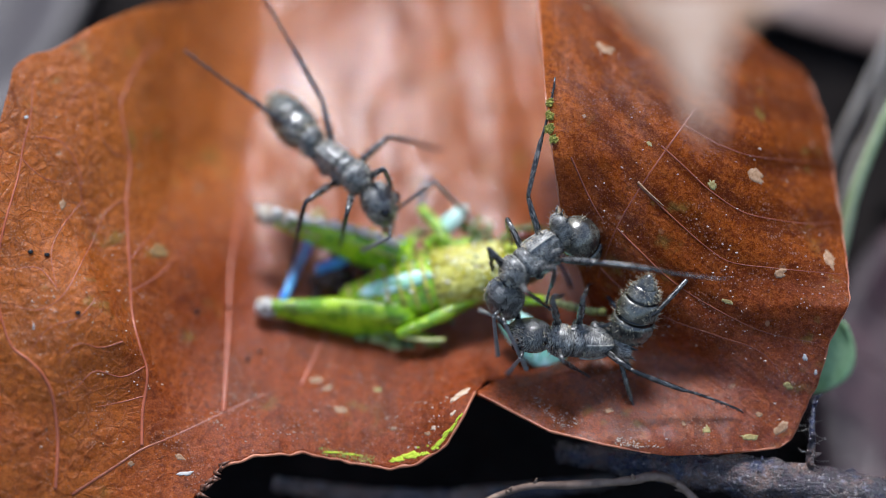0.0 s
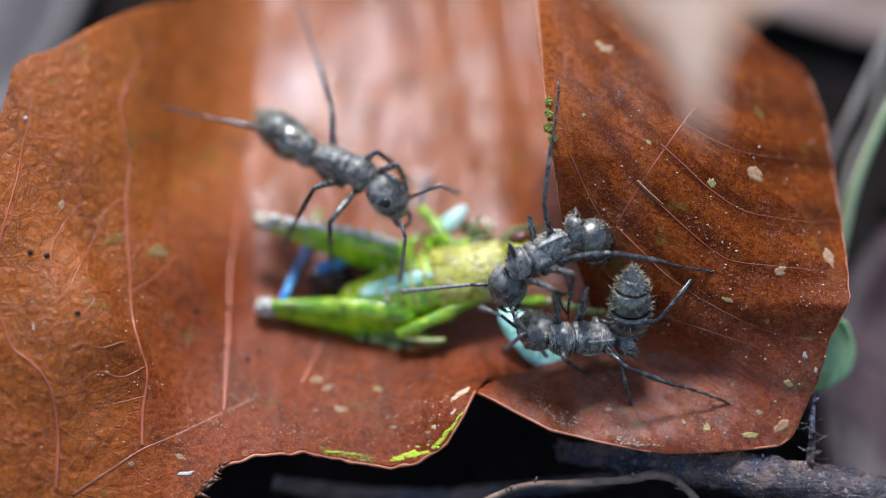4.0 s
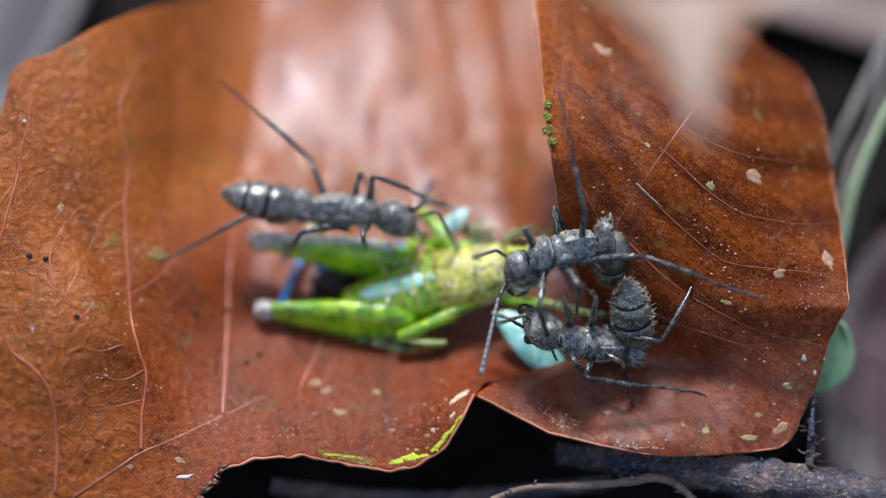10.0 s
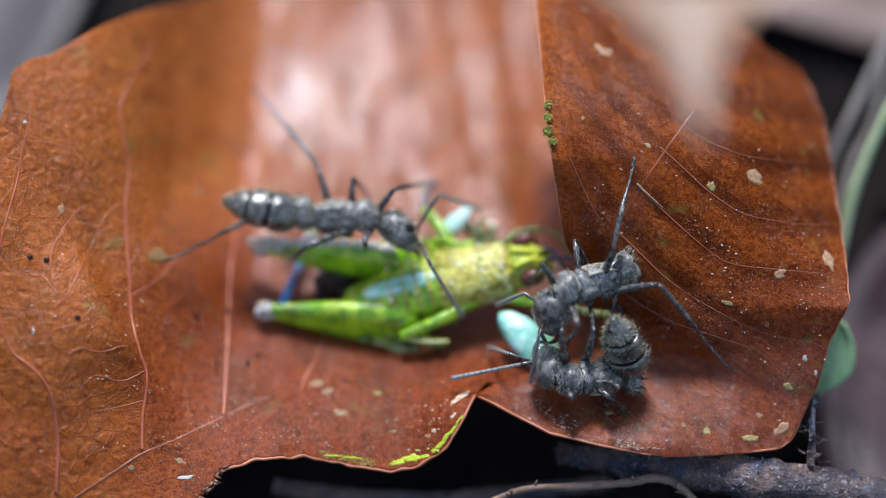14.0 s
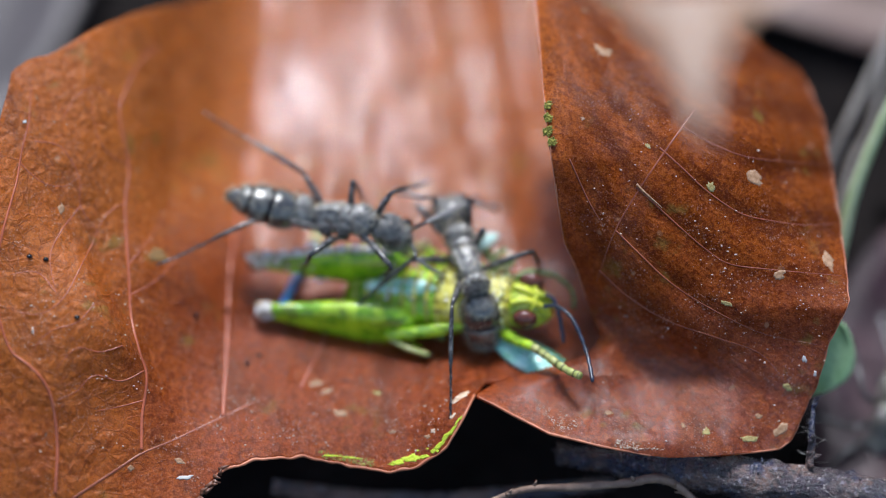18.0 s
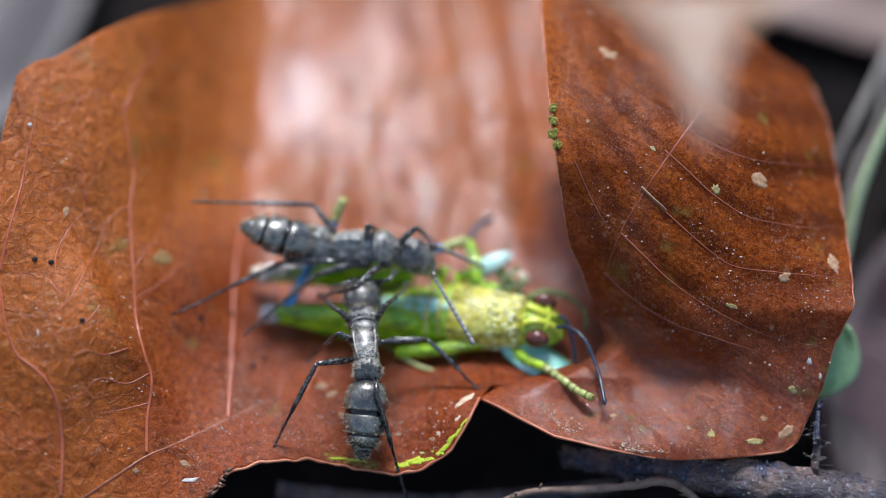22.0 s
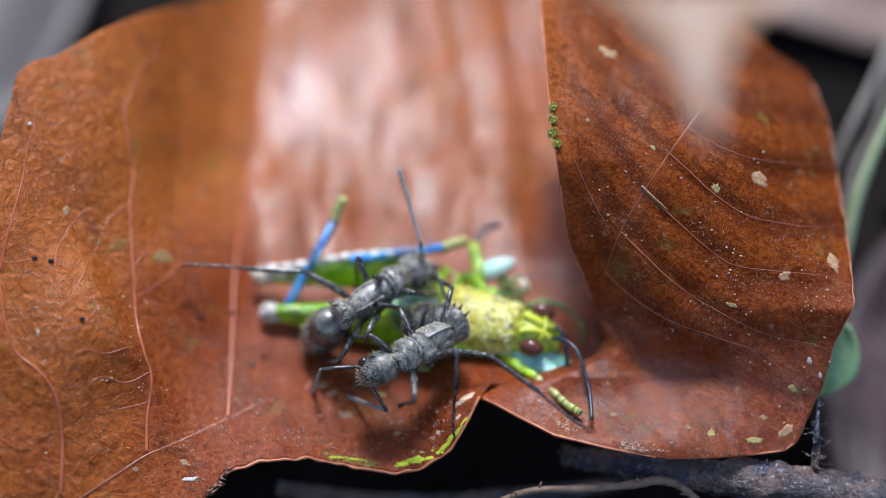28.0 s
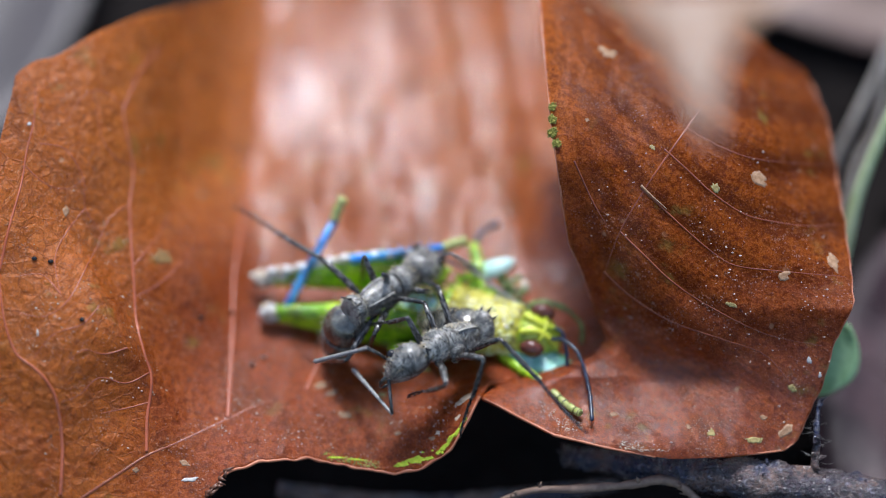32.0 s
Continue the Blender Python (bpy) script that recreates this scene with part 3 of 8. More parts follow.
# ---- leaf litter round about ----
def litter_leaf(name, label, length, width, material, m, curl=0.25, wave=0.06, seed=0, stalk=True):
    """A fallen leaf with blade, midrib and side veins, pointed at both ends."""
    leaf = thing(name, label, "leaf", group="fallen leaves round about", m=m)
    n, k = 36, 14
    surf = lambda s, q: (length * (s - 0.5),
                         width * 0.5 * q * (math.sin(math.pi * min(1, s * 1.02)) ** 0.75 + 0.01),
                         width * (curl * q * q - 0.5 * curl * s) + width * wave * noise.noise((s * 5 + seed, q * 2, seed)))
    blade = Shape().sheet([[surf(i / n, -1 + 2 * j / k) for j in range(k + 1)] for i in range(n + 1)])
    ob = part("blade", blade, material, leaf)
    thick = ob.modifiers.new("thickness", "SOLIDIFY")
    thick.thickness = 0.15 * MM
    rib = [Vector(surf(i / 20, 0)) + Vector((0, 0, 0.1)) for i in range(21)]
    part("midrib", Shape().tube(rib, [0.45 - 0.017 * i for i in range(21)], 6), material, leaf)
    for side in (-1, 1):
        for i in range(3, 16, 2):
            pts = [Vector(surf(min(0.97, i / 20 + 0.10 * q), side * q)) + Vector((0, 0, 0.08)) for q in (0, 0.3, 0.6, 0.9)]
            part("vein", Shape().tube(bend(pts, 3), 0.13, 4), material, leaf)
    return leaf


def lying(x, y, z, rz=0, rx=0, ry=0):
    """Flat on the soil, in world millimetres."""
    return Matrix.Translation((x * MM, y * MM, z * MM)) @ pose(0, 0, 0, rx, ry, rz)


litter_leaf("fallen_leaf", "pinkish grey dry leaf on the soil", 44, 20, M["litter_pink"], lying(30, 36.6, -11, -4, 25, 0), 0.15, 0.05, 1)
litter_leaf("fallen_leaf", "greyish dry leaf lying on dark soil", 42, 20, M["litter_grey"], lying(-33, 27, -12, 60, 10, -5), 0.15, 0.05, 2)
litter_leaf("fallen_leaf", "dark purple-brown leaf beneath the twig", 42, 24, M["litter_dark"], lying(32, 0, -14, 78, 0, 0), 0.06, 0.05, 3)
litter_leaf("fallen_leaf", "dark brown decaying leaf in shade", 38, 22, M["litter_dark"], lying(40, 17, -13, 100, 5, -5), 0.10, 0.05, 4)
litter_leaf("fallen_leaf", "brown dry leaf further back", 60, 30, M["litter_brown"], lying(0, 66, -11, 170, 5, 5), 0.12, 0.05, 5)
litter_leaf("fallen_leaf", "grey dry leaf further back", 60, 28, M["litter_grey"], lying(50, 52, -10, 30, 0, 5), 0.1, 0.05, 6)
litter_leaf("fallen_leaf", "brown leaf beside the big leaf", 55, 30, M["litter_brown"], lying(-56, 4, -13, 100, 0, 0), 0.1, 0.05, 7)


def strand(name, label, category, points, radii, material, group=""):
    """A stem, root or blade of grass through plan points."""
    return thing(name, label, category, group=group, shape=Shape().tube(bend(points, 7), radii, 8), material=material)


def taper(a, b, n, steps=7):
    k = (n - 1) * steps
    return [a + (b - a) * i / k for i in range(k + 1)]


strand("grass_stem", "pale green bent grass stem", "stem",
       [(20.3, -3.5, -6.5), (21.0, 0.2, -6), (22.0, 4.0, -5.5), (24.5, 9.5, -5), (28, 15, -5)], taper(0.42, 0.30, 5), M["stem"])
strand("dry_strand", "thin greyish dry strand", "strand",
       [(20.5, 3.0, -13), (22.0, 6.5, -12), (23.2, 9.0, -12), (25, 13, -12)], taper(0.28, 0.2, 4), M["strand"], "dry strands")
strand("dry_strand", "thin greyish dry strand", "strand",
       [(21.8, 1.0, -12), (22.4, 4.5, -12), (23.6, 7.0, -12), (24.5, 12, -12)], taper(0.25, 0.2, 4), M["strand"], "dry strands")

# ---- the big dead leaf ----
def leaf_skin(u, v, f):
    """The leaf's surface with its unevenness: bulges between veins and fine puckers."""
    h = f(u, v)
    calm = 1 - 0.8 * math.exp(-((u + 8.3) / 1.8) ** 2 - ((v - 8.5) / 2.6) ** 2)
    deep = calm * max(0.0, min(1.0, (v + 2) / 6)) * max(0.0, min(1.0, (u + 15) / 5)) if f is bowl else 0.0
    h += deep * (0.75 * noise.noise((u / 2.3 + 0.07 * v, v / 11.0, 8.0)) + 0.20 * noise.noise((u / 1.4, v / 2.6, 2.0)))
    h += 0.22 * noise.noise((u / 3.2, v / 4.0, 1.0)) + 0.07 * noise.noise((u / 1.1, v / 1.3, 5.0))
    return Vector((u, v, h))


BLADE_U = (-24.9, -13.4, -12.7, -11.9, -11.6, -11.1, -9.4, -7.1, -4.8, -2.7, -1.3, 0.2, 1.0, 1.6, 2.2, 4.9, 7.8, 10.3)
BLADE_FRONT = (-16.5, -16.4, -12.8, -12.2, -11.6, -11.2, -10.7, -10.6, -11.1, -11.4, -11.1, -10.1, -8.6, -7.5, -6.9, -6.7, -6.1, -4.7)
BACK_U = (-24.0, -22.5, -21.6, -20.3, -18.4, -16.3, -14.4, -9.0, 0.5, 11.4)
BLADE_BACK = (0.6, 8.2, 9.6, 10.1, 11.4, 12.6, 13.5, 16.5, 18.6, 17.9)
FLAP_V = (-10.6, -10.5, -10.0, -9.4, -8.5, -7.9, -7.5, -7.0, -6.3, -5.5, -4.6, -3.4, -1.1, 0.3, 2.6, 5.2, 6.9, 9.9, 12.9, 14.8)
FLAP_IN = (11.3, 10.6, 8.0, 5.4, 3.6, 2.5, 1.6, 2.5, 4.9, 7.5, 8.2, 7.7, 6.9, 6.2, 5.8, 5.4, 5.2, 5.0, 4.8, 4.6)
OUT_V = (-10.6, -10.3, -9.8, -7.2, -4.6, -2.6, 1.2, 4.1, 7.0, 9.7, 10.6, 11.9, 15.3)
FLAP_OUT = (12.0, 17.1, 17.9, 19.1, 19.8, 20.7, 20.7, 20.5, 20.2, 19.3, 17.6, 16.2, 15.8)


def straight(x, xs, ys):
    return float(np.interp(x, xs, ys))


def make_big_leaf():
    leaf = thing("dead_leaf", "large curled reddish-brown dead leaf cupped on the ground", "leaf")
    n, k = 250, 150
    rows = []
    for i in range(n + 1):
        u = -25 + 35.2 * i / n
        a, b = straight(u, BLADE_U, BLADE_FRONT), ramp(u, BACK_U, BLADE_BACK)
        a += 0.10 * noise.noise((u * 1.6, 0, 0))
        if u < -22.3:
            b = min(b, straight(u, (-25, -23.8, -22.3), (-6, 0.6, 8.1)))
        rows.append([leaf_skin(u, a + (b - a) * j / k, bowl) for j in range(k + 1)])
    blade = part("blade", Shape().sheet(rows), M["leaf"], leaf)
    n, k = 190, 120
    rows = []
    for i in range(n + 1):
        v = -10.6 + 25.3 * (i / n) ** 1.25
        a, b = straight(v, FLAP_V, FLAP_IN), 0.994 * straight(v, OUT_V, FLAP_OUT)
        b += 0.12 * noise.noise((v * 1.1, 2, 0))
        rows.append([leaf_skin(a + (b - a) * j / k, v, flap) for j in range(k + 1)])
    fold = part("folded_flap", Shape().sheet(rows), M["leaf_flap"], leaf, "darker reddish-brown overlapping flap of the leaf")
    for ob in (blade, fold):
        thick = ob.modifiers.new("thickness", "SOLIDIFY")
        thick.thickness, thick.offset = 0.14 * MM, 1 if ob is blade else -1

    def vein(name, points, radius, f, end=0.6, lift=-0.05):
        line = bend([(u, v, 0) for u, v in points], 14)
        pts = []
        for p in line:
            q = leaf_skin(p.x, p.y, f)
            pts.append(q + Vector((0, 0, lift)))
        part(name, Shape().tube(pts, [radius * (1 - (1 - end) * i / (len(pts) - 1)) for i in range(len(pts))], 7), M["vein" if f is bowl and name != "midrib" else "vein_dark"], leaf)

    vein("midrib", ((-18.7, -12.6), (-16.4, -11.1), (-15.3, -10.4), (-13.6, -9.7), (-11.4, -8.7), (-9.1, -7.7), (-6.7, -7.1), (-4.2, -6.6), (-1.8, -6.2)), 0.12, bowl, 0.3, -0.08)
    vein("vein", ((-15.3, -10.2), (-15.3, -8.5), (-15.1, -6.6), (-15.5, -5.2), (-16.0, -3.4), (-16.2, -1.0), (-16.5, 2.2), (-16.4, 4.3), (-16.9, 7.0), (-16.8, 7.8), (-16.2, 9.6), (-15.4, 10.9)), 0.10, bowl, 0.6, -0.03)
    vein("vein", ((-11.3, -8.6), (-11.3, -7.0), (-11.3, -3.9), (-11.3, -0.9), (-10.9, 3.1), (-10.5, 6.5), (-10.4, 9.0), (-9.8, 13.6)), 0.13, bowl)
    vein("vein", ((-19.5, -12.3), (-19.4, -10.0), (-19.6, -7.8), (-20.0, -6.7), (-20.7, -5.9), (-21.7, -5.1), (-22.3, -3.5), (-22.6, -1.5)), 0.10, bowl, 0.6, -0.03)
    vein("vein", ((-22.6, -1.0), (-22.2, 1.1), (-21.7, 3.3), (-21.5, 5.0), (-21.2, 6.7), (-21.2, 8.4)), 0.08, bowl, 0.5, -0.03)
    vein("vein", ((-7.4, -7.3), (-5.4, -2.5), (-4.0, 3.0), (-3.4, 8.0), (-2.4, 13.0)), 0.10, bowl)
    # fine side veins that join up in a net on the lit side of the blade
    for points in (((-20.9, 5.5), (-19.6, 5.2), (-18.7, 3.7), (-18.6, 2.2), (-17.8, 0.9)), ((-18.6, 2.2), (-19.4, 1.0), (-19.9, -0.4), (-19.5, -2.2)),
                   ((-16.5, 2.4), (-17.4, 1.7), (-18.0, 0.2), (-18.4, -1.0)), ((-21.6, 4.4), (-20.5, 3.4), (-19.4, 3.2), (-18.7, 3.7)),
                   ((-18.4, -1.0), (-19.2, -2.6), (-20.4, -3.3), (-21.9, -3.0)), ((-19.5, -2.2), (-20.5, -1.2), (-21.8, -1.3)),
                   ((-17.6, -2.8), (-18.4, -3.7), (-19.8, -4.2), (-20.8, -5.4)), ((-16.2, -4.9), (-17.3, -5.2), (-18.4, -5.0), (-19.4, -6.0)),
                   ((-15.2, -6.2), (-16.3, -6.7), (-17.6, -6.4), (-18.5, -7.2), (-19.4, -7.6)), ((-15.2, -7.7), (-16.4, -8.0), (-17.5, -8.2)),
                   ((-16.8, 7.4), (-17.9, 8.3), (-18.9, 7.9), (-19.6, 6.6)), ((-16.4, 4.4), (-17.3, 4.9), (-18.0, 6.2), (-18.2, 8.0)),
                   ((-16.2, -0.8), (-15.2, 0.6), (-14.6, 2.0)), ((-16.1, -2.4), (-14.8, -1.6), (-13.6, -0.2), (-12.6, 1.0))):
        vein("side_vein", points, 0.042, bowl, 0.6, -0.02)
    vein("midrib", ((12.9, 7.1), (11.6, 5.4), (10.0, 3.1), (8.7, 0.8), (7.9, -1.7)), 0.06, flap, 0.5, -0.02)
    for points in (((11.0, 5.1), (12.2, 4.0), (13.4, 2.9), (15.1, 1.8), (16.8, 1.4), (18.6, 1.2), (20.3, 1.3)),
                   ((9.8, 3.1), (11.0, 2.0), (12.2, 0.9), (13.4, -0.1), (14.6, -0.8), (16.9, -1.1), (20.3, -1.4)),
                   ((8.8, 0.9), (10.0, -0.3), (11.5, -1.7), (13.5, -3.0), (16.2, -4.3), (19.0, -4.9)),
                   ((8.0, -1.1), (9.4, -2.4), (11.5, -3.7), (14.1, -4.6), (16.2, -5.4), (17.6, -7.0)),
                   ((6.4, 4.5), (7.4, 2.4), (8.2, 1.1)), ((12.2, 6.2), (14.0, 5.2), (16.0, 4.6), (19.8, 4.4))):
        vein("vein", points, 0.055, flap, 0.4, -0.015)
    def rim(points, f, radius=0.075):
        pts = [leaf_skin(u, v, f) + Vector((0, 0, -0.05)) for u, v in points]
        part("rim", Shape().tube(pts, [radius * (1 + 0.5 * noise.noise((p.x * 1.7, p.y * 1.7, 9.0))) for p in pts], 6), M["leaf_edge"], leaf, "thin lighter red edge of the blade")

    front = [-11.6 + 0.11 * i for i in range(121)]
    rim([(u, straight(u, BLADE_U, BLADE_FRONT) + 0.10 * noise.noise((u * 1.6, 0, 0))) for u in front], bowl)
    rim([(straight(v, FLAP_V, FLAP_IN), v) for v in [-7.6 - 0.03 * i for i in range(97)]], flap)
    rim([(0.994 * straight(v, OUT_V, FLAP_OUT) + 0.12 * noise.noise((v * 1.1, 2, 0)), v) for v in [-10.5 + 0.13 * i for i in range(150)]], flap, 0.05)
    rim([(straight(v, FLAP_V, FLAP_IN), v) for v in [-2.5 + 0.11 * i for i in range(150)]], flap, 0.05)
    # a pale strand along one flap vein paints the stretch that catches light
    lit_vein_line = [leaf_skin(u, v, flap) + Vector((0, 0, 0.06)) for u, v in ((9.8, 3.25), (10.3, 2.75), (10.7, 2.4), (11.1, 2.05))]
    part("torn_fibre", Shape().tube(bend(lit_vein_line, 5), taper(0.07, 0.02, 4, 5), 6), M["flake"], leaf, "lit stretch of a flap vein, its light put into a pale colour")
    return leaf


make_big_leaf()

# ---- small things on the leaf and round it ----
def on_leaf(u, v, f, lift=0.0):
    p = leaf_skin(u, v, f)
    e = 0.05
    du = leaf_skin(u + e, v, f) - p
    dv = leaf_skin(u, v + e, f) - p
    up = du.cross(dv).normalized()
    return p + up * lift, up, du.normalized()


def scale_patch(name, label, category, u, v, f, a, b, material, turn=0.0, seed=0, thick=0.05):
    """A thin crusty patch that lies on the leaf, with a ragged outline."""
    p, up, along = on_leaf(u, v, f)
    m = aim(p, p + along, up) @ pose(0, 0, 0, 0, 0, turn)
    s = Shape()
    n = 18
    rings = []
    for r, z in ((1.0, -0.05), (0.92, thick * 0.8), (0.5, thick), (0.06, thick * 1.1)):
        ring = []
        for j in range(n):
            w = 2 * math.pi * j / n
            k = 1 + 0.55 * noise.noise((math.cos(w) * 1.3 + seed, math.sin(w) * 1.3, seed * 1.7)) + 0.45 * noise.noise((math.cos(w) * 3.4, math.sin(w) * 3.4 + seed, 2.0))
            ring.append((a * r * k * math.cos(w), b * r * k * math.sin(w), z))
        rings.append(ring)
    s.rings(rings)
    return thing(name, label, category, group=name + "s", shape=s, material=material, m=STAGE @ m)


for i, (u, v, f, a, b, turn, mat) in enumerate((
        (15.9, 3.6, flap, 0.75, 0.42, -35, "flake"), (17.05, -1.35, flap, 0.36, 0.30, 0, "flake"), (19.7, -0.65, flap, 0.36, 0.80, 10, "flake"),
        (18.4, -5.65, flap, 0.14, 0.24, 20, "web"), (18.95, -6.4, flap, 0.12, 0.16, 0, "web"), (14.4, -2.8, flap, 0.36, 0.16, -20, "lichen"),
        (17.6, -7.1, flap, 0.28, 0.24, 0, "lichen"), (8.3, 10.2, flap, 0.65, 0.45, -30, "flake"), (10.4, 5.2, flap, 0.16, 0.16, 0, "lichen"),
        (7.1, 6.6, flap, 0.14, 0.12, 0, "flake"), (13.6, 3.1, flap, 0.22, 0.30, 20, "lichen"), (13.4, -9.3, flap, 0.25, 0.3, 0, "lichen"),
        (15.6, -9.7, flap, 0.5, 0.22, 0, "lichen"), (17.2, -9.3, flap, 0.6, 0.28, 30, "flake"), (12.2, -9.0, flap, 0.14, 0.2, 20, "flake"),
        (8.4, -8.4, flap, 0.26, 0.2, 0, "flake"), (16.1, -8.6, flap, 0.22, 0.16, 0, "flake"),
        (-5.3, -8.45, bowl, 0.50, 0.24, 0, "flake"), (-6.0, -7.4, bowl, 0.40, 0.22, 20, "flake"), (-6.6, -7.0, bowl, 0.5, 0.25, 15, "flake"),
        (-3.4, -7.5, bowl, 0.26, 0.2, 0, "lichen"), (-13.4, -10.8, bowl, 0.45, 0.16, -20, "flake"), (-13.1, -11.6, bowl, 0.5, 0.14, 10, "web"),
        (-15.8, -11.1, bowl, 0.2, 0.16, 0, "flake"), (-2.6, -9.4, bowl, 0.24, 0.12, 30, "flake"), (-0.8, -9.6, bowl, 0.22, 0.14, 0, "flake"),
        (-13.2, 3.0, bowl, 0.28, 0.22, 0, "flake"), (-3.9, 7.8, bowl, 0.40, 0.36, 0, "flake"), (-14.8, -0.3, bowl, 0.9, 0.5, -10, "moss"),
        (-10.1, 0.3, bowl, 0.2, 0.16, 0, "flake"), (-21.4, 6.5, bowl, 0.14, 0.12, 0, "web"), (-20.6, -4.1, bowl, 0.06, 0.2, 10, "web"),
        (-19.5, 2.0, bowl, 0.24, 0.3, 0, "flake"), (0.6, -7.8, bowl, 0.42, 0.2, 50, "dust"), (1.0, -7.5, bowl, 0.5, 0.26, 60, "dust"), (0.5, -8.5, bowl, 0.28, 0.12, 50, "dust"), (-0.5, -9.3, bowl, 0.22, 0.14, 20, "dust"), (-1.8, -10.3, bowl, 0.08, 0.07, 0, "dust"), (-1.4, -10.3, bowl, 0.1, 0.08, 0, "dust"))):
    words = {"flake": "pale tan crusty fleck on the dead leaf", "lichen": "dull yellowish lichen fleck on the dead leaf",
             "web": "tiny whitish grain on the dead leaf", "dust": "pale cream crust on the front lip", "moss": "faint olive moss stain on the dead leaf"}[mat]
    scale_patch({"flake": "crust_fleck", "lichen": "lichen_fleck", "web": "white_grain", "dust": "cream_crust", "moss": "moss_stain"}[mat], words, "fleck", u, v, f, a * 0.85, b * 0.85, M[{"lichen": "fleck", "moss": "stain"}.get(mat, mat)], turn, i * 1.37,
                0.012 if mat == "moss" else 0.02)

for i, (u, v) in enumerate(((-18.4, -3.45), (-20.1, -0.55), (-20.9, -0.4), (-12.9, -3.5), (-9.6, -5.6), (-11.4, -3.3), (-10.2, -6.0))):
    p, up, along = on_leaf(u, v, bowl)
    thing("dark_grain", "tiny dark bluish grain of dirt on the leaf", "grain", group="dark grains",
          shape=Shape().ball(0, 0, 0.05, 0.15, 0.12, 0.10, 8), material=M["ant_band"], m=STAGE @ aim(p, p + along, up))


def tuft(name, label, category, spots, f, material, length, seed, count=30):
    """Moss or lichen: a mat of short stubs and leaflets."""
    rng = random.Random(seed)
    s = Shape()
    for u, v, r in spots:
        for _ in range(count):
            a, d = rng.uniform(0, 6.28), r * math.sqrt(rng.random())
            p, up, along = on_leaf(u + d * math.cos(a), v + d * math.sin(a), f, -0.03)
            q = p + (up + Vector((rng.uniform(-1, 1), rng.uniform(-1, 1), 0)) * 0.7) * length * rng.uniform(0.5, 1.3)
            s.tube([p, (p + q) / 2, q], [0.05, 0.055, 0.02], 5)
            s.ball(q.x, q.y, q.z, 0.05, 0.05, 0.035, 5)
    return thing(name, label, category, kind="", shape=s, material=material)


tuft("moss_tuft", "small olive-green moss tuft on the leaf edge", "moss", ((5.3, 6.6, 0.16), (5.3, 5.9, 0.2), (5.3, 7.2, 0.12), (5.5, 5.4, 0.18)), flap, M["moss"], 0.14, 21, 70)
LICHEN = ((-2.3, -10.9, 0.42, 0.14, 0), (-1.6, -10.7, 0.5, 0.22, 4), (-1.0, -10.6, 0.34, 0.12, 8), (-2.6, -11.0, 0.22, 0.08, 0), (-0.5, -10.3, 0.16, 0.1, 25), (-0.2, -10.0, 0.36, 0.13, 42), (0.1, -9.6, 0.4, 0.13, 48), (0.5, -9.2, 0.34, 0.09, 55), (0.7, -8.8, 0.2, 0.06, 62), (-0.3, -10.3, 0.1, 0.08, 0), (-1.3, -10.3, 0.1, 0.05, 0), (-0.8, -10.2, 0.07, 0.05, 0), (0.9, -8.6, 0.14, 0.05, 70), (-4.7, -10.7, 0.5, 0.06, -6), (-5.6, -10.6, 0.5, 0.05, -4))
for i, (u, v, a, b, turn) in enumerate(LICHEN):
    scale_patch("lichen_patch", "bright yellow-green lichen film on the front lip", "lichen", u, v, bowl, a, b, M["lichen"], turn, 3.1 * i + 0.7, 0.02)
tuft("moss_film", "thin olive moss on the front lip", "moss", [(-6.2 + 0.31 * i, straight(-6.2 + 0.31 * i, BLADE_U, BLADE_FRONT) + 0.3, 0.2) for i in range(9)], bowl, M["moss"], 0.02, 23, 12)

# torn brittle bits where the front lip is broken
rng = random.Random(31)
torn = Shape()
for i in range(16):
    u = -12.5 + 1.15 * rng.random()
    v = straight(u, BLADE_U, BLADE_FRONT) + rng.uniform(-0.1, 0.25)
    p = leaf_skin(u, v, bowl)
    q = p + Vector((rng.uniform(0.1, 0.55), rng.uniform(-0.25, 0.35), rng.uniform(-0.1, 0.3)))
    torn.tube([p, (p + q) / 2 + Vector((0, 0, 0.06)), q], [0.12, 0.09, 0.02], 5, 0.4)
thing("torn_fibres", "brittle torn brown fibres at the broken leaf edge", "leaf fibres", kind="stuff", shape=torn, material=M["litter_brown"])

# a husk that the struggle shakes loose
husk = thing("seed_husk", "small pale brown seed husk on the leaf", "seed",
             shape=Shape().lathe([(-0.55, 0.04, 0.04, 0), (-0.3, 0.17, 0.12, 0.02), (0.1, 0.2, 0.14, 0.03), (0.4, 0.14, 0.1, 0.02), (0.58, 0.03, 0.03, 0)], 10), material=M["husk"])

# green leaf and twigs below
s = Shape()
n, k = 22, 10
s.sheet([[(4.2 * (i / n - 0.5), 1.9 * (j / k * 2 - 1) * math.sin(math.pi * (0.03 + 0.94 * i / n)) ** 0.7, 0.5 * (j / k * 2 - 1) ** 2) for j in range(k + 1)] for i in range(n + 1)])
sprout = thing("seedling_leaf", "small round pale green leaf behind the dead leaf", "leaf", m=STAGE @ aim((19.6, -5.6, -4.5), (20.9, -3.0, -4.5), (0.3, 0, 1)))
blade = part("blade", s, M["green"], sprout)
thick = blade.modifiers.new("thickness", "SOLIDIFY")
thick.thickness = 0.2 * MM
part("stalk", Shape().tube(bend([(-2.1, 0, 0), (-3.4, 0.3, -0.8), (-4.8, 0.2, -2.6)], 5), 0.16, 7), M["stem"], sprout)


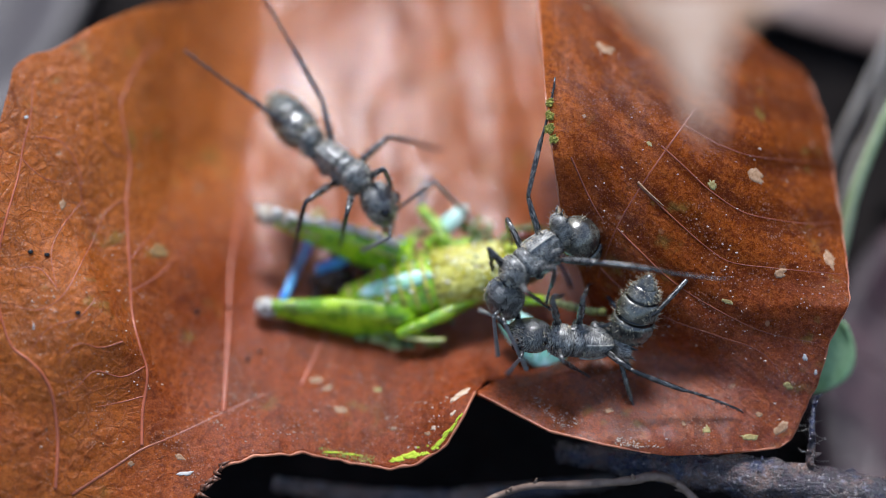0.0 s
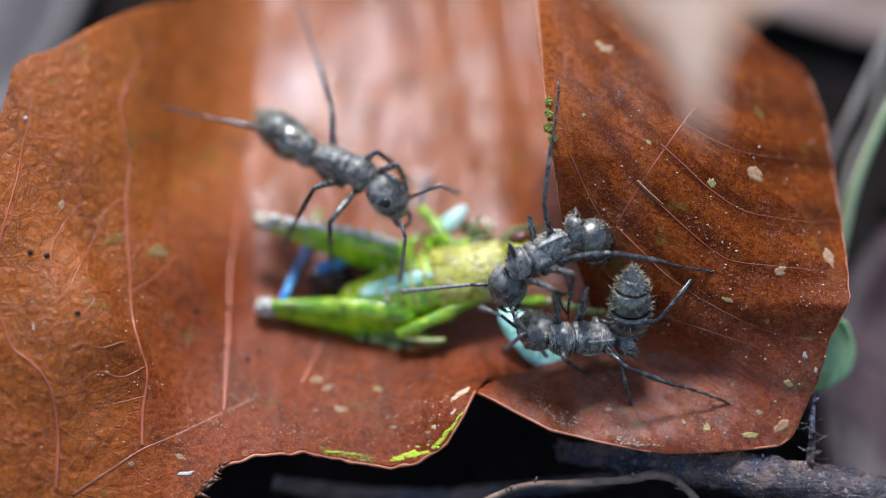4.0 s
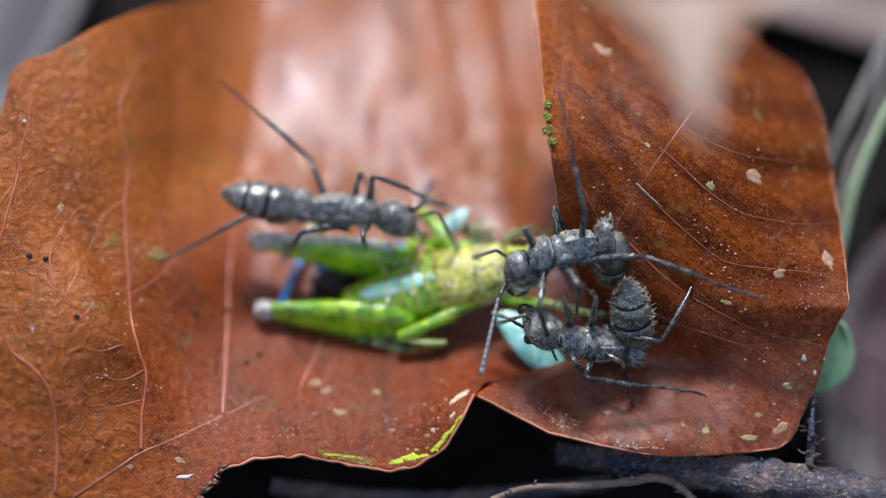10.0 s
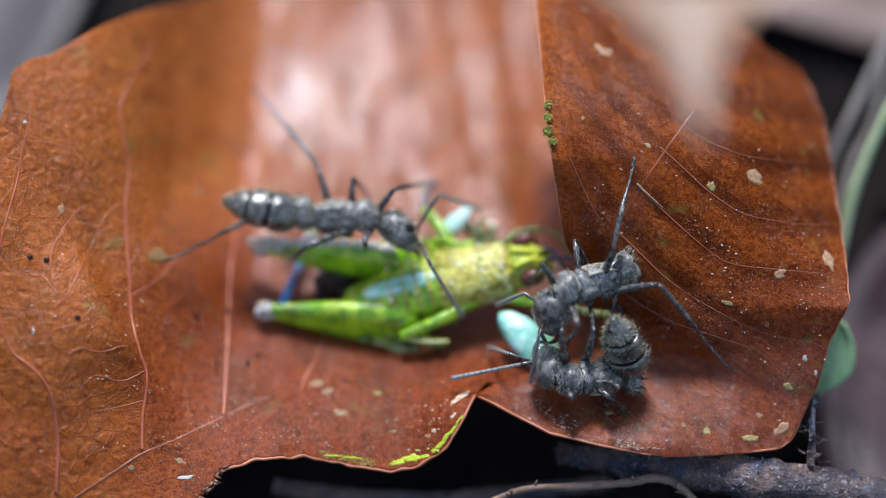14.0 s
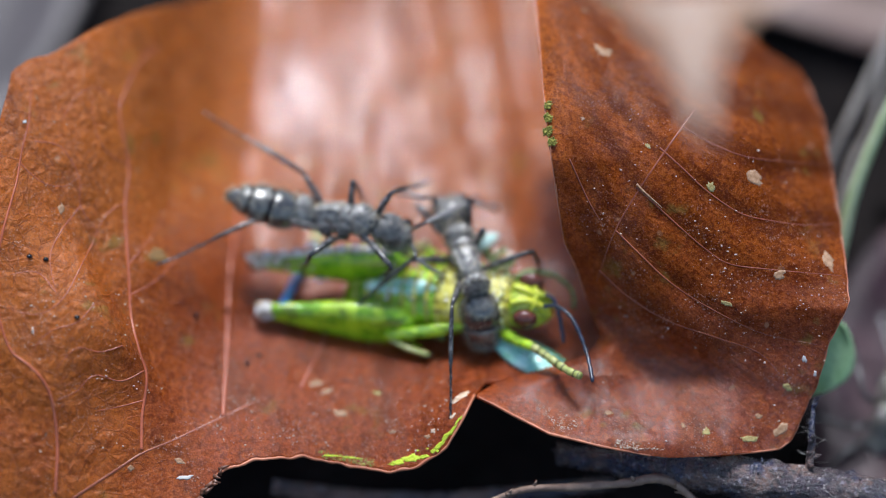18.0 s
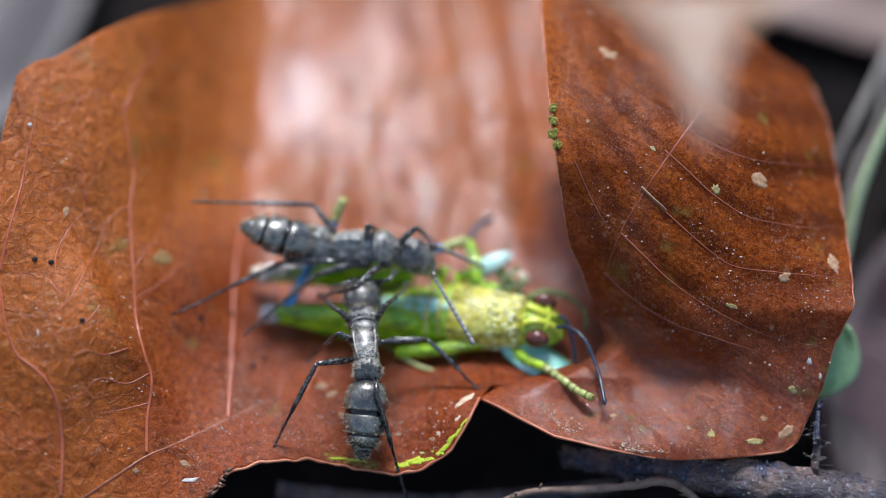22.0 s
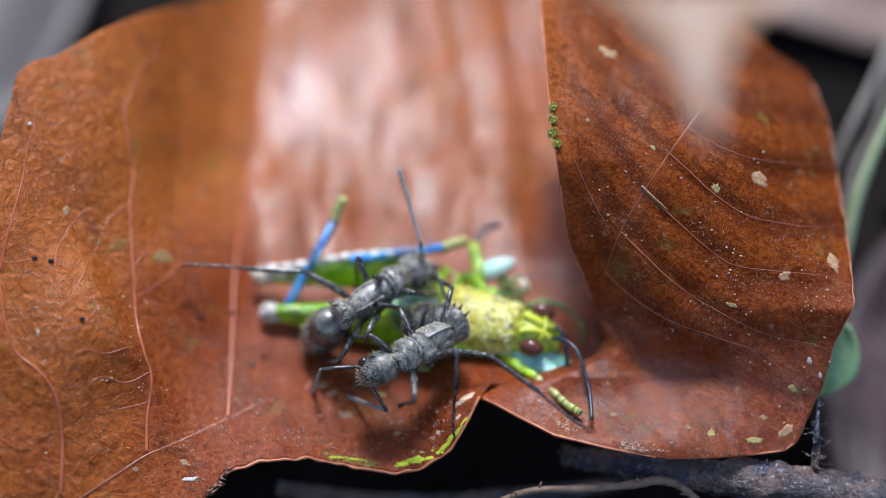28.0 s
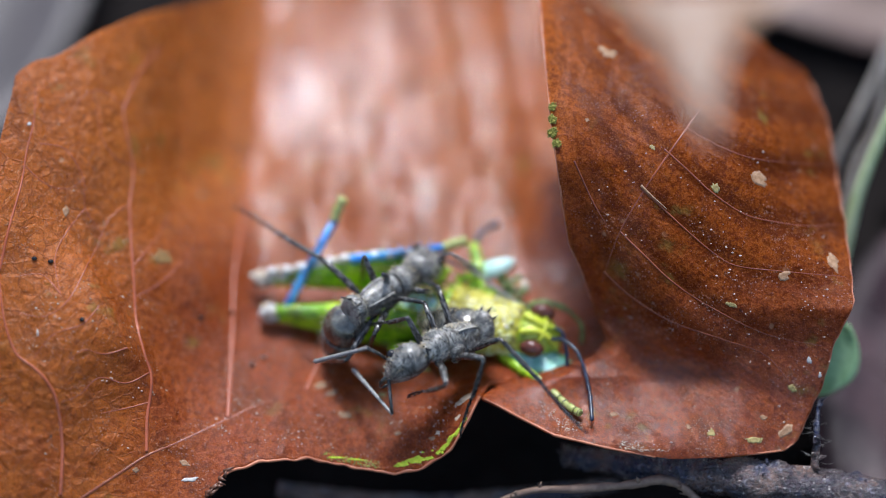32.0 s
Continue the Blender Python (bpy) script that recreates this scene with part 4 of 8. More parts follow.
def rough_branch(name, label, points, radii, material, seed, knobs=20, lump=0.25):
    rng = random.Random(seed)
    line = bend(points, 12)
    rad = [float(np.interp(i / (len(line) - 1), np.linspace(0, 1, len(radii)), radii)) for i in range(len(line))]
    s = Shape()
    n = 14
    s.tube(line, rad, n)
    for i, v in enumerate(s.verts):
        c = line[i // n]
        k = 1 + lump * noise.noise(Vector(v) * 1.1 + Vector((seed, 0, 0))) + lump * 0.6 * noise.noise(Vector(v) * 3.1)
        s.verts[i] = c + (Vector(v) - c) * k
    branch = thing(name, label, "twig", m=STAGE)
    part("bark", s, material, branch)
    b = Shape()
    for _ in range(knobs):
        i = rng.randrange(2, len(line) - 2)
        way = Vector((rng.uniform(-1, 1), rng.uniform(-0.3, 1), rng.uniform(-0.2, 1))).normalized()
        p = line[i] + way * rad[i] * 0.8
        b.tube([p, p + way * rng.uniform(0.15, 0.5)], [rng.uniform(0.08, 0.2), 0.03], 6)
    if knobs:
        tagged(part("bark_crust", b, material, branch, "short splinters and scales of bark"), kind="stuff")
    return branch


rough_branch("rotten_twig", "rotten purplish-brown twig lying under the leaf",
             [(6, -10.7, -3.4), (9.5, -11.1, -2.1), (13, -11.5, -1.4), (17, -12.0, -1.0), (21, -12.7, -0.7), (26, -13.7, -0.5)], [0.5, 0.7, 0.9, 1.15, 1.2, 1.2], M["bark"], 5, 150)
rough_branch("thin_twig", "thin black twig with wisps of silk",
             [(18.6, -11.4, -0.5), (18.75, -10.0, -0.3), (18.8, -8.9, -0.6), (19.0, -7.6, -1.2)], [0.28, 0.17, 0.13, 0.08], M["bark"], 6, 10, 0.3)
rough_branch("pale_root", "thin pale brown root in front of the leaf",
             [(1.4, -13.4, -1.0), (4.0, -12.35, -0.9), (6.5, -12.2, -0.9), (9.2, -12.0, -0.8), (11.0, -11.75, -0.9), (12.4, -12.5, -1.0), (14.0, -14.4, -1.2)],
             [0.16, 0.16, 0.2, 0.22, 0.26, 0.2, 0.16], M["root"], 7, 8, 0.3)
rough_branch("buried_root", "dark root half hidden in shade", [(-9, -12.6, -6), (-2, -13.4, -6), (4, -13.0, -6.5), (9, -12.4, -6)], [0.4, 0.5, 0.4, 0.3], M["bark"], 8, 14)
web = Shape()
rng = random.Random(41)
for _ in range(16):
    a = Vector((18.75 + rng.uniform(-0.2, 0.2), rng.uniform(-11.2, -8.6), -1.2))
    b = a + Vector((rng.uniform(-0.9, 1.1), rng.uniform(-1.0, 0.4), rng.uniform(-0.3, 0.3)))
    web.tube([a, (a + b) / 2 - Vector((0, 0.06, 0)), b], 0.008, 3)
thing("silk_wisps", "fine whitish threads of silk on the thin twig", "silk", kind="stuff", shape=web, material=M["web"])

# a pale dry leaf tip that hangs in front, far out of focus
tip = thing("dry_leaf_tip", "pale tan dry leaf with a drooping pointed tip", "leaf", m=STAGE)
n, k = 40, 12
rows = []
for i in range(n + 1):
    t = i / n
    half = 1.5 * (1 - t) ** 0.7 + 6.0 * (1 - t) ** 4.5
    mid_u, mid_v = 9.9 + 1.0 * t, 11.0 - 6.6 * t
    rows.append([(mid_u + half * q + 1.6 * max(0, q) * (1 - t) ** 3, mid_v + 0.3 * q * q * half, 22 + 0.55 * q * q * half + 6.0 * t) for q in [2 * j / k - 1 for j in range(k + 1)]])
blade = part("blade", Shape().sheet(rows), M["litter_tan"], tip)
thick = blade.modifiers.new("thickness", "SOLIDIFY")
thick.thickness = 0.15 * MM
part("midrib", Shape().tube([Vector(r[k // 2]) + Vector((0, 0, 0.1)) for r in rows], taper(0.25, 0.08, n + 1, 1), 6), M["litter_tan"], tip)

# fine pale crumbs and dust that lie on the leaf
rng = random.Random(51)
crumbs = Shape()
for _ in range(2600):
    k = rng.random()
    if k < 0.42:
        v, f = rng.uniform(-10.3, -7.2), flap
        u = straight(v, FLAP_V, FLAP_IN) + 0.55 + abs(rng.gauss(0, 0.9))
    elif k < 0.65:
        u, v, f = rng.uniform(7, 19.5), rng.gauss(-2, 5), flap
    elif k < 0.80:
        u, v, f = rng.uniform(-21, -13), rng.gauss(-4, 5), bowl
    else:
        u, v, f = rng.uniform(-12, 1), rng.gauss(-8.6, 1.3), bowl
    if not -10.2 < v < 9 or (f is flap and straight(v, FLAP_V, FLAP_IN) + 0.5 > u) or (f is bowl and v < straight(u, BLADE_U, BLADE_FRONT) + 0.2):
        continue
    if noise.noise((u / 3.0, v / 3.0, 4.0)) < -0.05:
        continue
    p, up, along = on_leaf(u, v, f)
    r = 0.016 + 0.036 * rng.random() ** 3
    crumbs.ball(p.x, p.y, p.z + r * 0.4, r * rng.uniform(0.8, 1.6), r, r * 0.8, 5)
thing("dust_crumbs", "fine pale dust and crumbs on the dead leaf", "dust", kind="stuff", shape=crumbs, material=M["dust"])

# ---- the dead grasshopper ----
def make_hopper():
    """Body along x with the head in front; z is its back."""
    g = thing("grasshopper", "dead green and yellow grasshopper lying on the leaf", "insect")
    body = Shape().lathe([(-5.2, 0.5, 0.4, -0.1), (-4.6, 1.0, 0.85, 0), (-2.5, 1.42, 1.2, 0), (-0.6, 1.58, 1.3, 0), (0.4, 1.56, 1.32, 0), (1.0, 1.3, 1.1, 0)], 20)
    abdomen = part("abdomen", body, M["hopper_green"], g)
    for i in range(7):
        x = -4.5 + 0.68 * i
        r = float(np.interp(x, (-5.2, -4.6, -2.5, -0.6), (0.5, 1.0, 1.42, 1.58)))
        part("ring", Shape().lathe([(x, r * 0.96, r * 0.90, 0), (x + 0.08, r * 1.05, r * 0.98, 0), (x + 0.22, r * 0.98, r * 0.92, 0)], 18), M["hopper_yellow"], abdomen)
    shield = Shape().lathe([(0.1, 1.48, 1.25, 0.05), (0.2, 1.72, 1.42, 0.06), (1.4, 1.70, 1.45, 0.06), (2.6, 1.50, 1.36, 0.04), (3.9, 1.28, 1.22, 0), (4.1, 1.1, 1.05, 0)], 28, None, 0.82)
    rng = random.Random(5)
    warts = Shape()
    for _ in range(260):
        x, a = rng.uniform(0.4, 3.8), rng.uniform(-0.2, math.pi + 0.2)
        r = 1.46 if x < 2.8 else 1.32
        warts.ball(x, (r + 0.08) * math.cos(a), r * math.sin(a), *[rng.uniform(0.05, 0.12)] * 3, 6)
    shield = part("pronotum", shield, M["hopper_yellow"], g, "warty yellow-green neck shield")
    tagged(part("wart_grain", warts, M["hopper_wart"], shield, "pale yellow warts"), kind="stuff")
    head = part("head", Shape().lathe([(3.9, 1.05, 1.0, 0), (4.3, 1.25, 1.18, -0.05), (4.9, 1.2, 1.2, -0.12), (5.5, 0.92, 1.0, -0.28), (5.95, 0.45, 0.6, -0.45)], 20), M["hopper_head"], g)
    for y in (-1, 1):
        ridge = Shape().tube(bend([(4.2, y * 0.50, 1.10), (4.7, y * 0.34, 1.12), (5.3, y * 0.22, 0.88), (5.8, y * 0.34, 0.36), (6.05, y * 0.45, -0.3)], 4), [0.15] + [0.20] * 14 + [0.16, 0.12], 8)
        part("face_ridge", ridge, M["hopper_face"], head, "bright yellow ridge of the face")
    part("face_bar", Shape().tube([(5.2, -0.75, 0.66), (5.42, -0.3, 0.86), (5.42, 0.3, 0.86), (5.2, 0.75, 0.66)], 0.15, 8), M["hopper_face"], head, "bright yellow bar between the eyes")
    for s in (-1, 1):
        part("eye", Shape().ball(4.95, s * 1.05, 0.55, 0.66, 0.46, 0.56, 18), M["hopper_eye"], head, "brown oval compound eye")
        pts = [(5.7, s * 0.35, 0.5), (6.5, -0.35, 0.8), (7.5, -0.95, 0.9), (8.5, -2.6, 0.7), (9.2, -4.4, 0.9)] if s < 0 else \
            [(5.7, 0.35, 0.5), (6.3, 0.1, 0.7), (6.7, -0.7, 0.3), (7.0, -1.9, -0.3)]
        line = bend(pts, 7)
        rad = [0.085 + 0.035 * (k % 2) for k in range(len(line))]
        part("antenna", Shape().tube(line, rad, 8), M["hopper_feeler"], head, "dark blue-black beaded antenna")
    # banded foreleg below the head
    leg = part("foreleg", Shape().tube(bend([(3.3, -1.2, -0.5), (4.3, -1.9, -0.2), (5.5, -2.4, 0.1)], 5), taper(0.40, 0.24, 3, 5), 10), M["hopper_green"], g)
    line = bend([(5.5, -2.4, 0.1), (6.5, -3.0, 0.3), (7.6, -3.7, 0.5), (8.5, -4.1, 0.75)], 6)
    part("lower_leg", Shape().tube(line, [0.22 - 0.05 * (k % 3 == 0) for k in range(len(line))], 8), M["hopper_pale"], leg, "pale lower leg with dark bands")
    for i in range(1, 18, 2):
        part("band", Shape().tube(line[i:i + 2], [0.23, 0.15], 8), M["hopper_black"], leg)
    leg = part("foreleg", Shape().tube(bend([(3.4, 1.2, -0.4), (4.6, 1.9, -0.1), (5.9, 1.9, -0.4)], 5), taper(0.22, 0.14, 3, 5), 10), M["hopper_olive"], g)
    part("lower_leg", Shape().tube(bend([(5.9, 1.9, -0.4), (6.8, 1.3, -0.7), (7.0, 0.4, -1.1)], 5), 0.10, 8), M["hopper_olive"], leg)
    leg = part("midleg", Shape().tube(bend([(0.6, 1.3, -0.2), (0.9, 2.6, 0.2), (0.1, 4.3, 0.1)], 5), taper(0.45, 0.25, 3, 5), 10), M["hopper_green"], g)
    part("lower_leg", Shape().tube(bend([(0.1, 4.3, 0.1), (0.4, 5.4, -0.1), (0.9, 6.1, -0.6)], 5), 0.17, 8), M["hopper_feeler"], leg, "dark lower leg")
    leg = part("midleg", Shape().tube(bend([(1.9, -1.3, 0.1), (0.2, -2.0, 0.4), (-2.4, -2.5, 0.4)], 5), taper(0.42, 0.28, 3, 5), 10), M["hopper_green"], g)
    part("lower_leg", Shape().tube(bend([(-2.4, -2.5, 0.4), (-1.2, -3.0, 0.1), (0.0, -3.2, -0.1)], 4), 0.14, 8), M["hopper_pale"], leg, "pale lower leg")
    pad = part("wing_pad", Shape().lathe([(-0.2, 0.15, 0.2, 0), (0.3, 0.42, 0.25, 0.05), (1.1, 0.50, 0.28, 0.06), (1.9, 0.36, 0.22, 0.03), (2.3, 0.1, 0.1, 0)], 16,
               pose(0, 0, 0) @ Matrix.Translation((0.6, 2.6, -0.1)) @ Euler((0.4, 0, 0.6)).to_matrix().to_4x4()), M["hopper_wing"], g, "pale bluish wing pad")
    part("wing_cover", Shape().lathe([(-3.9, 0.1, 0.06, 1.0), (-3.4, 0.34, 0.14, 1.12), (-2.0, 0.46, 0.18, 1.2), (-0.6, 0.40, 0.16, 1.3), (0.1, 0.12, 0.08, 1.3)], 14), M["hopper_wing"], g, "pale turquoise shiny wing cover")
    claw = Shape().ball(3.0, 2.6, -0.3, 0.7, 0.5, 0.5, 12)
    part("wing_base", claw, M["hopper_knee_brown"], g, "brownish torn wing base")
    # dark lumps added to fill the gap: part shrivelled flesh, part painted shade
    gap_lumps = Shape()
    for _ in range(34):
        gap_lumps.ball(rng.uniform(-6.6, -3.4), rng.uniform(1.3, 3.0), rng.uniform(-1.3, -0.5), rng.uniform(0.35, 0.7), rng.uniform(0.25, 0.5), rng.uniform(0.25, 0.45), 9)
    tagged(part("dark_gap_lumps", gap_lumps, M["hopper_gap_dark"], g, "dark lumps for shade and shrivelled flesh between the hind legs"), kind="stuff")
    for pts, mat in (([(-4.8, -1.6, -0.9), (-4.4, -2.3, -1.1), (-3.6, -2.9, -0.9), (-3.3, -3.7, -1.2)], "hopper_olive"), ([(-2.8, -1.9, -0.8), (-2.4, -2.6, -0.9), (-1.5, -2.9, -1.1), (-0.6, -2.6, -1.0)], "hopper_olive"),
                     ([(-3.9, -1.8, -0.7), (-3.2, -2.4, -0.8), (-2.2, -3.1, -1.0)], "hopper_pale"), ([(-1.9, -1.6, -0.6), (-1.2, -2.4, -0.9), (-0.4, -3.0, -1.1)], "hopper_green")):
        line = bend(pts, 6)
        part("leg_remnant", Shape().tube(line, [0.22 + 0.12 * math.sin(0.9 * k) for k in range(len(line))], 8, 0.7), M[mat], g, "crumpled dull green leg remnant")
    for mat, words, count, low, high, size in (
            ("hopper_green", "torn scraps of green skin", 34, (-3.2, 1.0, 0.2), (2.2, 2.3, 1.1), 0.30),
            ("hopper_olive", "dull olive scraps and frass", 26, (-6.2, -2.2, -0.9), (0.5, -1.2, 0.0), 0.26),
            ("hopper_olive", "dull olive scraps and frass", 14, (0.8, 1.6, -0.4), (3.6, 2.8, 0.4), 0.32),
            # glints on the back, modelled as pale specks
            ("hopper_spot", "tiny whitish specks in place of glints", 26, (-2.6, -0.8, 1.15), (3.6, 1.2, 1.50), 0.10)):
        scraps = Shape()
        for _ in range(count):
            p = [rng.uniform(c, d) for c, d in zip(low, high)]
            turn = Matrix.Translation(p) @ Euler((rng.uniform(-1, 1), rng.uniform(-1, 1), rng.uniform(0, 6.28))).to_matrix().to_4x4()
            scraps.ball(0, 0, 0, size * rng.uniform(0.8, 2.0), size * rng.uniform(0.4, 1.0), size * rng.uniform(0.2, 0.5), 8, turn)
        tagged(part("skin_scrap", scraps, M[mat], g, words), kind="stuff")
    hind = []
    for s in (1, -1):
        fat = 1.0 if s > 0 else 1.16
        shape = Shape().lathe([(x, y, z * fat, 0) for x, y, z in ((0.0, 0.45, 0.7), (0.6, 0.62, 1.05), (1.8, 0.70, 1.24), (3.5, 0.64, 1.14), (5.2, 0.52, 0.86), (6.8, 0.38, 0.54), (7.6, 0.36, 0.46))], 20, None, 0.8, 2)
        leg = part("hind_thigh", shape, M["hopper_green"], g, "swollen green hind thigh")
        for y in (-1, 1):
            line = bend([(0.8, y * 0.50, 0.72), (2.2, y * 0.52, 0.76), (4.2, y * 0.42, 0.58), (6.4, y * 0.28, 0.34)], 5)
            part("keel", Shape().tube(line, 0.11, 6), M["hopper_yellow"], leg, "paler ridge along the thigh")
        knee = Shape().lathe([(7.4, 0.36, 0.42, 0), (7.7, 0.50, 0.56, 0), (8.1, 0.52, 0.58, 0), (8.5, 0.34, 0.4, 0)], 14)
        part("knee", knee, M["hopper_knee"] if s < 0 else M["hopper_knee_brown"], leg, "mottled white and brown knee")
        for i in range(9 if s > 0 else 0):
            keel = Shape().ball(1.2 + 0.78 * i, 0.1, float(np.interp(1.2 + 0.78 * i, (0.6, 1.8, 3.5, 5.2, 6.8), (1.05, 1.24, 1.14, 0.86, 0.54))) + 0.16, 0.34, 0.26, 0.22, 10)
            part("spot", keel, M["hopper_spot"], leg, "white spot on the edge of the thigh")
        if s > 0:
            strip = [(x, 0.05, float(np.interp(x, (0.6, 1.8, 3.5, 5.2, 6.8), (1.05, 1.24, 1.14, 0.86, 0.54))) - 0.02) for x in [0.8 + 0.4 * k for k in range(17)]]
            part("keel", Shape().tube(strip, 0.2, 8), M["hopper_knee_brown"], leg, "brown mottled upper edge of the thigh")
            crust = Shape()
            for _ in range(48):
                x = rng.uniform(3.2, 8.7)
                a = rng.uniform(0.2, 2.9)
                r = 0.62 - 0.05 * x + 0.12
                crust.ball(x, r * math.cos(a) * 0.9, r * math.sin(a) * 1.1, rng.uniform(0.12, 0.34), rng.uniform(0.1, 0.26), rng.uniform(0.1, 0.24), 7)
            tagged(part("crust", crust, M["hopper_knee_brown"], leg, "brown and white chewed crust"), kind="stuff")
        reach = 5.0 if s > 0 else 5.7
        shin = Shape().tube([(0, 0, 0), (1.5, 0, 0), (3.4, 0, 0), (reach, 0, 0)], [0.26, 0.22, 0.20, 0.24], 9)
        for i in range(6):
            shin.hairs([((1.5 + 0.55 * i, 0.1, 0.2), (0.3, 0.2, 1)), ((1.5 + 0.55 * i, -0.1, 0.2), (0.3, -0.2, 1))], 0.45, 0.06, rng, 0.1)
        tib = part("hind_shin", shin, M["hopper_blue"], leg, "bright blue hind shin")
        foot = bend([(reach - 0.1, 0, 0), (reach + 0.5, 0.1, 0.1), (reach + 1.2, 0.05, 0.25)], 4)
        part("foot", Shape().tube(foot, [0.24 + 0.08 * (k % 3 == 1) for k in range(len(foot))], 8), M["hopper_pale"], tib, "yellowish-green foot")
        hind.append((leg, tib))
    return g, hind


hopper, hopper_hind = make_hopper()
pod = thing("leaf_scrap", "pale turquoise oval scrap of green plant on the leaf", "plant scrap",
            shape=Shape().lathe([(-2.4, 0.12, 0.1, 0), (-2.0, 0.52, 0.3, 0.03), (-0.9, 0.90, 0.46, 0.06), (0.6, 0.96, 0.48, 0.05), (1.7, 0.66, 0.34, 0), (2.3, 0.12, 0.12, -0.05)], 20, None, 1.0, 3), material=M["pod"])

# ---- ants ----
THIGH = (2.7, 2.7, 3.2)
SHIN = (4.4, 4.9, 6.4)
HIPS = ((1.15, 0.42, -0.50), (0.05, 0.46, -0.56), (-0.95, 0.42, -0.54))
NECK, WAIST = (1.85, 0, 0.05), (-2.55, 0, 0.02)
FEELER_ROOT = (1.95, 0.38, 0.42)


def shell_spots(profile, rng, count, low=-0.6):
    """Places on the upper side of a lathed body, with the way out."""
    out = []
    for _ in range(count):
        i = rng.randrange(1, len(profile) - 1)
        t = rng.random()
        x, ry, rz, z = [a + (b - a) * t for a, b in zip(profile[i], profile[min(i + 1, len(profile) - 1)])]
        a = rng.uniform(low, math.pi - low)
        out.append(((x, ry * math.cos(a), z + rz * math.sin(a)), (0.3, math.cos(a), math.sin(a))))
    return out


def make_ant(label, seed):
    """x forward, z up; the middle of the trunk is the origin."""
    rng = random.Random(seed)
    ant = thing("ant", label, "ant", group="ants on the leaf")
    prof = [(-1.80, 0.30, 0.40, -0.08), (-1.70, 0.48, 0.64, -0.02), (-1.3, 0.57, 0.76, 0.04), (-0.7, 0.62, 0.80, 0.08), (-0.2, 0.64, 0.79, 0.10), (-0.04, 0.58, 0.72, 0.10)]
    rear = part("rear_trunk", Shape().lathe(prof, 28, None, 0.72, 3), M["ant_ridged"], ant)
    for s in (-1, 1):
        part("margin", Shape().tube(bend([(-1.66, s * 0.40, 0.56), (-1.2, s * 0.50, 0.70), (-0.5, s * 0.55, 0.78), (-0.1, s * 0.53, 0.76)], 4), 0.05, 6), M["ant_margin"], rear, "pale silvery margin")
    part("setae", Shape().hairs(shell_spots(prof, rng, 110, 0.2), 0.24, 0.016, rng), M["seta"], rear)
    prof = [(-0.10, 0.54, 0.68, 0.10), (0.0, 0.64, 0.78, 0.11), (0.25, 0.68, 0.80, 0.12), (0.48, 0.66, 0.76, 0.11), (0.60, 0.50, 0.58, 0.08)]
    part("mid_trunk", Shape().lathe(prof, 28, None, 0.76, 3), M["ant_ridged"], ant)
    prof = [(0.56, 0.50, 0.56, 0.08), (0.66, 0.74, 0.80, 0.11), (0.95, 0.83, 0.87, 0.13), (1.32, 0.76, 0.76, 0.11), (1.62, 0.60, 0.56, 0.07), (1.82, 0.30, 0.30, 0.04), (2.0, 0.22, 0.22, 0.04)]
    trunk = part("front_trunk", Shape().lathe(prof, 28, None, 0.85, 3), M["ant_ridged"], ant)
    rim = [(0.64, 0.73 * math.cos(a), 0.11 + 0.79 * math.sin(a)) for a in (math.pi * k / 14 for k in range(15))]
    part("margin", Shape().tube(rim, 0.05, 6), M["ant_margin"], trunk, "pale silvery margin")
    part("setae", Shape().hairs(shell_spots(prof, rng, 120), 0.24, 0.016, rng), M["seta"], trunk)
    node = [(-2.74, 0.24, 0.26, 0.0), (-2.66, 0.58, 0.70, 0.18), (-2.50, 0.74, 0.90, 0.28), (-2.18, 0.74, 0.92, 0.28), (-1.86, 0.56, 0.68, 0.16), (-1.70, 0.26, 0.30, -0.04)]
    petiole = part("petiole", Shape().lathe(node, 26, None, 0.9, 4), M["ant_knob"], ant, "scaly waist knob with two spines")
    spines = Shape()
    for s in (-1, 1):
        spines.tube([(-2.5, s * 0.24, 1.08), (-2.78, s * 0.30, 1.38)], [0.10, 0.015], 6)
        spines.tube([(-2.5, s * 0.56, 0.80), (-2.80, s * 0.72, 1.02)], [0.09, 0.015], 6)
    part("spines", spines, M["ant_leg"], petiole)
    part("setae", Shape().hairs(shell_spots(node, rng, 120), 0.22, 0.013, rng, 0.25), M["seta"], petiole)
    crest = [((-2.56, 0.72 * math.cos(a), 0.28 + 0.88 * math.sin(a)), (-0.7, math.cos(a), math.sin(a))) for a in (0.15 + 2.84 * k / 25 for k in range(26))]
    part("crest_hairs", Shape().hairs(crest, 0.32, 0.021, rng, 0.12), M["seta"], petiole, "comb of stiff pale hairs on the rim")
    for x, ry, rz in ((0.58, 0.60, 0.66), (-0.07, 0.60, 0.74), (-1.74, 0.40, 0.50), (1.86, 0.34, 0.34)):
        part("suture", Shape().lathe([(x - 0.07, ry * 0.9, rz * 0.9, 0.08), (x, ry, rz, 0.08), (x + 0.07, ry * 0.9, rz * 0.9, 0.08)], 20), M["ant_band"], ant, "shiny black seam between the plates")
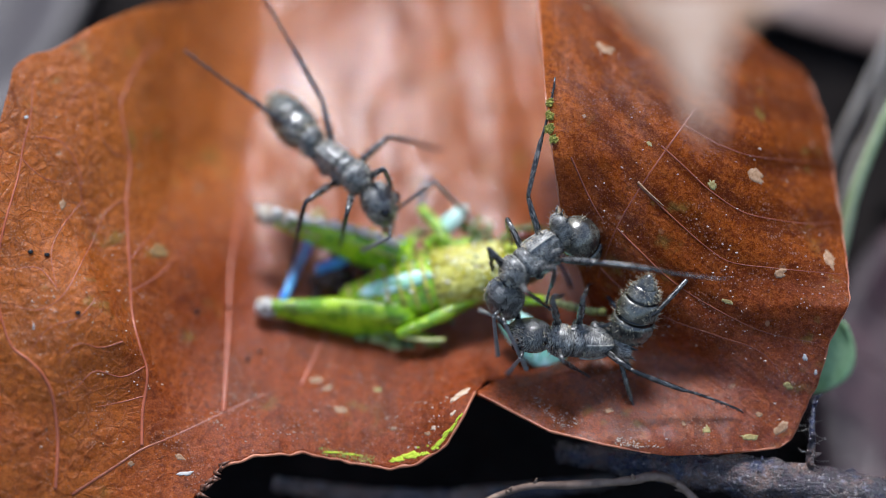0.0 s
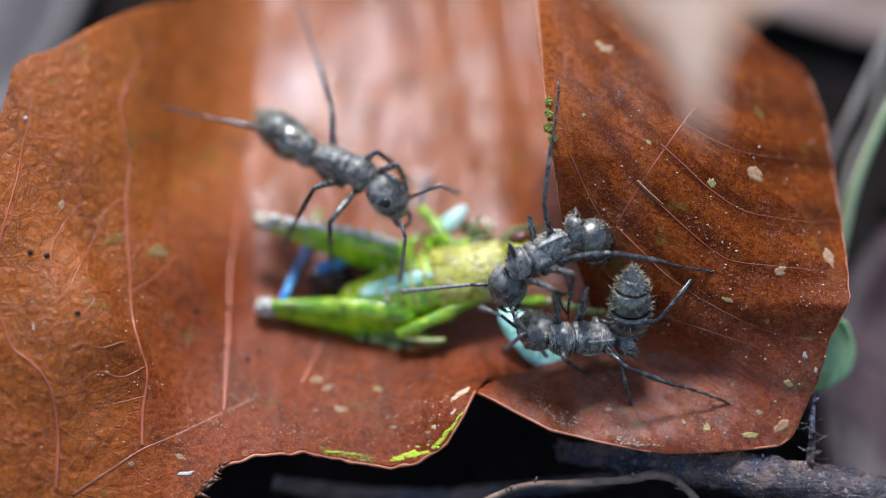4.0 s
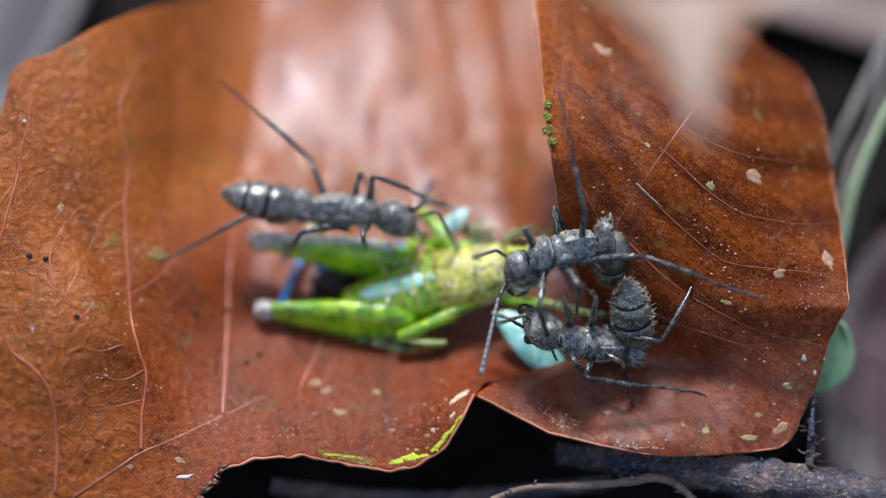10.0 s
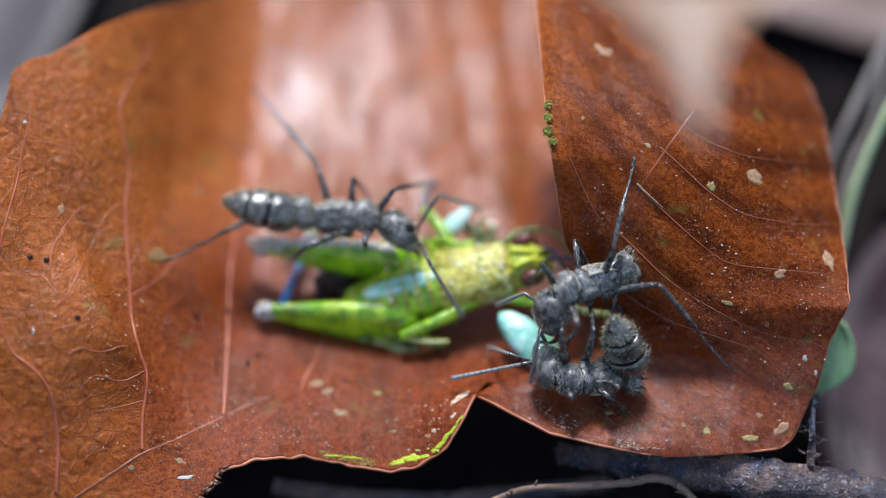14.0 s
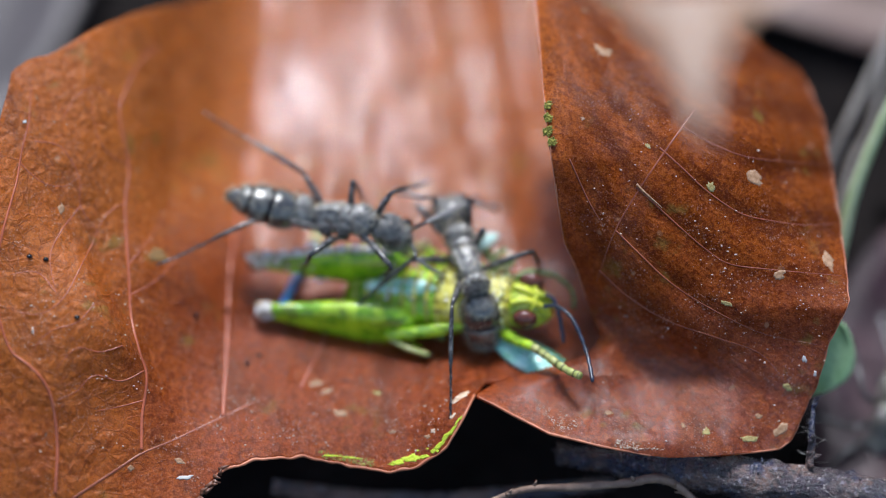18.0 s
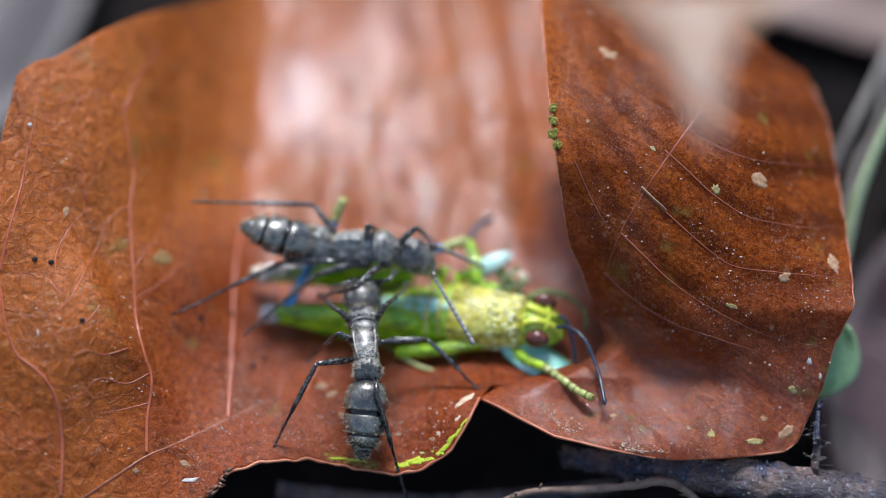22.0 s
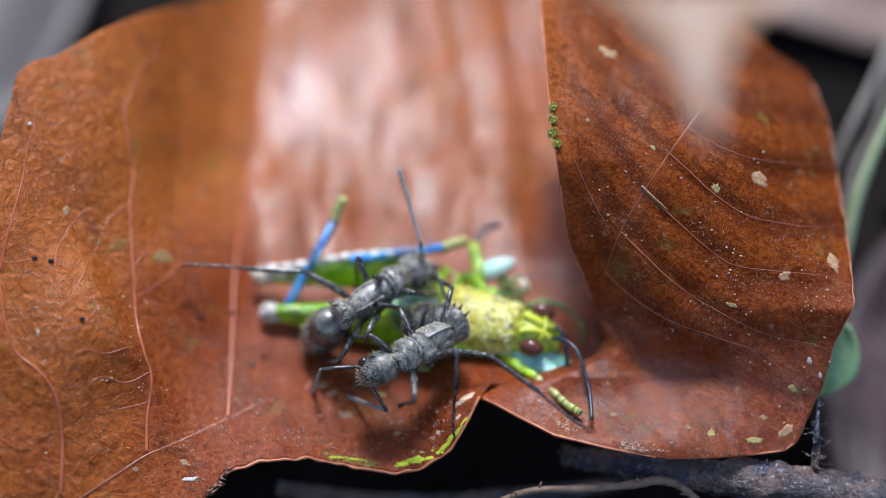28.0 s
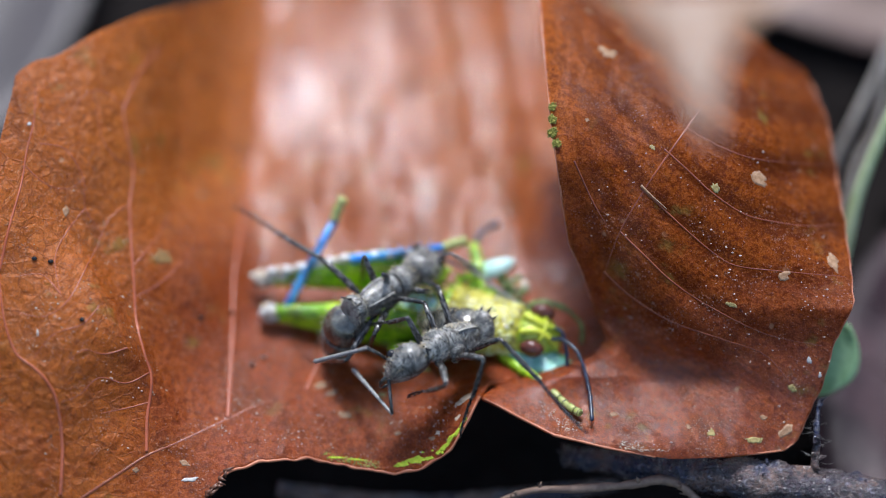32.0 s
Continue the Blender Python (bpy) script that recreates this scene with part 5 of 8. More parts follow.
    for s in (-1, 1):
        part("side_plate", Shape().lathe([(-0.5, 0.06, 0.10, 0), (-0.3, 0.16, 0.30, 0), (0.1, 0.20, 0.38, 0), (0.45, 0.12, 0.24, 0), (0.6, 0.04, 0.06, 0)], 14, Matrix.Translation((0.02, s * 0.58, -0.22)), 0.9, 2), M["ant_knob"], ant, "swollen side plate above the leg bases")
        part("side_plate", Shape().lathe([(-0.5, 0.06, 0.08, 0), (-0.2, 0.16, 0.26, 0), (0.2, 0.16, 0.26, 0), (0.45, 0.05, 0.08, 0)], 14, Matrix.Translation((-1.05, s * 0.50, -0.24)), 0.9, 2), M["ant_knob"], ant, "swollen side plate above the leg bases")
    # head
    hp = [(0.0, 0.22, 0.22, 0.0), (0.08, 0.52, 0.50, 0.02), (0.28, 0.80, 0.72, 0.04), (0.65, 0.98, 0.84, 0.06), (1.1, 1.02, 0.86, 0.05), (1.6, 0.94, 0.74, 0.0), (2.05, 0.72, 0.54, -0.06), (2.4, 0.44, 0.32, -0.12)]
    head = part("head", Shape().lathe(hp, 30, None, 0.95, 3), M["ant_head"], ant)
    part("setae", Shape().hairs(shell_spots(hp, rng, 160), 0.22, 0.016, rng, 0.3), M["seta"], head)
    for s in (-1, 1):
        part("eye", Shape().ball(1.36, s * 0.70, 0.60, 0.29, 0.27, 0.27, 16), M["ant_eye"], head, "small shiny black eye")
        ring = [(1.36 + 0.30 * math.cos(a), s * (0.68 - 0.19 * math.sin(a)), 0.58 + 0.23 * math.sin(a)) for a in (2 * math.pi * k / 16 for k in range(17))]
        part("eye_rim", Shape().tube(ring, 0.05, 6), M["ant_feeler"], head, "thin grey rim round the eye")
        jaw = Shape().tube(bend([(2.15, s * 0.40, -0.14), (2.6, s * 0.46, -0.20), (2.92, s * 0.20, -0.28), (3.0, s * 0.02, -0.30)], 4), taper(0.19, 0.06, 4, 4), 8, 0.6)
        part("mandible", jaw, M["ant_leg"], head)
    for s in (-1, 1):
        part("antenna_socket", Shape().ball(1.95, s * 0.38, 0.40, 0.18, 0.14, 0.15, 10), M["ant_head"], head)
    part("face_plate", Shape().lathe([(1.9, 0.30, 0.22, 0.28), (2.2, 0.36, 0.22, 0.10), (2.5, 0.25, 0.14, -0.06)], 12), M["ant_head"], head)
    # gaster, from the waist backwards
    g1 = [(0.0, 0.24, 0.24, 0.0), (0.15, 0.58, 0.55, 0.02), (0.5, 0.95, 0.88, 0.02), (1.0, 1.12, 1.04, 0.0), (1.45, 1.14, 1.06, -0.02), (1.62, 1.08, 1.0, -0.02)]
    gaster = part("gaster", Shape().lathe(g1, 28, None, 1.0, 3), M["ant_gaster"], ant, "shiny banded black gaster with golden hairs")
    part("setae", Shape().hairs(shell_spots(g1, rng, 60), 0.28, 0.014, rng, 0.4), M["seta"], gaster)
    part("dark_band", Shape().lathe([(1.50, 1.00, 0.93, -0.02), (1.72, 1.045, 0.97, -0.02), (1.95, 1.03, 0.955, -0.03)], 28), M["ant_band"], gaster)
    g2 = [(1.86, 0.98, 0.9, -0.03), (1.92, 1.09, 1.0, -0.03), (2.3, 1.09, 1.0, -0.05), (2.72, 1.0, 0.92, -0.07), (2.82, 0.9, 0.82, -0.07)]
    part("gaster_segment", Shape().lathe(g2, 26, None, 1.0, 3), M["ant_gaster"], gaster)
    part("dark_band", Shape().lathe([(2.76, 0.87, 0.8, -0.07), (2.9, 0.88, 0.81, -0.08), (3.02, 0.84, 0.77, -0.08)], 24), M["ant_band"], gaster)
    g3 = [(2.97, 0.84, 0.77, -0.08), (3.02, 0.88, 0.81, -0.08), (3.3, 0.78, 0.72, -0.1), (3.55, 0.62, 0.57, -0.12)]
    part("gaster_segment", Shape().lathe(g3, 24, None, 1.0, 3), M["ant_gaster"], gaster)
    g4 = [(3.5, 0.56, 0.5, -0.12), (3.62, 0.55, 0.5, -0.12), (3.95, 0.34, 0.3, -0.15), (4.2, 0.08, 0.08, -0.17)]
    part("gaster_tip", Shape().lathe(g4, 20, None, 1.0, 3), M["ant_gaster"], gaster)
    part("setae", Shape().hairs(shell_spots(g2, rng, 60) + shell_spots(g3, rng, 70) + shell_spots(g4, rng, 60, -1.5), 0.28, 0.013, rng, 0.4), M["seta"], gaster)
    legs = []
    for i in range(3):
        for s in (1, -1):
            hx, hy, hz = HIPS[i]
            part("coxa", Shape().ball(hx + 0.05, s * hy, hz + 0.02, 0.30, 0.27, 0.40, 12), M["ant_leg"], ant)
            a, b = THIGH[i], SHIN[i]
            thigh = Shape().tube([(0, 0, 0), (0.28, 0, -0.04), (0.5, 0, 0), (a * 0.35, 0, 0.05), (a * 0.7, 0, 0.05), (a, 0, 0)],
                                 [0.20, 0.22, 0.12, 0.20, 0.17, 0.12], 10)
            leg = part("leg", thigh, M["ant_leg"], ant)
            shin = Shape().tube([(-0.03, 0, 0), (0.25, 0, 0.04), (b * 0.26, 0, 0.05), (b * 0.46, 0, 0.02), (b * 0.5, 0, -0.02),
                                 (b * 0.62, 0, -0.08), (b * 0.8, 0.02, -0.12), (b * 0.93, 0.04, -0.1), (b, 0.05, -0.02)],
                                [0.10, 0.12, 0.14, 0.12, 0.075, 0.07, 0.062, 0.06, 0.045], 8)
            for k in range(4):
                x = b * (0.58 + 0.11 * k)
                shin.ball(x, 0.01, -0.09, 0.09, 0.085, 0.085, 6)
            spots = [((b * rng.uniform(0.1, 0.95), 0, 0.0), (0.9, rng.uniform(-1, 1), rng.uniform(-1, 1))) for _ in range(60)]
            shin.hairs(spots, 0.27, 0.016, rng, 0.2)
            lower = part("lower_leg", shin, M["ant_leg"], leg)
            legs.append((leg, lower))
    feelers = []
    for s in (1, -1):
        scape = part("antenna", Shape().tube([(0, 0, 0), (0.15, 0, 0), (0.3, 0, 0.02), (1.6, 0, 0.06), (2.55, 0, 0)], [0.12, 0.10, 0.08, 0.10, 0.09], 8), M["ant_leg"], ant)
        beads = []
        for k in range(12):
            x, r = 0.33 * k, 0.085 + 0.003 * k
            beads += [(x, r * 0.75, r * 0.75, 0), (x + 0.05, r, r, 0), (x + 0.27, r * 1.15, r * 1.15, 0), (x + 0.315, r * 0.8, r * 0.8, 0)]
        whip = Shape().lathe(beads + [(4.05, 0.05, 0.05, 0)], 8)
        tip = part("feeler_whip", whip, M["ant_feeler"], scape, "grey beaded end of the antenna")
        feelers.append((scape, tip))
    return {"ant": ant, "head": head, "gaster": gaster, "legs": legs, "feelers": feelers, "rows": []}


ant_a = make_ant("black ant with silvery down and long legs, biting at the grasshopper", 11)
ant_b = make_ant("black ridged ant grappling with another ant", 12)
ant_c = make_ant("black ant curled up beneath its opponent", 13)

UP = Vector((0, 0.40, 0.917))


def stance(who, t, neck, waist, head, tail, legs, feelers, roll=0.0):
    """One moment of an ant: plan places, in millimetres, of neck, waist, mouth and tail tip, of knee and foot of each leg
    (front, middle, hind; left then right) and of elbow and tip of each antenna."""
    neck, waist = Vector(neck), Vector(waist)
    x = (neck - waist).normalized()
    up = Matrix.Rotation(radians(roll), 3, x) @ UP
    m = aim(waist + (neck - waist).normalized() * 2.2, neck + x, up)
    m.translation = (waist * 0.51 + neck * 0.49) * MM
    inv = m.inverted()

    def local(p):
        return (inv @ (Vector(p) * MM)) / MM

    row = {"ant": STAGE @ m}
    row["head"] = aim(NECK, local(head), (-0.4, 0, 1))
    row["gaster"] = aim(WAIST, local(tail), (0.4, 0, 1))
    for i, (knee, foot) in enumerate(legs):
        hip = Vector(HIPS[i // 2])
        if i % 2:
            hip.y = -hip.y
        way = (local(knee) - hip).normalized()
        joint = hip + way * THIGH[i // 2]
        row["leg", i] = (hip, way, joint, (local(foot) - joint).normalized())
    for i, (elbow, tip) in enumerate(feelers):
        r = Vector(FEELER_ROOT)
        if i % 2:
            r.y = -r.y
        root = (row["head"] @ (r * MM)) / MM
        way = (local(elbow) - root).normalized()
        joint = root + way * 2.55
        row["feeler", i] = (root, way, joint, (local(tip) - joint).normalized())
    who["rows"].append((t, row))


def rod(base, way, last):
    """A pose along way that turns as little as it can from the last one."""
    if last is None:
        return aim(base, base + way, (0, 0, 1))
    q = last.to_3x3().col[0].rotation_difference(way)
    m = (q.to_matrix() @ last.to_3x3()).to_4x4()
    m.translation = base * MM
    return m


def steady(rows, most=75.0):
    """Adds rows where the turn from one to the next is large."""
    out = [rows[0]]
    for t, m in rows[1:]:
        t0, m0 = out[-1]
        q0, q1 = m0.to_quaternion(), m.to_quaternion()
        q1.make_compatible(q0)
        turn = math.degrees(2 * math.acos(min(1.0, abs(q0.dot(q1)))))
        n = min(int(turn // most) + 1, max(1, round((t - t0) * FPS) - 1))
        for k in range(1, n):
            f = k / n
            out.append((t0 + (t - t0) * f, Matrix.LocRotScale(m0.translation.lerp(m.translation, f), q0.slerp(q1, f), None)))
        out.append((t, m))
    return out


def key_rod(upper, lower, rows):
    first, second, last, end = [], [], None, None
    for t, (base, way, joint, on) in rows:
        last = rod(base, way, last)
        end = rod(joint, on, end or last)
        first.append((t, last))
        second.append((t, last.inverted() @ end))
    walk(upper, steady(first))
    walk(lower, steady(second))


def key_ant(who):
    rows = who["rows"]
    for key in ("ant", "head", "gaster"):
        walk(who[key], steady([(t, r[key]) for t, r in rows]))
    for i, (leg, lower) in enumerate(who["legs"]):
        key_rod(leg, lower, [(t, r["leg", i]) for t, r in rows])
    for i, (scape, whip) in enumerate(who["feelers"]):
        key_rod(scape, whip, [(t, r["feeler", i]) for t, r in rows])

def key_hopper(rows):
    """Rows of a time and plan places: body middle, eyes, upper knee, free shin's two ends, tip of the lower shin."""
    body, legs = [], [[], [], [], []]
    lower_root, lower_knee = Vector((-1.45, -4.1, -5.0)), Vector((-8.65, -3.33, -5.1))
    upper_root = Vector((-1.8, -0.9, -5.8))
    for t, middle, eyes, knee, shin_a, shin_b, low in rows:
        m = aim(middle, eyes, UP)
        inv = m.inverted()
        body.append((t, STAGE @ m))
        up = Vector((0, 0.643, 0.766))
        thighs = (aim(upper_root, knee, up), aim(lower_root, lower_knee, up))
        shins = (aim(shin_a, shin_b, up), aim(lower_knee, low, up))
        for i in (0, 1):
            legs[i].append((t, inv @ thighs[i]))
            legs[2 + i].append((t, thighs[i].inverted() @ shins[i]))
    walk(hopper, steady(body))
    for i, (thigh, shin) in enumerate(hopper_hind):
        walk(thigh, steady(legs[i]))
        walk(shin, steady(legs[2 + i]))

def motions():
    """All that moves: the three ants, limb by limb, and the grasshopper that they drag."""
    stance(ant_a, 0, (-4, 3.06, -2.77), (-6.52, 4.89, -4.23), (-2.69, 1.02, -3.76), (-9.21, 8.08, -6.89),
           (((-3.08, 3.95, -1.06), (-2.42, 2.22, -5.06)), ((-4.95, 1.72, -0.88), (-5.51, -0.17, -4.83)), ((-2.85, 5.73, -3.92), (0.1, 5.13, -7.81)), ((-7.02, 2.3, -1.9), (-8.18, -1.36, -4.97)), ((-6.55, 8.39, -4.17), (-9.62, 13.33, -3.53)), ((-9.33, 7.33, -3.84), (-13.98, 10.51, -3.15))),
           (((-0.48, 3.31, -3.2), (1.45, 1.35, -6.1)), ((-2.77, 0.42, -0.62), (-4.31, -0.31, -4.25))), -14)
    stance(ant_a, 1, (-3.52, 2.89, -2.73), (-5.89, 4.76, -4.27), (-2.74, 0.7, -3.92), (-8.34, 8.76, -5.79),
           (((-2.53, 3.79, -1.03), (-2.38, 2.19, -5.14)), ((-5.73, 0.98, -1.99), (-6.69, -1.67, -5.39)), ((-1.77, 5.27, -3.98), (0.15, 4.81, -8.41)), ((-6.54, 2.43, -1.81), (-8.19, -0.18, -5.61)), ((-5.52, 7.93, -4.24), (-7.54, 12.49, -7.8)), ((-8.39, 7.47, -3.89), (-12.89, 11.4, -3.15))),
           (((-0.73, 2.28, -1.73), (2.79, 2.61, -3.63)), ((-2.46, -0.76, -1.37), (-2.63, -4.56, -2.61))), -14)
    stance(ant_a, 2, (-3.53, 2.92, -2.74), (-6.05, 4.64, -4.26), (-2.67, 0.79, -3.98), (-8.88, 7.65, -7),
           (((-2.47, 3.89, -1.12), (-2.39, 1.92, -5.07)), ((-5.82, 0.94, -2.16), (-6.71, -1.65, -5.62)), ((-1.92, 4.39, -3.23), (-0.77, 3.16, -7.86)), ((-6.54, 2.6, -1.67), (-8.06, 0.14, -5.66)), ((-5.53, 8.1, -4.21), (-6.97, 12.53, -7.94)), ((-8.56, 6.09, -3.96), (-14.34, 7.22, -4.37))),
           (((-0.16, 2.48, -2.8), (2.8, 1.03, -5.07)), ((-1.9, -0.15, -1.23), (-0.46, -2.81, -3.88))), -14)
    stance(ant_a, 3, (-3.8, 3.36, -2.66), (-6.32, 4.64, -4.34), (-2.31, 1.15, -2.99), (-9.3, 7.65, -7.01),
           (((-2.59, 3.88, -1.02), (-2.51, 2.21, -5.1)), ((-6.11, 1.16, -2.49), (-6.7, -1.65, -5.83)), ((-2.76, 4.79, -2.27), (-0.44, 2.82, -6.13)), ((-6.66, 2.89, -1.57), (-8.44, -0.16, -4.98)), ((-5.68, 7.96, -4.28), (-6.79, 12.55, -8.22)), ((-8.24, 6.77, -4), (-13.53, 9.42, -3.9))),
           (((-0.14, 2.73, -1.35), (1.49, 2.5, -5)), ((-2.15, 0.13, -0.31), (-2.78, -2.8, -2.99))), -14)
    stance(ant_a, 6, (-3.46, 2.42, -3.2), (-6.94, 3.38, -3.8), (-1.65, 0.96, -4.27), (-10.78, 5.16, -6.07),
           (((-1.92, 3.78, -2.46), (0.12, 2.23, -6.05)), ((-4.22, 1, -1.11), (-4.04, -0.16, -5.37)), ((-3.8, 3.91, -1.83), (-4.38, 3.38, -6.71)), ((-7, 1.74, -1.77), (-8.82, -0.45, -5.79)), ((-6.51, 6.92, -4.04), (-8.39, 12.76, -3.45)), ((-9.44, 2.64, -3.73), (-15.06, -0.88, -2.51))),
           (((-0.46, 2.46, -1.69), (1.01, 1.86, -5.36)), ((-1.19, 0.13, -1.27), (-0.33, -0.31, -5.18))), -42)
    stance(ant_a, 7, (-2.92, 1.85, -2.95), (-6.31, 2.07, -4.05), (-1.38, 0.69, -4.64), (-11.01, 3.27, -4.47),
           (((-2.46, 3.87, -1.91), (0.31, 3.12, -5.25)), ((-3.6, 0.44, -0.85), (-3.85, -0.29, -5.19)), ((-3.77, 4.09, -2.33), (-3.14, 2.71, -7.02)), ((-6.87, 0.16, -3.13), (-8.58, -1.34, -7.5)), ((-7.94, 6.05, -4.06), (-12.45, 9.99, -3.39)), ((-9.26, 1.87, -3.82), (-15.02, -0.94, -2.52))),
           (((-0.13, 0.73, -1.92), (1.79, -1.04, -4.97)), ((0.16, 0.44, -1.87), (1.64, -1.63, -4.98))), -42)
    stance(ant_a, 8, (-3.04, 1.92, -3.2), (-6.58, 2.4, -3.8), (-1.44, 0.45, -4.57), (-11.12, 3.84, -4.79),
           (((-2, 3.65, -2.25), (0.19, 2.9, -6.01)), ((-3.86, 0.94, -0.91), (-4.03, -0.08, -5.21)), ((-3.75, 4.3, -2.5), (-3.36, 2.78, -7.16)), ((-6.96, 0.8, -2.32), (-8.49, -1.57, -6.33)), ((-7.41, 6.26, -3.98), (-12.06, 9.24, -4.39)), ((-9.28, 2.08, -3.7), (-15.05, -0.88, -2.52))),
           (((-1.12, 2.54, -1.92), (-2.04, 3.64, -5.67)), ((-0.84, -1.54, -2.52), (1.2, -5.04, -2.39))), -42)
    stance(ant_a, 9, (-3.5, 1.81, -2.99), (-6.9, 2.38, -4.01), (-1.4, 0.48, -3.7), (-11.65, 3.4, -4.39),
           (((-2.02, 3.25, -2.25), (-0.43, 3.72, -6.33)), ((-4.24, 0.87, -0.75), (-4.06, -0.1, -5.06)), ((-4.07, 4.28, -2.56), (-3.75, 3.06, -7.31)), ((-7.27, 0.78, -2.18), (-8.67, -1.29, -6.4)), ((-7.29, 6.25, -4.1), (-12.1, 9.24, -4.65)), ((-9.4, 2.12, -3.83), (-15.02, -0.89, -2.53))),
           (((-1.43, 2.5, -1.08), (-2.5, 3.75, -4.75)), ((-0.28, 1.05, -1.09), (1.63, -0.26, -4.36))), -42)
    stance(ant_a, 10, (-3.33, 1.78, -2.94), (-6.73, 1.91, -4.06), (-1.38, 0.85, -4.35), (-11.6, 3.06, -3.97),
           (((-3.59, 3.97, -1.87), (0.19, 2.31, -3.4)), ((-4.07, 0.63, -0.75), (-4.03, -0.04, -5.13)), ((-4.19, 4.2, -2.61), (-3.72, 2.97, -7.36)), ((-6.94, 0.84, -1.96), (-8.63, -0.93, -6.21)), ((-7.39, 6.01, -4.1), (-12, 9.22, -3.52)), ((-9.58, 2.26, -3.8), (-14.99, -0.85, -2.56))),
           (((-0.54, 2.72, -1.8), (0.49, 2.04, -5.63)), ((-0.25, 1.85, -1.65), (0.93, -0.34, -4.79))), -42)
    stance(ant_a, 11, (-3.33, 1.83, -2.85), (-6.58, 2.13, -4.15), (-1.37, 0.25, -3.52), (-11.31, 3.21, -4.89),
           (((-2.72, 3.73, -1.74), (-0.4, 4.12, -5.46)), ((-3.99, 0.76, -0.66), (-4.02, -0.04, -5.02)), ((-4.05, 4.34, -2.65), (-3.57, 2.97, -7.34)), ((-6.86, 0.97, -1.94), (-8.62, -0.94, -6.1)), ((-7.42, 6, -4.15), (-11.86, 9.36, -3.56)), ((-9.51, 2.4, -3.85), (-14.99, -0.86, -2.56))),
           (((-0.68, 2.56, -1.23), (1.08, 3.21, -4.78)), ((-1.25, -0.04, -0.38), (0.1, -2.68, -3.09))), -42)
    stance(ant_a, 12, (-3.3, 2.21, -2.92), (-6.67, 2.39, -4.08), (-1.25, 0.56, -2.9), (-11.74, 3.34, -3.97),
           (((-2.74, 4.04, -1.76), (-0.43, 4.2, -5.51)), ((-4.03, 1.08, -0.73), (-4.05, 0.04, -5.03)), ((-4.21, 4.41, -2.28), (-3.74, 3.19, -7.03)), ((-6.89, 1.29, -1.96), (-8.65, -0.85, -6.03)), ((-7.3, 6.38, -4.11), (-12.02, 9.3, -3.52)), ((-9.54, 2.72, -3.82), (-15.02, -0.77, -2.55))),
           (((-0.71, 2.77, -0.61), (0.81, 1.07, -3.91)), ((-1.14, 0.04, -0.07), (-1.32, -0.85, -3.97))), -42)
    stance(ant_a, 13, (-3.34, 1.73, -2.81), (-6.53, 1.91, -4.19), (-1.39, 0.77, -4.23), (-11.85, 2.68, -4.13),
           (((-1.88, 4.08, -3.52), (0.48, 2.73, -6.97)), ((-3.98, 0.61, -0.64), (-4.03, 0.03, -5.02)), ((-4.64, 4.2, -2.54), (-3.88, 2.89, -7.23)), ((-6.97, 0.32, -2.34), (-8.52, -1.17, -6.76)), ((-8.52, 5.78, -4.11), (-13.04, 8.55, -3.52)), ((-9.6, 2.03, -3.87), (-15, -0.79, -2.56))),
           (((-0.41, 1.54, -1.4), (2.82, 0.32, -3.45)), ((-1.27, 0.03, -0.98), (-1.45, -0.86, -4.88))), -42)
    stance(ant_a, 14, (-3.22, 1.58, -3), (-6.68, 1.59, -4), (-1.26, -0.01, -3.55), (-11.56, 2.66, -3.89),
           (((-2.46, 3.19, -1.8), (-0.74, 3.57, -5.85)), ((-3.99, 0.37, -0.81), (-4.07, 0, -5.21)), ((-4.65, 3.97, -2.53), (-3.9, 2.85, -7.25)), ((-6.98, 0.09, -2.36), (-8.55, -1.19, -6.84)), ((-7, 5.9, -4.1), (-10.36, 9.03, -7.25)), ((-9.61, 2.21, -3.76), (-15.03, -0.86, -2.53))),
           (((-0.14, 2.91, -2.62), (1.94, 2.07, -5.94)), ((-0.58, -1.02, -0.98), (1.02, -3.6, -3.6))), -42)
    stance(ant_a, 16.5, (-3.29, 1.33, -2.8), (-6.45, 1.51, -4.2), (-1.45, 0.04, -4.1), (-11.57, 2.69, -4.18),
           (((-2.39, 3.02, -1.69), (-0.72, 3.61, -5.74)), ((-3.91, 0.21, -0.63), (-4.04, 0.04, -5.03)), ((-4.5, 3.83, -2.59), (-4.04, 2.44, -7.28)), ((-6.26, -1.13, -2.63), (-8.19, -3.54, -6.08)), ((-7.94, 5.35, -4.16), (-13.64, 6.94, -3.54)), ((-9.55, 1.95, -3.88), (-15.01, -0.83, -2.54))),
           (((0.17, 2.68, -3.54), (2.26, 0.63, -6.28)), ((-1.42, -0.4, -0.8), (-1.01, -2.24, -4.36))), -42)
    stance(ant_a, 17, (-3.34, 1.36, -2.8), (-6.5, 1.65, -4.2), (-1.59, 0.01, -4.16), (-11.57, 2.86, -4.18),
           (((-2.44, 3.11, -1.73), (-0.72, 3.65, -5.75)), ((-3.96, 0.29, -0.62), (-4.03, 0.07, -5.03)), ((-4.56, 3.92, -2.59), (-4.03, 2.47, -7.25)), ((-6.24, -0.96, -2.37), (-7.88, -3.52, -6.15)), ((-7.59, 5.37, -4.2), (-13.35, 6.66, -3.6)), ((-9.54, 2.06, -3.88), (-15, -0.83, -2.55))),
           (((-0.26, 1.67, -1.68), (1.66, 2.6, -5.08)), ((-0.69, -0.08, -1.08), (0.48, -2.29, -4.21))), -42)
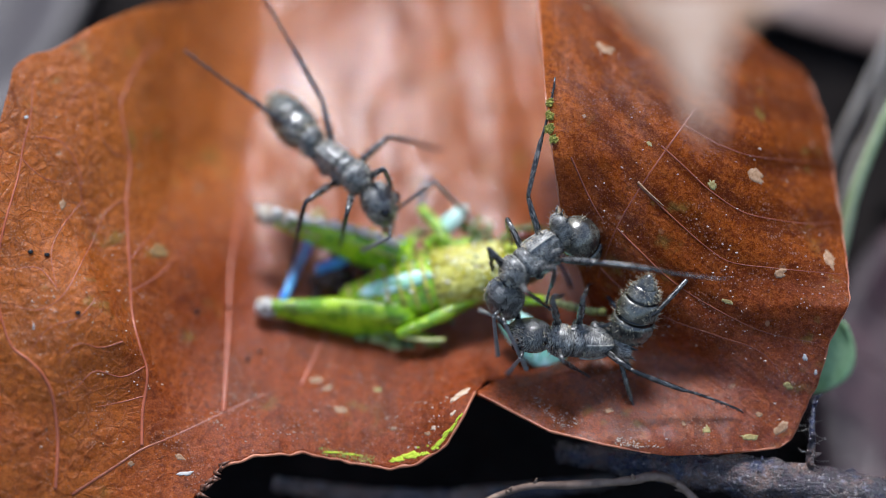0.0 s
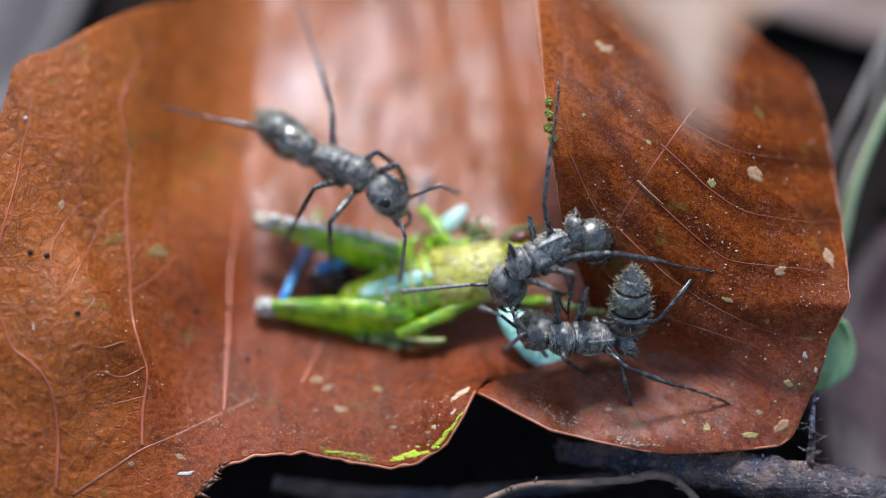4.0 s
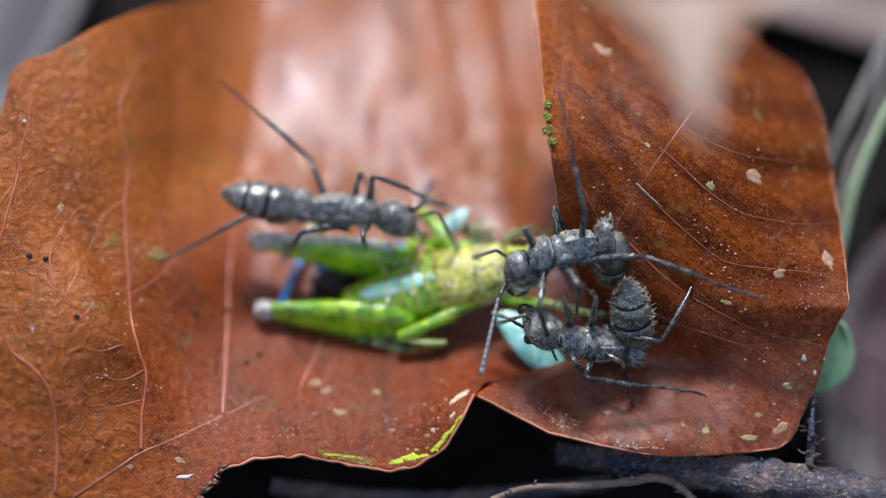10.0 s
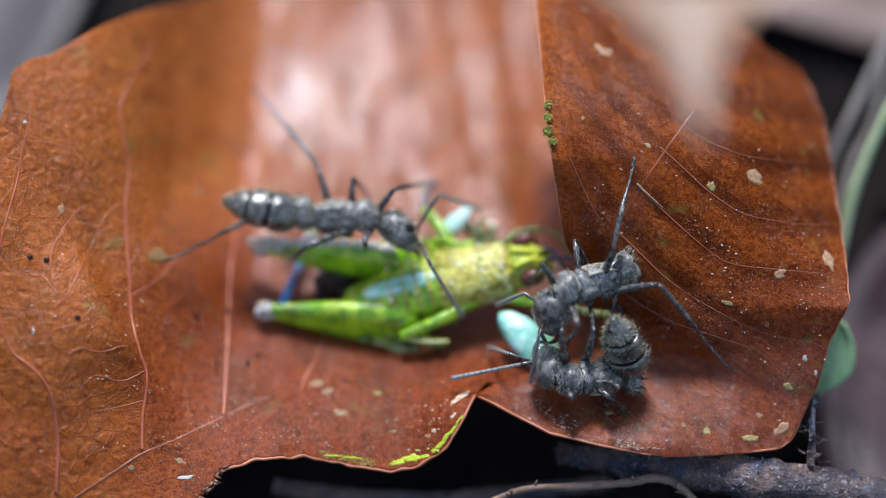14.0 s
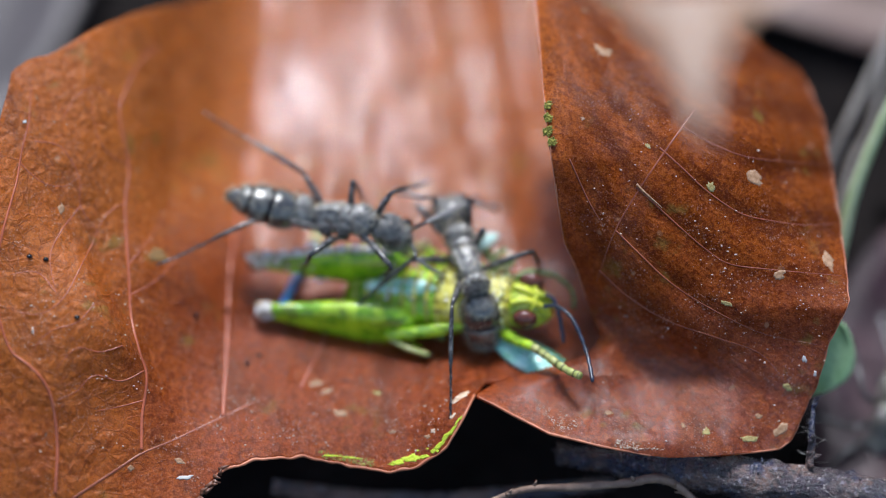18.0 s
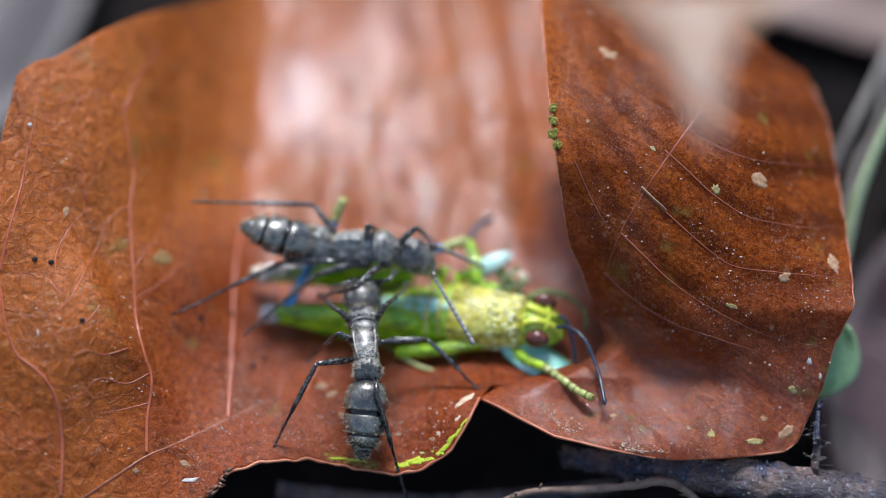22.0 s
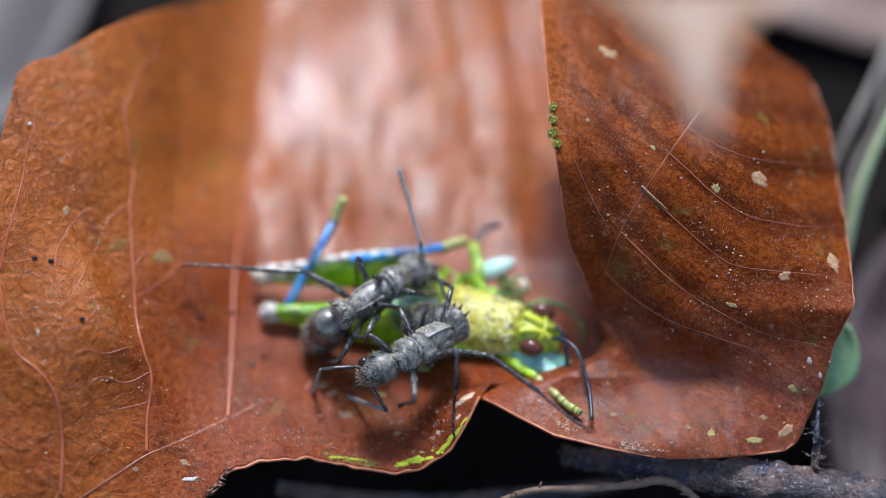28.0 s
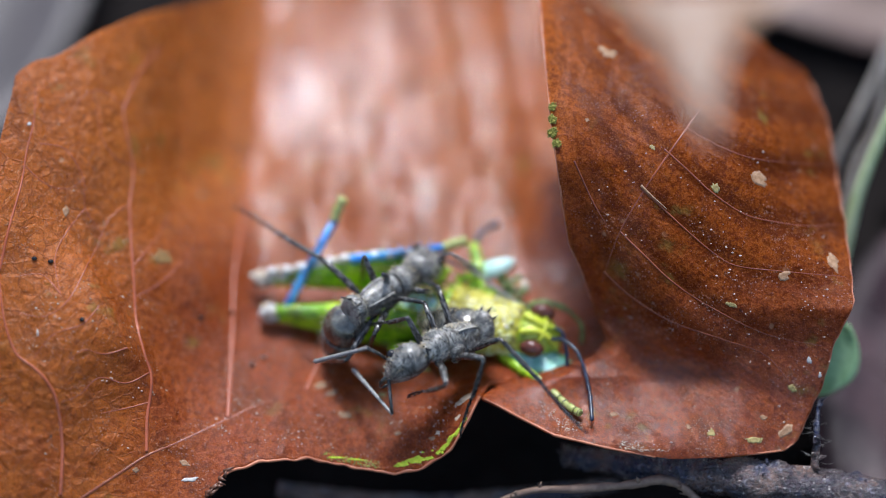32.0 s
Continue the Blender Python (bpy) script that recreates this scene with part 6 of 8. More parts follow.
    stance(ant_a, 18, (-3.47, 1.3, -2.79), (-6.6, 1.6, -4.21), (-1.72, 0, -4.22), (-11.69, 3.11, -4.2),
           (((-2.55, 3.05, -1.72), (-0.72, 3.58, -5.71)), ((-2.74, -0.86, -1.55), (-3.71, -1.93, -5.74)), ((-4.66, 3.86, -2.59), (-4.04, 2.41, -7.25)), ((-6.51, -0.14, -1.76), (-7.61, -1.49, -6.36)), ((-8.09, 5.32, -4.18), (-12.91, 7.44, -5.42)), ((-9.55, 1.83, -3.89), (-15.01, -0.86, -2.54))),
           (((-0.37, 1.6, -1.71), (1.55, 2.53, -5.11)), ((-1.28, -0.86, -1.1), (0.46, -1.77, -4.6))), -42)
    stance(ant_a, 19, (-3.35, 0.86, -2.85), (-6.54, 1.58, -4.15), (-1.46, -0.02, -4.39), (-11.85, 2.5, -4.06),
           (((-2.46, 2.83, -1.9), (-0.72, 3.56, -5.9)), ((-3.31, -0.88, -1.08), (-2.8, -2.69, -5.07)), ((-5.71, 5.05, -3.9), (-6.49, 5.45, -8.48)), ((-6.21, -0.24, -1.54), (-7.74, -2.1, -5.84)), ((-8.08, 5.3, -4.12), (-14.35, 7.34, -3.4)), ((-9.84, 1.32, -3.84), (-15.01, -0.87, -2.53))),
           (((-1.29, 2.6, -2.24), (-0.13, 2.07, -6.04)), ((-2.09, 0.27, -1.05), (-0.72, -3.23, -2.44))), -42)
    stance(ant_a, 19.5, (-2, 2.1, -2.82), (-4.95, 3.35, -4.18), (-0.54, -0.43, -2.74), (-8.02, 6.41, -6.45),
           (((-1.01, 4.32, -2.13), (0.77, 5.09, -6.09)), ((-4.16, 0.69, -1.38), (-4.42, -0.48, -5.61)), ((-1.55, 3.89, -2.18), (-1.75, 2.96, -7.01)), ((-6.42, 1.29, -3.64), (-7.52, 0.12, -8.19)), ((-3.33, 6.75, -4.26), (-5.6, 8.38, -9.94)), ((-7.31, 4.68, -3.94), (-11.83, 6.9, -7.35))),
           (((0.19, 0.67, 0.02), (1.66, 1.86, -3.53)), ((-0.82, -0.62, 0.11), (-2.74, -2.96, -2.51))), -20)
    stance(ant_a, 20, (-2.21, 2.03, -2.91), (-5.25, 3.46, -4.09), (-0.75, -0.49, -2.85), (-8.04, 6.35, -6.78),
           (((-1.26, 4.35, -2.28), (0.77, 5.08, -6.14)), ((-4.41, 0.71, -1.42), (-4.43, -0.49, -5.66)), ((-1.56, 3.65, -2.3), (-1.31, 2.96, -7.17)), ((-6.43, 1.29, -3.68), (-7.53, 0.12, -8.31)), ((-3.63, 6.59, -4.22), (-5.61, 8.08, -10.1)), ((-7.31, 5.35, -3.87), (-12.41, 8.19, -3.29))),
           (((-0.1, 1.82, -0.41), (1.08, 2.89, -4.08)), ((-0.68, -0.77, -0.12), (1.65, -1.38, -3.33))), -20)
    stance(ant_a, 20.5, (-2.21, 1.98, -2.89), (-5.25, 3.34, -4.11), (-0.69, -0.55, -2.83), (-8.19, 6.17, -6.73),
           (((-1.26, 4.26, -2.23), (0.77, 5.08, -6.06)), ((-4.4, 0.63, -1.42), (-4.43, -0.49, -5.69)), ((-1.55, 3.56, -2.3), (-1.3, 2.96, -7.17)), ((-6.42, 1.2, -3.67), (-7.53, 0.12, -8.33)), ((-3.63, 6.59, -4.23), (-5.6, 8.07, -10.08)), ((-8.28, 4, -3.88), (-14.18, 2.18, -3.34))),
           (((-0.1, 1.73, -0.36), (1.08, 2.8, -4.03)), ((-0.68, -0.85, -0.12), (1.65, -1.46, -3.32))), -20)
    stance(ant_a, 21, (-2.4, -0.77, -3), (-6.03, -0.71, -3), (-0.48, -1.14, -4.66), (-10.84, -0.17, -3.51),
           (((-1.85, 0.39, -1.33), (-1.01, 0.1, -5.66)), ((-3.01, -2.49, -0.84), (-3.1, -3.45, -5.16)), ((-4.02, 0.69, -1.2), (-3.04, 0.11, -5.99)), ((-4.16, -2.26, -0.75), (-1.16, -2.71, -4.62)), ((-8.03, 2.32, -3.36), (-13.85, 2.62, -2.79)), ((-9.2, -1.49, -3.02), (-14.72, -2.05, -2.56))),
           (((-0.12, -0.19, -1.66), (1.66, 0.39, -5.21)), ((0.17, -2.16, -1.58), (1.64, -4.92, -4.1))), -42)
    stance(ant_a, 22, (-2.58, 0.08, -2.68), (-5.95, 0.15, -3.32), (-0.75, -0.98, -4.21), (-10.7, 1.48, -3.17),
           (((-1.54, 1.3, -1.34), (-0.69, 0.44, -5.58)), ((-4.43, -1.59, -0.96), (-6.9, -2.5, -4.5)), ((-4.14, 1.45, -1.15), (-3.08, 0.74, -5.9)), ((-7.13, -1.31, -3.13), (-11.85, -5.38, -2.6)), ((-7.72, 3.39, -3.54), (-13.84, 2.66, -2.97)), ((-9.18, -0.57, -3.19), (-14.54, -3.33, -2.43))),
           (((-0.38, 0.42, -1.26), (1.67, -0.75, -4.52)), ((-0.68, -1.6, -0.91), (1.48, -5.06, -0.78))), -42)
    stance(ant_a, 22.5, (-2.73, -0.03, -2.5), (-5.71, 0.27, -3.5), (-0.83, -0.75, -4.25), (-10.87, 1.19, -3.5),
           (((-1.49, 1.3, -1.21), (-0.69, 0.44, -5.48)), ((-4.38, -1.58, -0.73), (-6.89, -2.5, -4.24)), ((-4.09, 1.45, -1.13), (-3.07, 0.74, -5.88)), ((-7.08, -1.31, -3.11), (-11.84, -5.38, -2.58)), ((-8.02, 3.39, -3.63), (-13.85, 2.52, -3.07)), ((-9.19, -0.72, -3.31), (-14.41, -3.04, -2.62))),
           (((-0.38, 1.88, -2.19), (1.11, 4.29, -5.03)), ((-0.1, -2.04, -1.31), (1.67, -3.56, -4.56))), -42)
    stance(ant_a, 23, (-2.74, 0.23, -2.48), (-5.66, 0.38, -3.52), (-0.64, -0.51, -4), (-11.03, 0.17, -3.53),
           (((-1.47, 1.48, -1.15), (-0.7, 0.44, -5.36)), ((-4.36, -1.4, -0.74), (-6.9, -2.5, -4.17)), ((-4.58, 1.59, -1.18), (-3.83, 0.74, -5.96)), ((-6.85, -1.6, -3.11), (-11.51, -4.21, -2.67)), ((-7.89, 3.24, -3.66), (-13.86, 2.52, -3.09)), ((-8.47, 0.16, -3.39), (-9.89, -1.34, -7.22))),
           (((-0.82, 2.11, -1.83), (1.38, 2.51, -5.15)), ((0.18, -2.18, -1.45), (0.18, -3.72, -5.16))), -42)
    stance(ant_a, 23.5, (-2.97, -0.15, -2.52), (-6.02, 0.09, -3.48), (-0.84, -0.6, -4.1), (-10.76, -1.08, -4.66),
           (((-1.76, 1.15, -1.22), (-0.7, 0.43, -5.43)), ((-4.65, -1.73, -0.77), (-6.91, -2.51, -4.46)), ((-4.87, 1.26, -1.19), (-3.83, 0.74, -5.97)), ((-7.14, -1.94, -3.12), (-11.51, -4.22, -2.7)), ((-7.89, 2.95, -3.65), (-13.86, 2.57, -3.11)), ((-7.94, -1.01, -1.65), (-9.71, -2.24, -6.73))),
           (((-0.39, 1.58, -1.66), (1.09, 2.21, -5.34)), ((-0.11, -2.53, -1.73), (-0.12, -4.07, -5.43))), -42)
    stance(ant_a, 23.75, (-2.09, -0.5, -2.54), (-5.14, -1.02, -3.46), (-0.25, -0.63, -4.43), (-9.65, -3.36, -3.45),
           (((-0.89, 0.42, -1.12), (-0.7, 0.44, -5.53)), ((-3.79, -2.46, -1.04), (-6.89, -2.5, -4.17)), ((-4, 0.53, -1.15), (-3.83, 0.74, -6.06)), ((-6.26, -2.67, -3.11), (-11.5, -4.21, -2.65)), ((-7.3, 1.04, -3.67), (-12.06, 1.67, -6.26)), ((-5.9, -3.33, -1.43), (-9.19, -6.86, -2.94))),
           (((0.48, 0.86, -1.67), (1.98, 1.47, -5.35)), ((0.77, -3.29, -3.51), (0.78, -4.87, -7.11))))
    stance(ant_a, 24, (-1.41, -0.91, -3.18), (-4.17, -2.35, -1.42), (0.2, -0.69, -5.22), (-7.81, -5.3, -1.84),
           (((-2.98, -0.72, -0.74), (-2.47, -2.23, -4.87)), ((-0.96, -1.59, -0.5), (-0.1, -2.23, -4.8)), ((-4.18, 0.88, -2.48), (-4, -1.65, -6.7)), ((-2.68, -2.73, 0.1), (-3.07, -3.7, -4.73)), ((-6.61, -0.57, -1.43), (-10.13, 0.77, -6.64)), ((-4.12, -4.58, 0.33), (-9.1, -10.1, 1.01))),
           (((1.07, 0.13, -2.4), (1.99, -0.76, -6.2)), ((1.06, -1.32, -2), (2.28, -2.25, -5.7))))
    stance(ant_a, 25, (-1.5, -1.05, -2.8), (-4.69, -2.48, -1.8), (0.05, -0.77, -4.84), (-8.19, -4.92, -3.65),
           (((-3.28, -0.85, -0.6), (-2.47, -2.24, -4.71)), ((-1.26, -1.72, -0.25), (-0.1, -2.24, -4.49)), ((-4.4, 0.71, -2.12), (-4.59, -1.66, -6.43)), ((-3.7, -3.91, -0.56), (-4.26, -5.21, -5)), ((-7.82, -0.45, -2.39), (-14.02, 3.2, -1.7)), ((-4.01, -5.66, -1.19), (-9.05, -10.23, -0.58))),
           (((0.78, 0.41, -2.01), (1.39, -0.18, -5.94)), ((-0.24, -0.32, -1.49), (2.26, -2.24, -3.97))))
    stance(ant_a, 28, (-2.14, -1.31, -2.91), (-5.04, -3.15, -1.69), (-0.93, -0.92, -5.14), (-7.28, -4.99, -4.91),
           (((-3.77, -1.32, -0.59), (-2.47, -2.27, -4.7)), ((-1.75, -2.18, -0.34), (-0.1, -2.28, -4.44)), ((-4.6, -0.36, -0.96), (-4.92, -2.13, -5.53)), ((-4.19, -4.37, -0.61), (-4.26, -5.24, -4.96)), ((-8.02, -0.77, -2.31), (-13.82, -0.75, -2.62)), ((-5.59, -5.67, -0.74), (-6.6, -5.8, -4.2))),
           (((-1.4, 0.38, -2.09), (-2.92, 5.61, -1.88)), ((-0.53, -1.37, -1.77), (0.63, -4.34, -4.2))))
    stance(ant_a, 29, (-1.61, -1.3, -3.11), (-4.4, -2.94, -1.49), (-0.54, -0.2, -5.19), (-6.9, -4.9, -4.38),
           (((-3.19, -1.21, -0.7), (-2.47, -2.27, -4.93)), ((-1.17, -2.07, -0.45), (-0.1, -2.27, -4.73)), ((-4.28, -0.33, -1.01), (-4.56, -1.97, -5.64)), ((-3.61, -4.26, -0.55), (-4.26, -5.23, -4.98)), ((-6.14, -0.75, -0.66), (-7, -2.28, -6.84)), ((-5, -5.55, -0.63), (-6.6, -5.78, -4.22))),
           (((-0.38, 1.26, -2.34), (-0.98, 2.19, -6.2)), ((-0.09, -0.77, -1.85), (0.2, -2.28, -5.56))))
    stance(ant_a, 30, (-1.79, -1.08, -3.05), (-4.74, -2.57, -1.55), (-0.63, 0.09, -5.04), (-6.61, -4.92, -4.55),
           (((-3.45, -0.91, -0.69), (-2.47, -2.28, -4.76)), ((-1.43, -1.78, -0.41), (-0.1, -2.28, -4.6)), ((-4.28, 0.1, -1), (-4.56, -1.69, -5.58)), ((-3.87, -3.97, -0.53), (-4.26, -5.24, -4.97)), ((-7.37, 0.54, -2.24), (-12.47, 2.19, -4.11)), ((-5.26, -5.26, -0.66), (-6.6, -5.8, -4.21))),
           (((-0.67, 1.25, -2.02), (-0.09, 1.88, -5.96)), ((0.2, -0.21, -1.73), (0.2, -1.7, -5.47))))
    stance(ant_a, 31, (-1.67, -0.77, -2.8), (-4.69, -2.56, -1.8), (-0.83, 0.4, -4.93), (-6.27, -5.36, -4.75),
           (((-3.36, -0.76, -0.55), (-2.47, -2.26, -4.61)), ((-1.35, -1.62, -0.26), (-0.1, -2.26, -4.45)), ((-4.3, 0.69, -1.65), (-4.57, -1.67, -5.96)), ((-3.79, -3.81, -0.61), (-4.26, -5.22, -4.98)), ((-7.38, -0.9, -2.42), (-13.46, -2.77, -1.86)), ((-5.18, -5.11, -0.83), (-6.6, -5.78, -4.22))),
           (((1.08, -0.2, -3.73), (3.79, -1.41, -6.43)), ((0.2, 0.1, -1.67), (1.99, -0.2, -5.26))))
    stance(ant_a, 32, (-1.83, -1.31, -3.19), (-4.44, -2.94, -1.41), (-0.61, -0.2, -5.24), (-6, -5.35, -4.42),
           (((-3.32, -1.21, -0.72), (-2.46, -2.27, -4.91)), ((-1.31, -2.08, -0.52), (-0.08, -2.28, -4.77)), ((-4.26, -0.33, -0.94), (-4.55, -1.68, -5.65)), ((-3.75, -4.26, -0.52), (-4.25, -5.23, -4.97)), ((-6.63, -0.32, -2.19), (-11.36, 2.36, -5.4)), ((-5.14, -5.55, -0.59), (-6.59, -5.79, -4.22))),
           (((1.4, -1.1, -4.53), (4.49, -3.47, -4.4)), ((0.22, -0.2, -1.93), (1.71, -1.11, -5.56))))
    key_ant(ant_a)
    stance(ant_b, 0, (3.03, -1.85, 0.99), (5.68, 0.3, 0.41), (3.3, -3.6, -0.89), (8.08, -0.56, -3.15),
           (((4.04, -2.23, 3.26), (5.74, -3.44, -0.62)), ((2.03, 0.09, 2.28), (2.58, -1.3, -1.88)), ((5.4, -1.11, 2.96), (5.19, -3.32, -1.43)), ((2.91, 1.93, 0.14), (3.51, -0.14, -4.34)), ((7.44, -0.82, 2.68), (14.14, -1.64, 3.33)), ((4.09, 2.86, 1.08), (5.69, 8.92, -0.2))),
           (((3.09, -4.09, 2.17), (4.17, -6.2, -1.06)), ((2.1, -3.81, 2.31), (2.73, -5.35, -1.35))), 42)
    stance(ant_b, 1, (3.22, -1.61, 1.08), (5.91, 0.25, 0.32), (3.37, -3.22, -0.93), (8.5, -0.48, -3.31),
           (((4.35, -2.42, 3.27), (6.19, -3.64, -0.58)), ((2.82, 0.33, 2.59), (2.75, -1.05, -1.6)), ((6.05, -1.31, 2.79), (6.22, -3.95, -1.34)), ((3.62, 1.96, 0.72), (4.26, 0.11, -3.79)), ((7.31, -0.46, 2.89), (14.01, -1.67, 3.53)), ((4.39, 2.51, 1.74), (5.69, 8.77, 1.42))),
           (((3.95, -3.86, 2.17), (3.62, -5.54, -1.45)), ((1.55, -3.15, 1.92), (0.72, -4.54, -1.76))), 42)
    stance(ant_b, 2, (3.13, -1.58, 1.04), (5.9, 0.28, 0.36), (3.45, -3.24, -0.89), (8.55, -0.21, -3.29),
           (((5.05, -2.17, 3.02), (6.2, -3.62, -1.01)), ((2.94, 0.27, 2.67), (2.88, -1.02, -1.54)), ((6.04, -1.42, 2.75), (6.51, -3.92, -1.47)), ((3.83, 1.9, 1.2), (4.39, 0.14, -3.37)), ((7.74, -0.43, 2.54), (14.03, -1.61, 3.15)), ((4.51, 2.4, 2.02), (5.69, 8.56, 0.77))),
           (((3.95, -4.11, 2.04), (5.91, -5.64, -1.1)), ((1.97, -2.84, 2.13), (0.86, -2.33, -1.7))), 42)
    stance(ant_b, 3, (3.15, -1.36, 0.95), (6.15, 0.35, 0.45), (3.24, -3.05, -0.98), (8.65, -0.17, -3.25),
           (((5.18, -2.04, 2.92), (6.21, -3.64, -1.05)), ((3.1, 0.26, 2.75), (3.05, -1.04, -1.47)), ((6.2, -1.29, 2.72), (6.37, -3.94, -1.4)), ((4.07, 1.88, 1.56), (4.54, 0.12, -3.02)), ((8.05, -0.31, 2.45), (14.13, -1.6, 0.87)), ((4.81, 2.38, 2.21), (5.73, 8.54, 0.74))),
           (((4.11, -4.13, 1.94), (5.79, -5.53, -1.41)), ((1, -2.49, 1.43), (-2.58, -3.52, -0.04))), 42)
    stance(ant_b, 6, (3.25, -1.58, 0.97), (6.4, -0.21, 0.43), (3.29, -3.05, -1.12), (8.76, -1.34, -3.18),
           (((5.36, -2.42, 2.86), (6.19, -3.63, -1.3)), ((3.35, 0.13, 2.69), (3.16, -1.03, -1.58)), ((6.02, -1.56, 2.9), (5.9, -4.21, -1.23)), ((4.26, 1.84, 0.72), (4.83, 0.13, -3.85)), ((8.15, -0.72, 2.51), (13.9, -1.6, -0.18)), ((5.06, 1.97, 2.13), (5.64, 8.34, 2.03))),
           (((2.94, -3.84, 1.88), (2.72, -5.53, -1.75)), ((1.12, -1.36, -0.34), (-1.06, -0.98, -3.69))), 42)
    stance(ant_b, 7, (3.21, -1, 1.07), (6.29, 0.14, 0.33), (2.98, -2.66, -0.89), (8.51, -1.33, -3.28),
           (((5.08, -2.68, 2.67), (6.04, -5.76, -0.33)), ((2.97, 0.85, 2.59), (3.06, -0.15, -1.71)), ((6.06, -1.27, 2.84), (5.93, -4.2, -1.13)), ((4.31, 2.44, 0.17), (4.88, 0.44, -4.31)), ((8.67, -0.86, 1.58), (13.14, -1.74, -0.83)), ((5.18, 1.97, 2.48), (5.62, 8.25, 1.3))),
           (((2.75, -2.82, 2.39), (1.53, -4.9, -0.81)), ((2.19, -1.5, 2.18), (1.31, -0.14, -1.5))), 42)
    stance(ant_b, 8, (3.89, -0.65, 1.02), (7.18, 0.06, 0.38), (3.3, -2.1, -1.02), (8.82, -2.14, -3.03),
           (((5.69, -2.91, 2.22), (5.95, -5.86, -1.05)), ((3.56, 0.91, 2.65), (3.52, -0.08, -1.65)), ((6.36, -1.49, 2.94), (6.25, -4.14, -1.2)), ((5.18, 2.49, 0.66), (5.78, 0.5, -3.79)), ((9.56, -0.66, 1.32), (16.03, -2.5, 2.04)), ((6.24, 1.75, 2.69), (5.67, 8.21, 3.03))),
           (((2.58, -2.77, 2.19), (1.57, -4.28, -1.39)), ((2.73, -0.65, 1.94), (2.07, 0.56, -1.84))), 42)
    stance(ant_b, 9, (4.21, -0.17, 1.09), (7.44, 0.16, 0.31), (3.67, -1.7, -0.9), (8.5, -2.18, -3.2),
           (((5.4, -3.1, 1.57), (5.96, -5.65, -1.99)), ((3.81, 1.01, 2.85), (3.78, 0.03, -1.45)), ((6.48, -1.53, 2.87), (6.07, -4.46, -1.05)), ((5.62, 2.58, 1.3), (6.2, 0.74, -0.36)), ((9.84, 0.01, 0.99), (16.17, -2.56, 1.71)), ((6.77, 1.57, 2.84), (5.79, 8.17, 3.15))),
           (((2.63, -2.03, 2.18), (1.89, -3.16, -1.6)), ((2.42, 0.32, 1.51), (1.47, 0.71, -2.37))), 42)
    stance(ant_b, 10, (4.32, -0.61, 0.89), (7.75, 0.18, 0.51), (3.8, -2.01, -1.2), (8.82, -1.8, -3.02),
           (((4.83, -2.87, 2.47), (5.8, -5.81, -0.65)), ((3.99, 1.14, 2.4), (3.82, 0.25, -1.92)), ((6.65, -1.73, 2.89), (6.85, -3.53, -1.69)), ((5.55, 2.52, 0.82), (6.22, 0.82, -0.37)), ((9.8, -0.47, 2.02), (15.96, -2.59, 2.71)), ((7.14, 1.87, 2.74), (5.67, 8.11, 3.01))),
           (((2.59, -2.88, 1.73), (1.73, -7.12, 1.92)), ((2.32, 0.19, 0.92), (1.65, -0.48, -2.98))), 42)
    stance(ant_b, 11, (4.9, -1.24, 0.9), (8.32, -0.5, 0.5), (4.53, -2.59, -1.26), (9.12, -2.39, -3.12),
           (((5.68, -3.43, 2.58), (5.67, -6.25, -0.82)), ((4.7, 0.38, 2.54), (4.4, -0.33, -1.81)), ((6.39, -3.15, 2.49), (5.68, -6.4, -1.11)), ((6.15, 1.67, 1.36), (6.52, 0.25, -0.42)), ((10.23, -2.02, 2.02), (11.91, -4.24, -1.35)), ((7.78, 0.94, 2.88), (8.55, 6.95, 0.81))),
           (((3.44, -2.73, 1.87), (4.08, -5.53, -0.93)), ((3.37, -0.75, 1.35), (1.33, 2.54, 0.33))), 42)
    stance(ant_b, 12, (5.15, -1.45, 0.96), (8.58, -1.06, 0.44), (4.62, -3.37, -0.67), (9.85, -2.32, -3.51),
           (((5.63, -2.78, 3.18), (5.02, -6.12, 0.37)), ((4.95, 0.17, 2.54), (4.8, -0.84, -1.76)), ((6.9, -2.78, 2.96), (5.03, -6.28, 0.06)), ((6.2, 1.17, 1.49), (6.77, -0.26, -0.47)), ((10.52, -2.96, 1.53), (12.76, -4.9, -1.51)), ((7.88, -0.11, 3.08), (7.7, 6.01, 1.2))),
           (((3.29, -1.45, 0.84), (1.91, -0.49, -2.81)), ((3.36, -1.33, 1.74), (1.8, 2.87, 1.79))), 42)
    stance(ant_b, 13, (5.17, -1.74, 1.06), (8.45, -1.4, 0.34), (4.65, -3.43, -0.81), (9.58, -2.91, -3.6),
           (((5.09, -3.63, 2.9), (4.65, -5.75, -0.96)), ((4.97, 0.31, 2.3), (4.83, -0.84, -1.97)), ((7.21, -3.35, 2.81), (5.08, -5.74, -0.9)), ((6.17, 1.17, 0.74), (6.79, -0.26, -0.47)), ((10.37, -2.8, 1.93), (12.2, -4.75, -1.45)), ((8.07, 0.59, 2.48), (10.26, 5.79, -0.59))),
           (((2.73, -3.1, 1.33), (3.69, -6.46, -0.64)), ((3.26, -0.83, 0.51), (1.96, 2.77, -0.65))), 42)
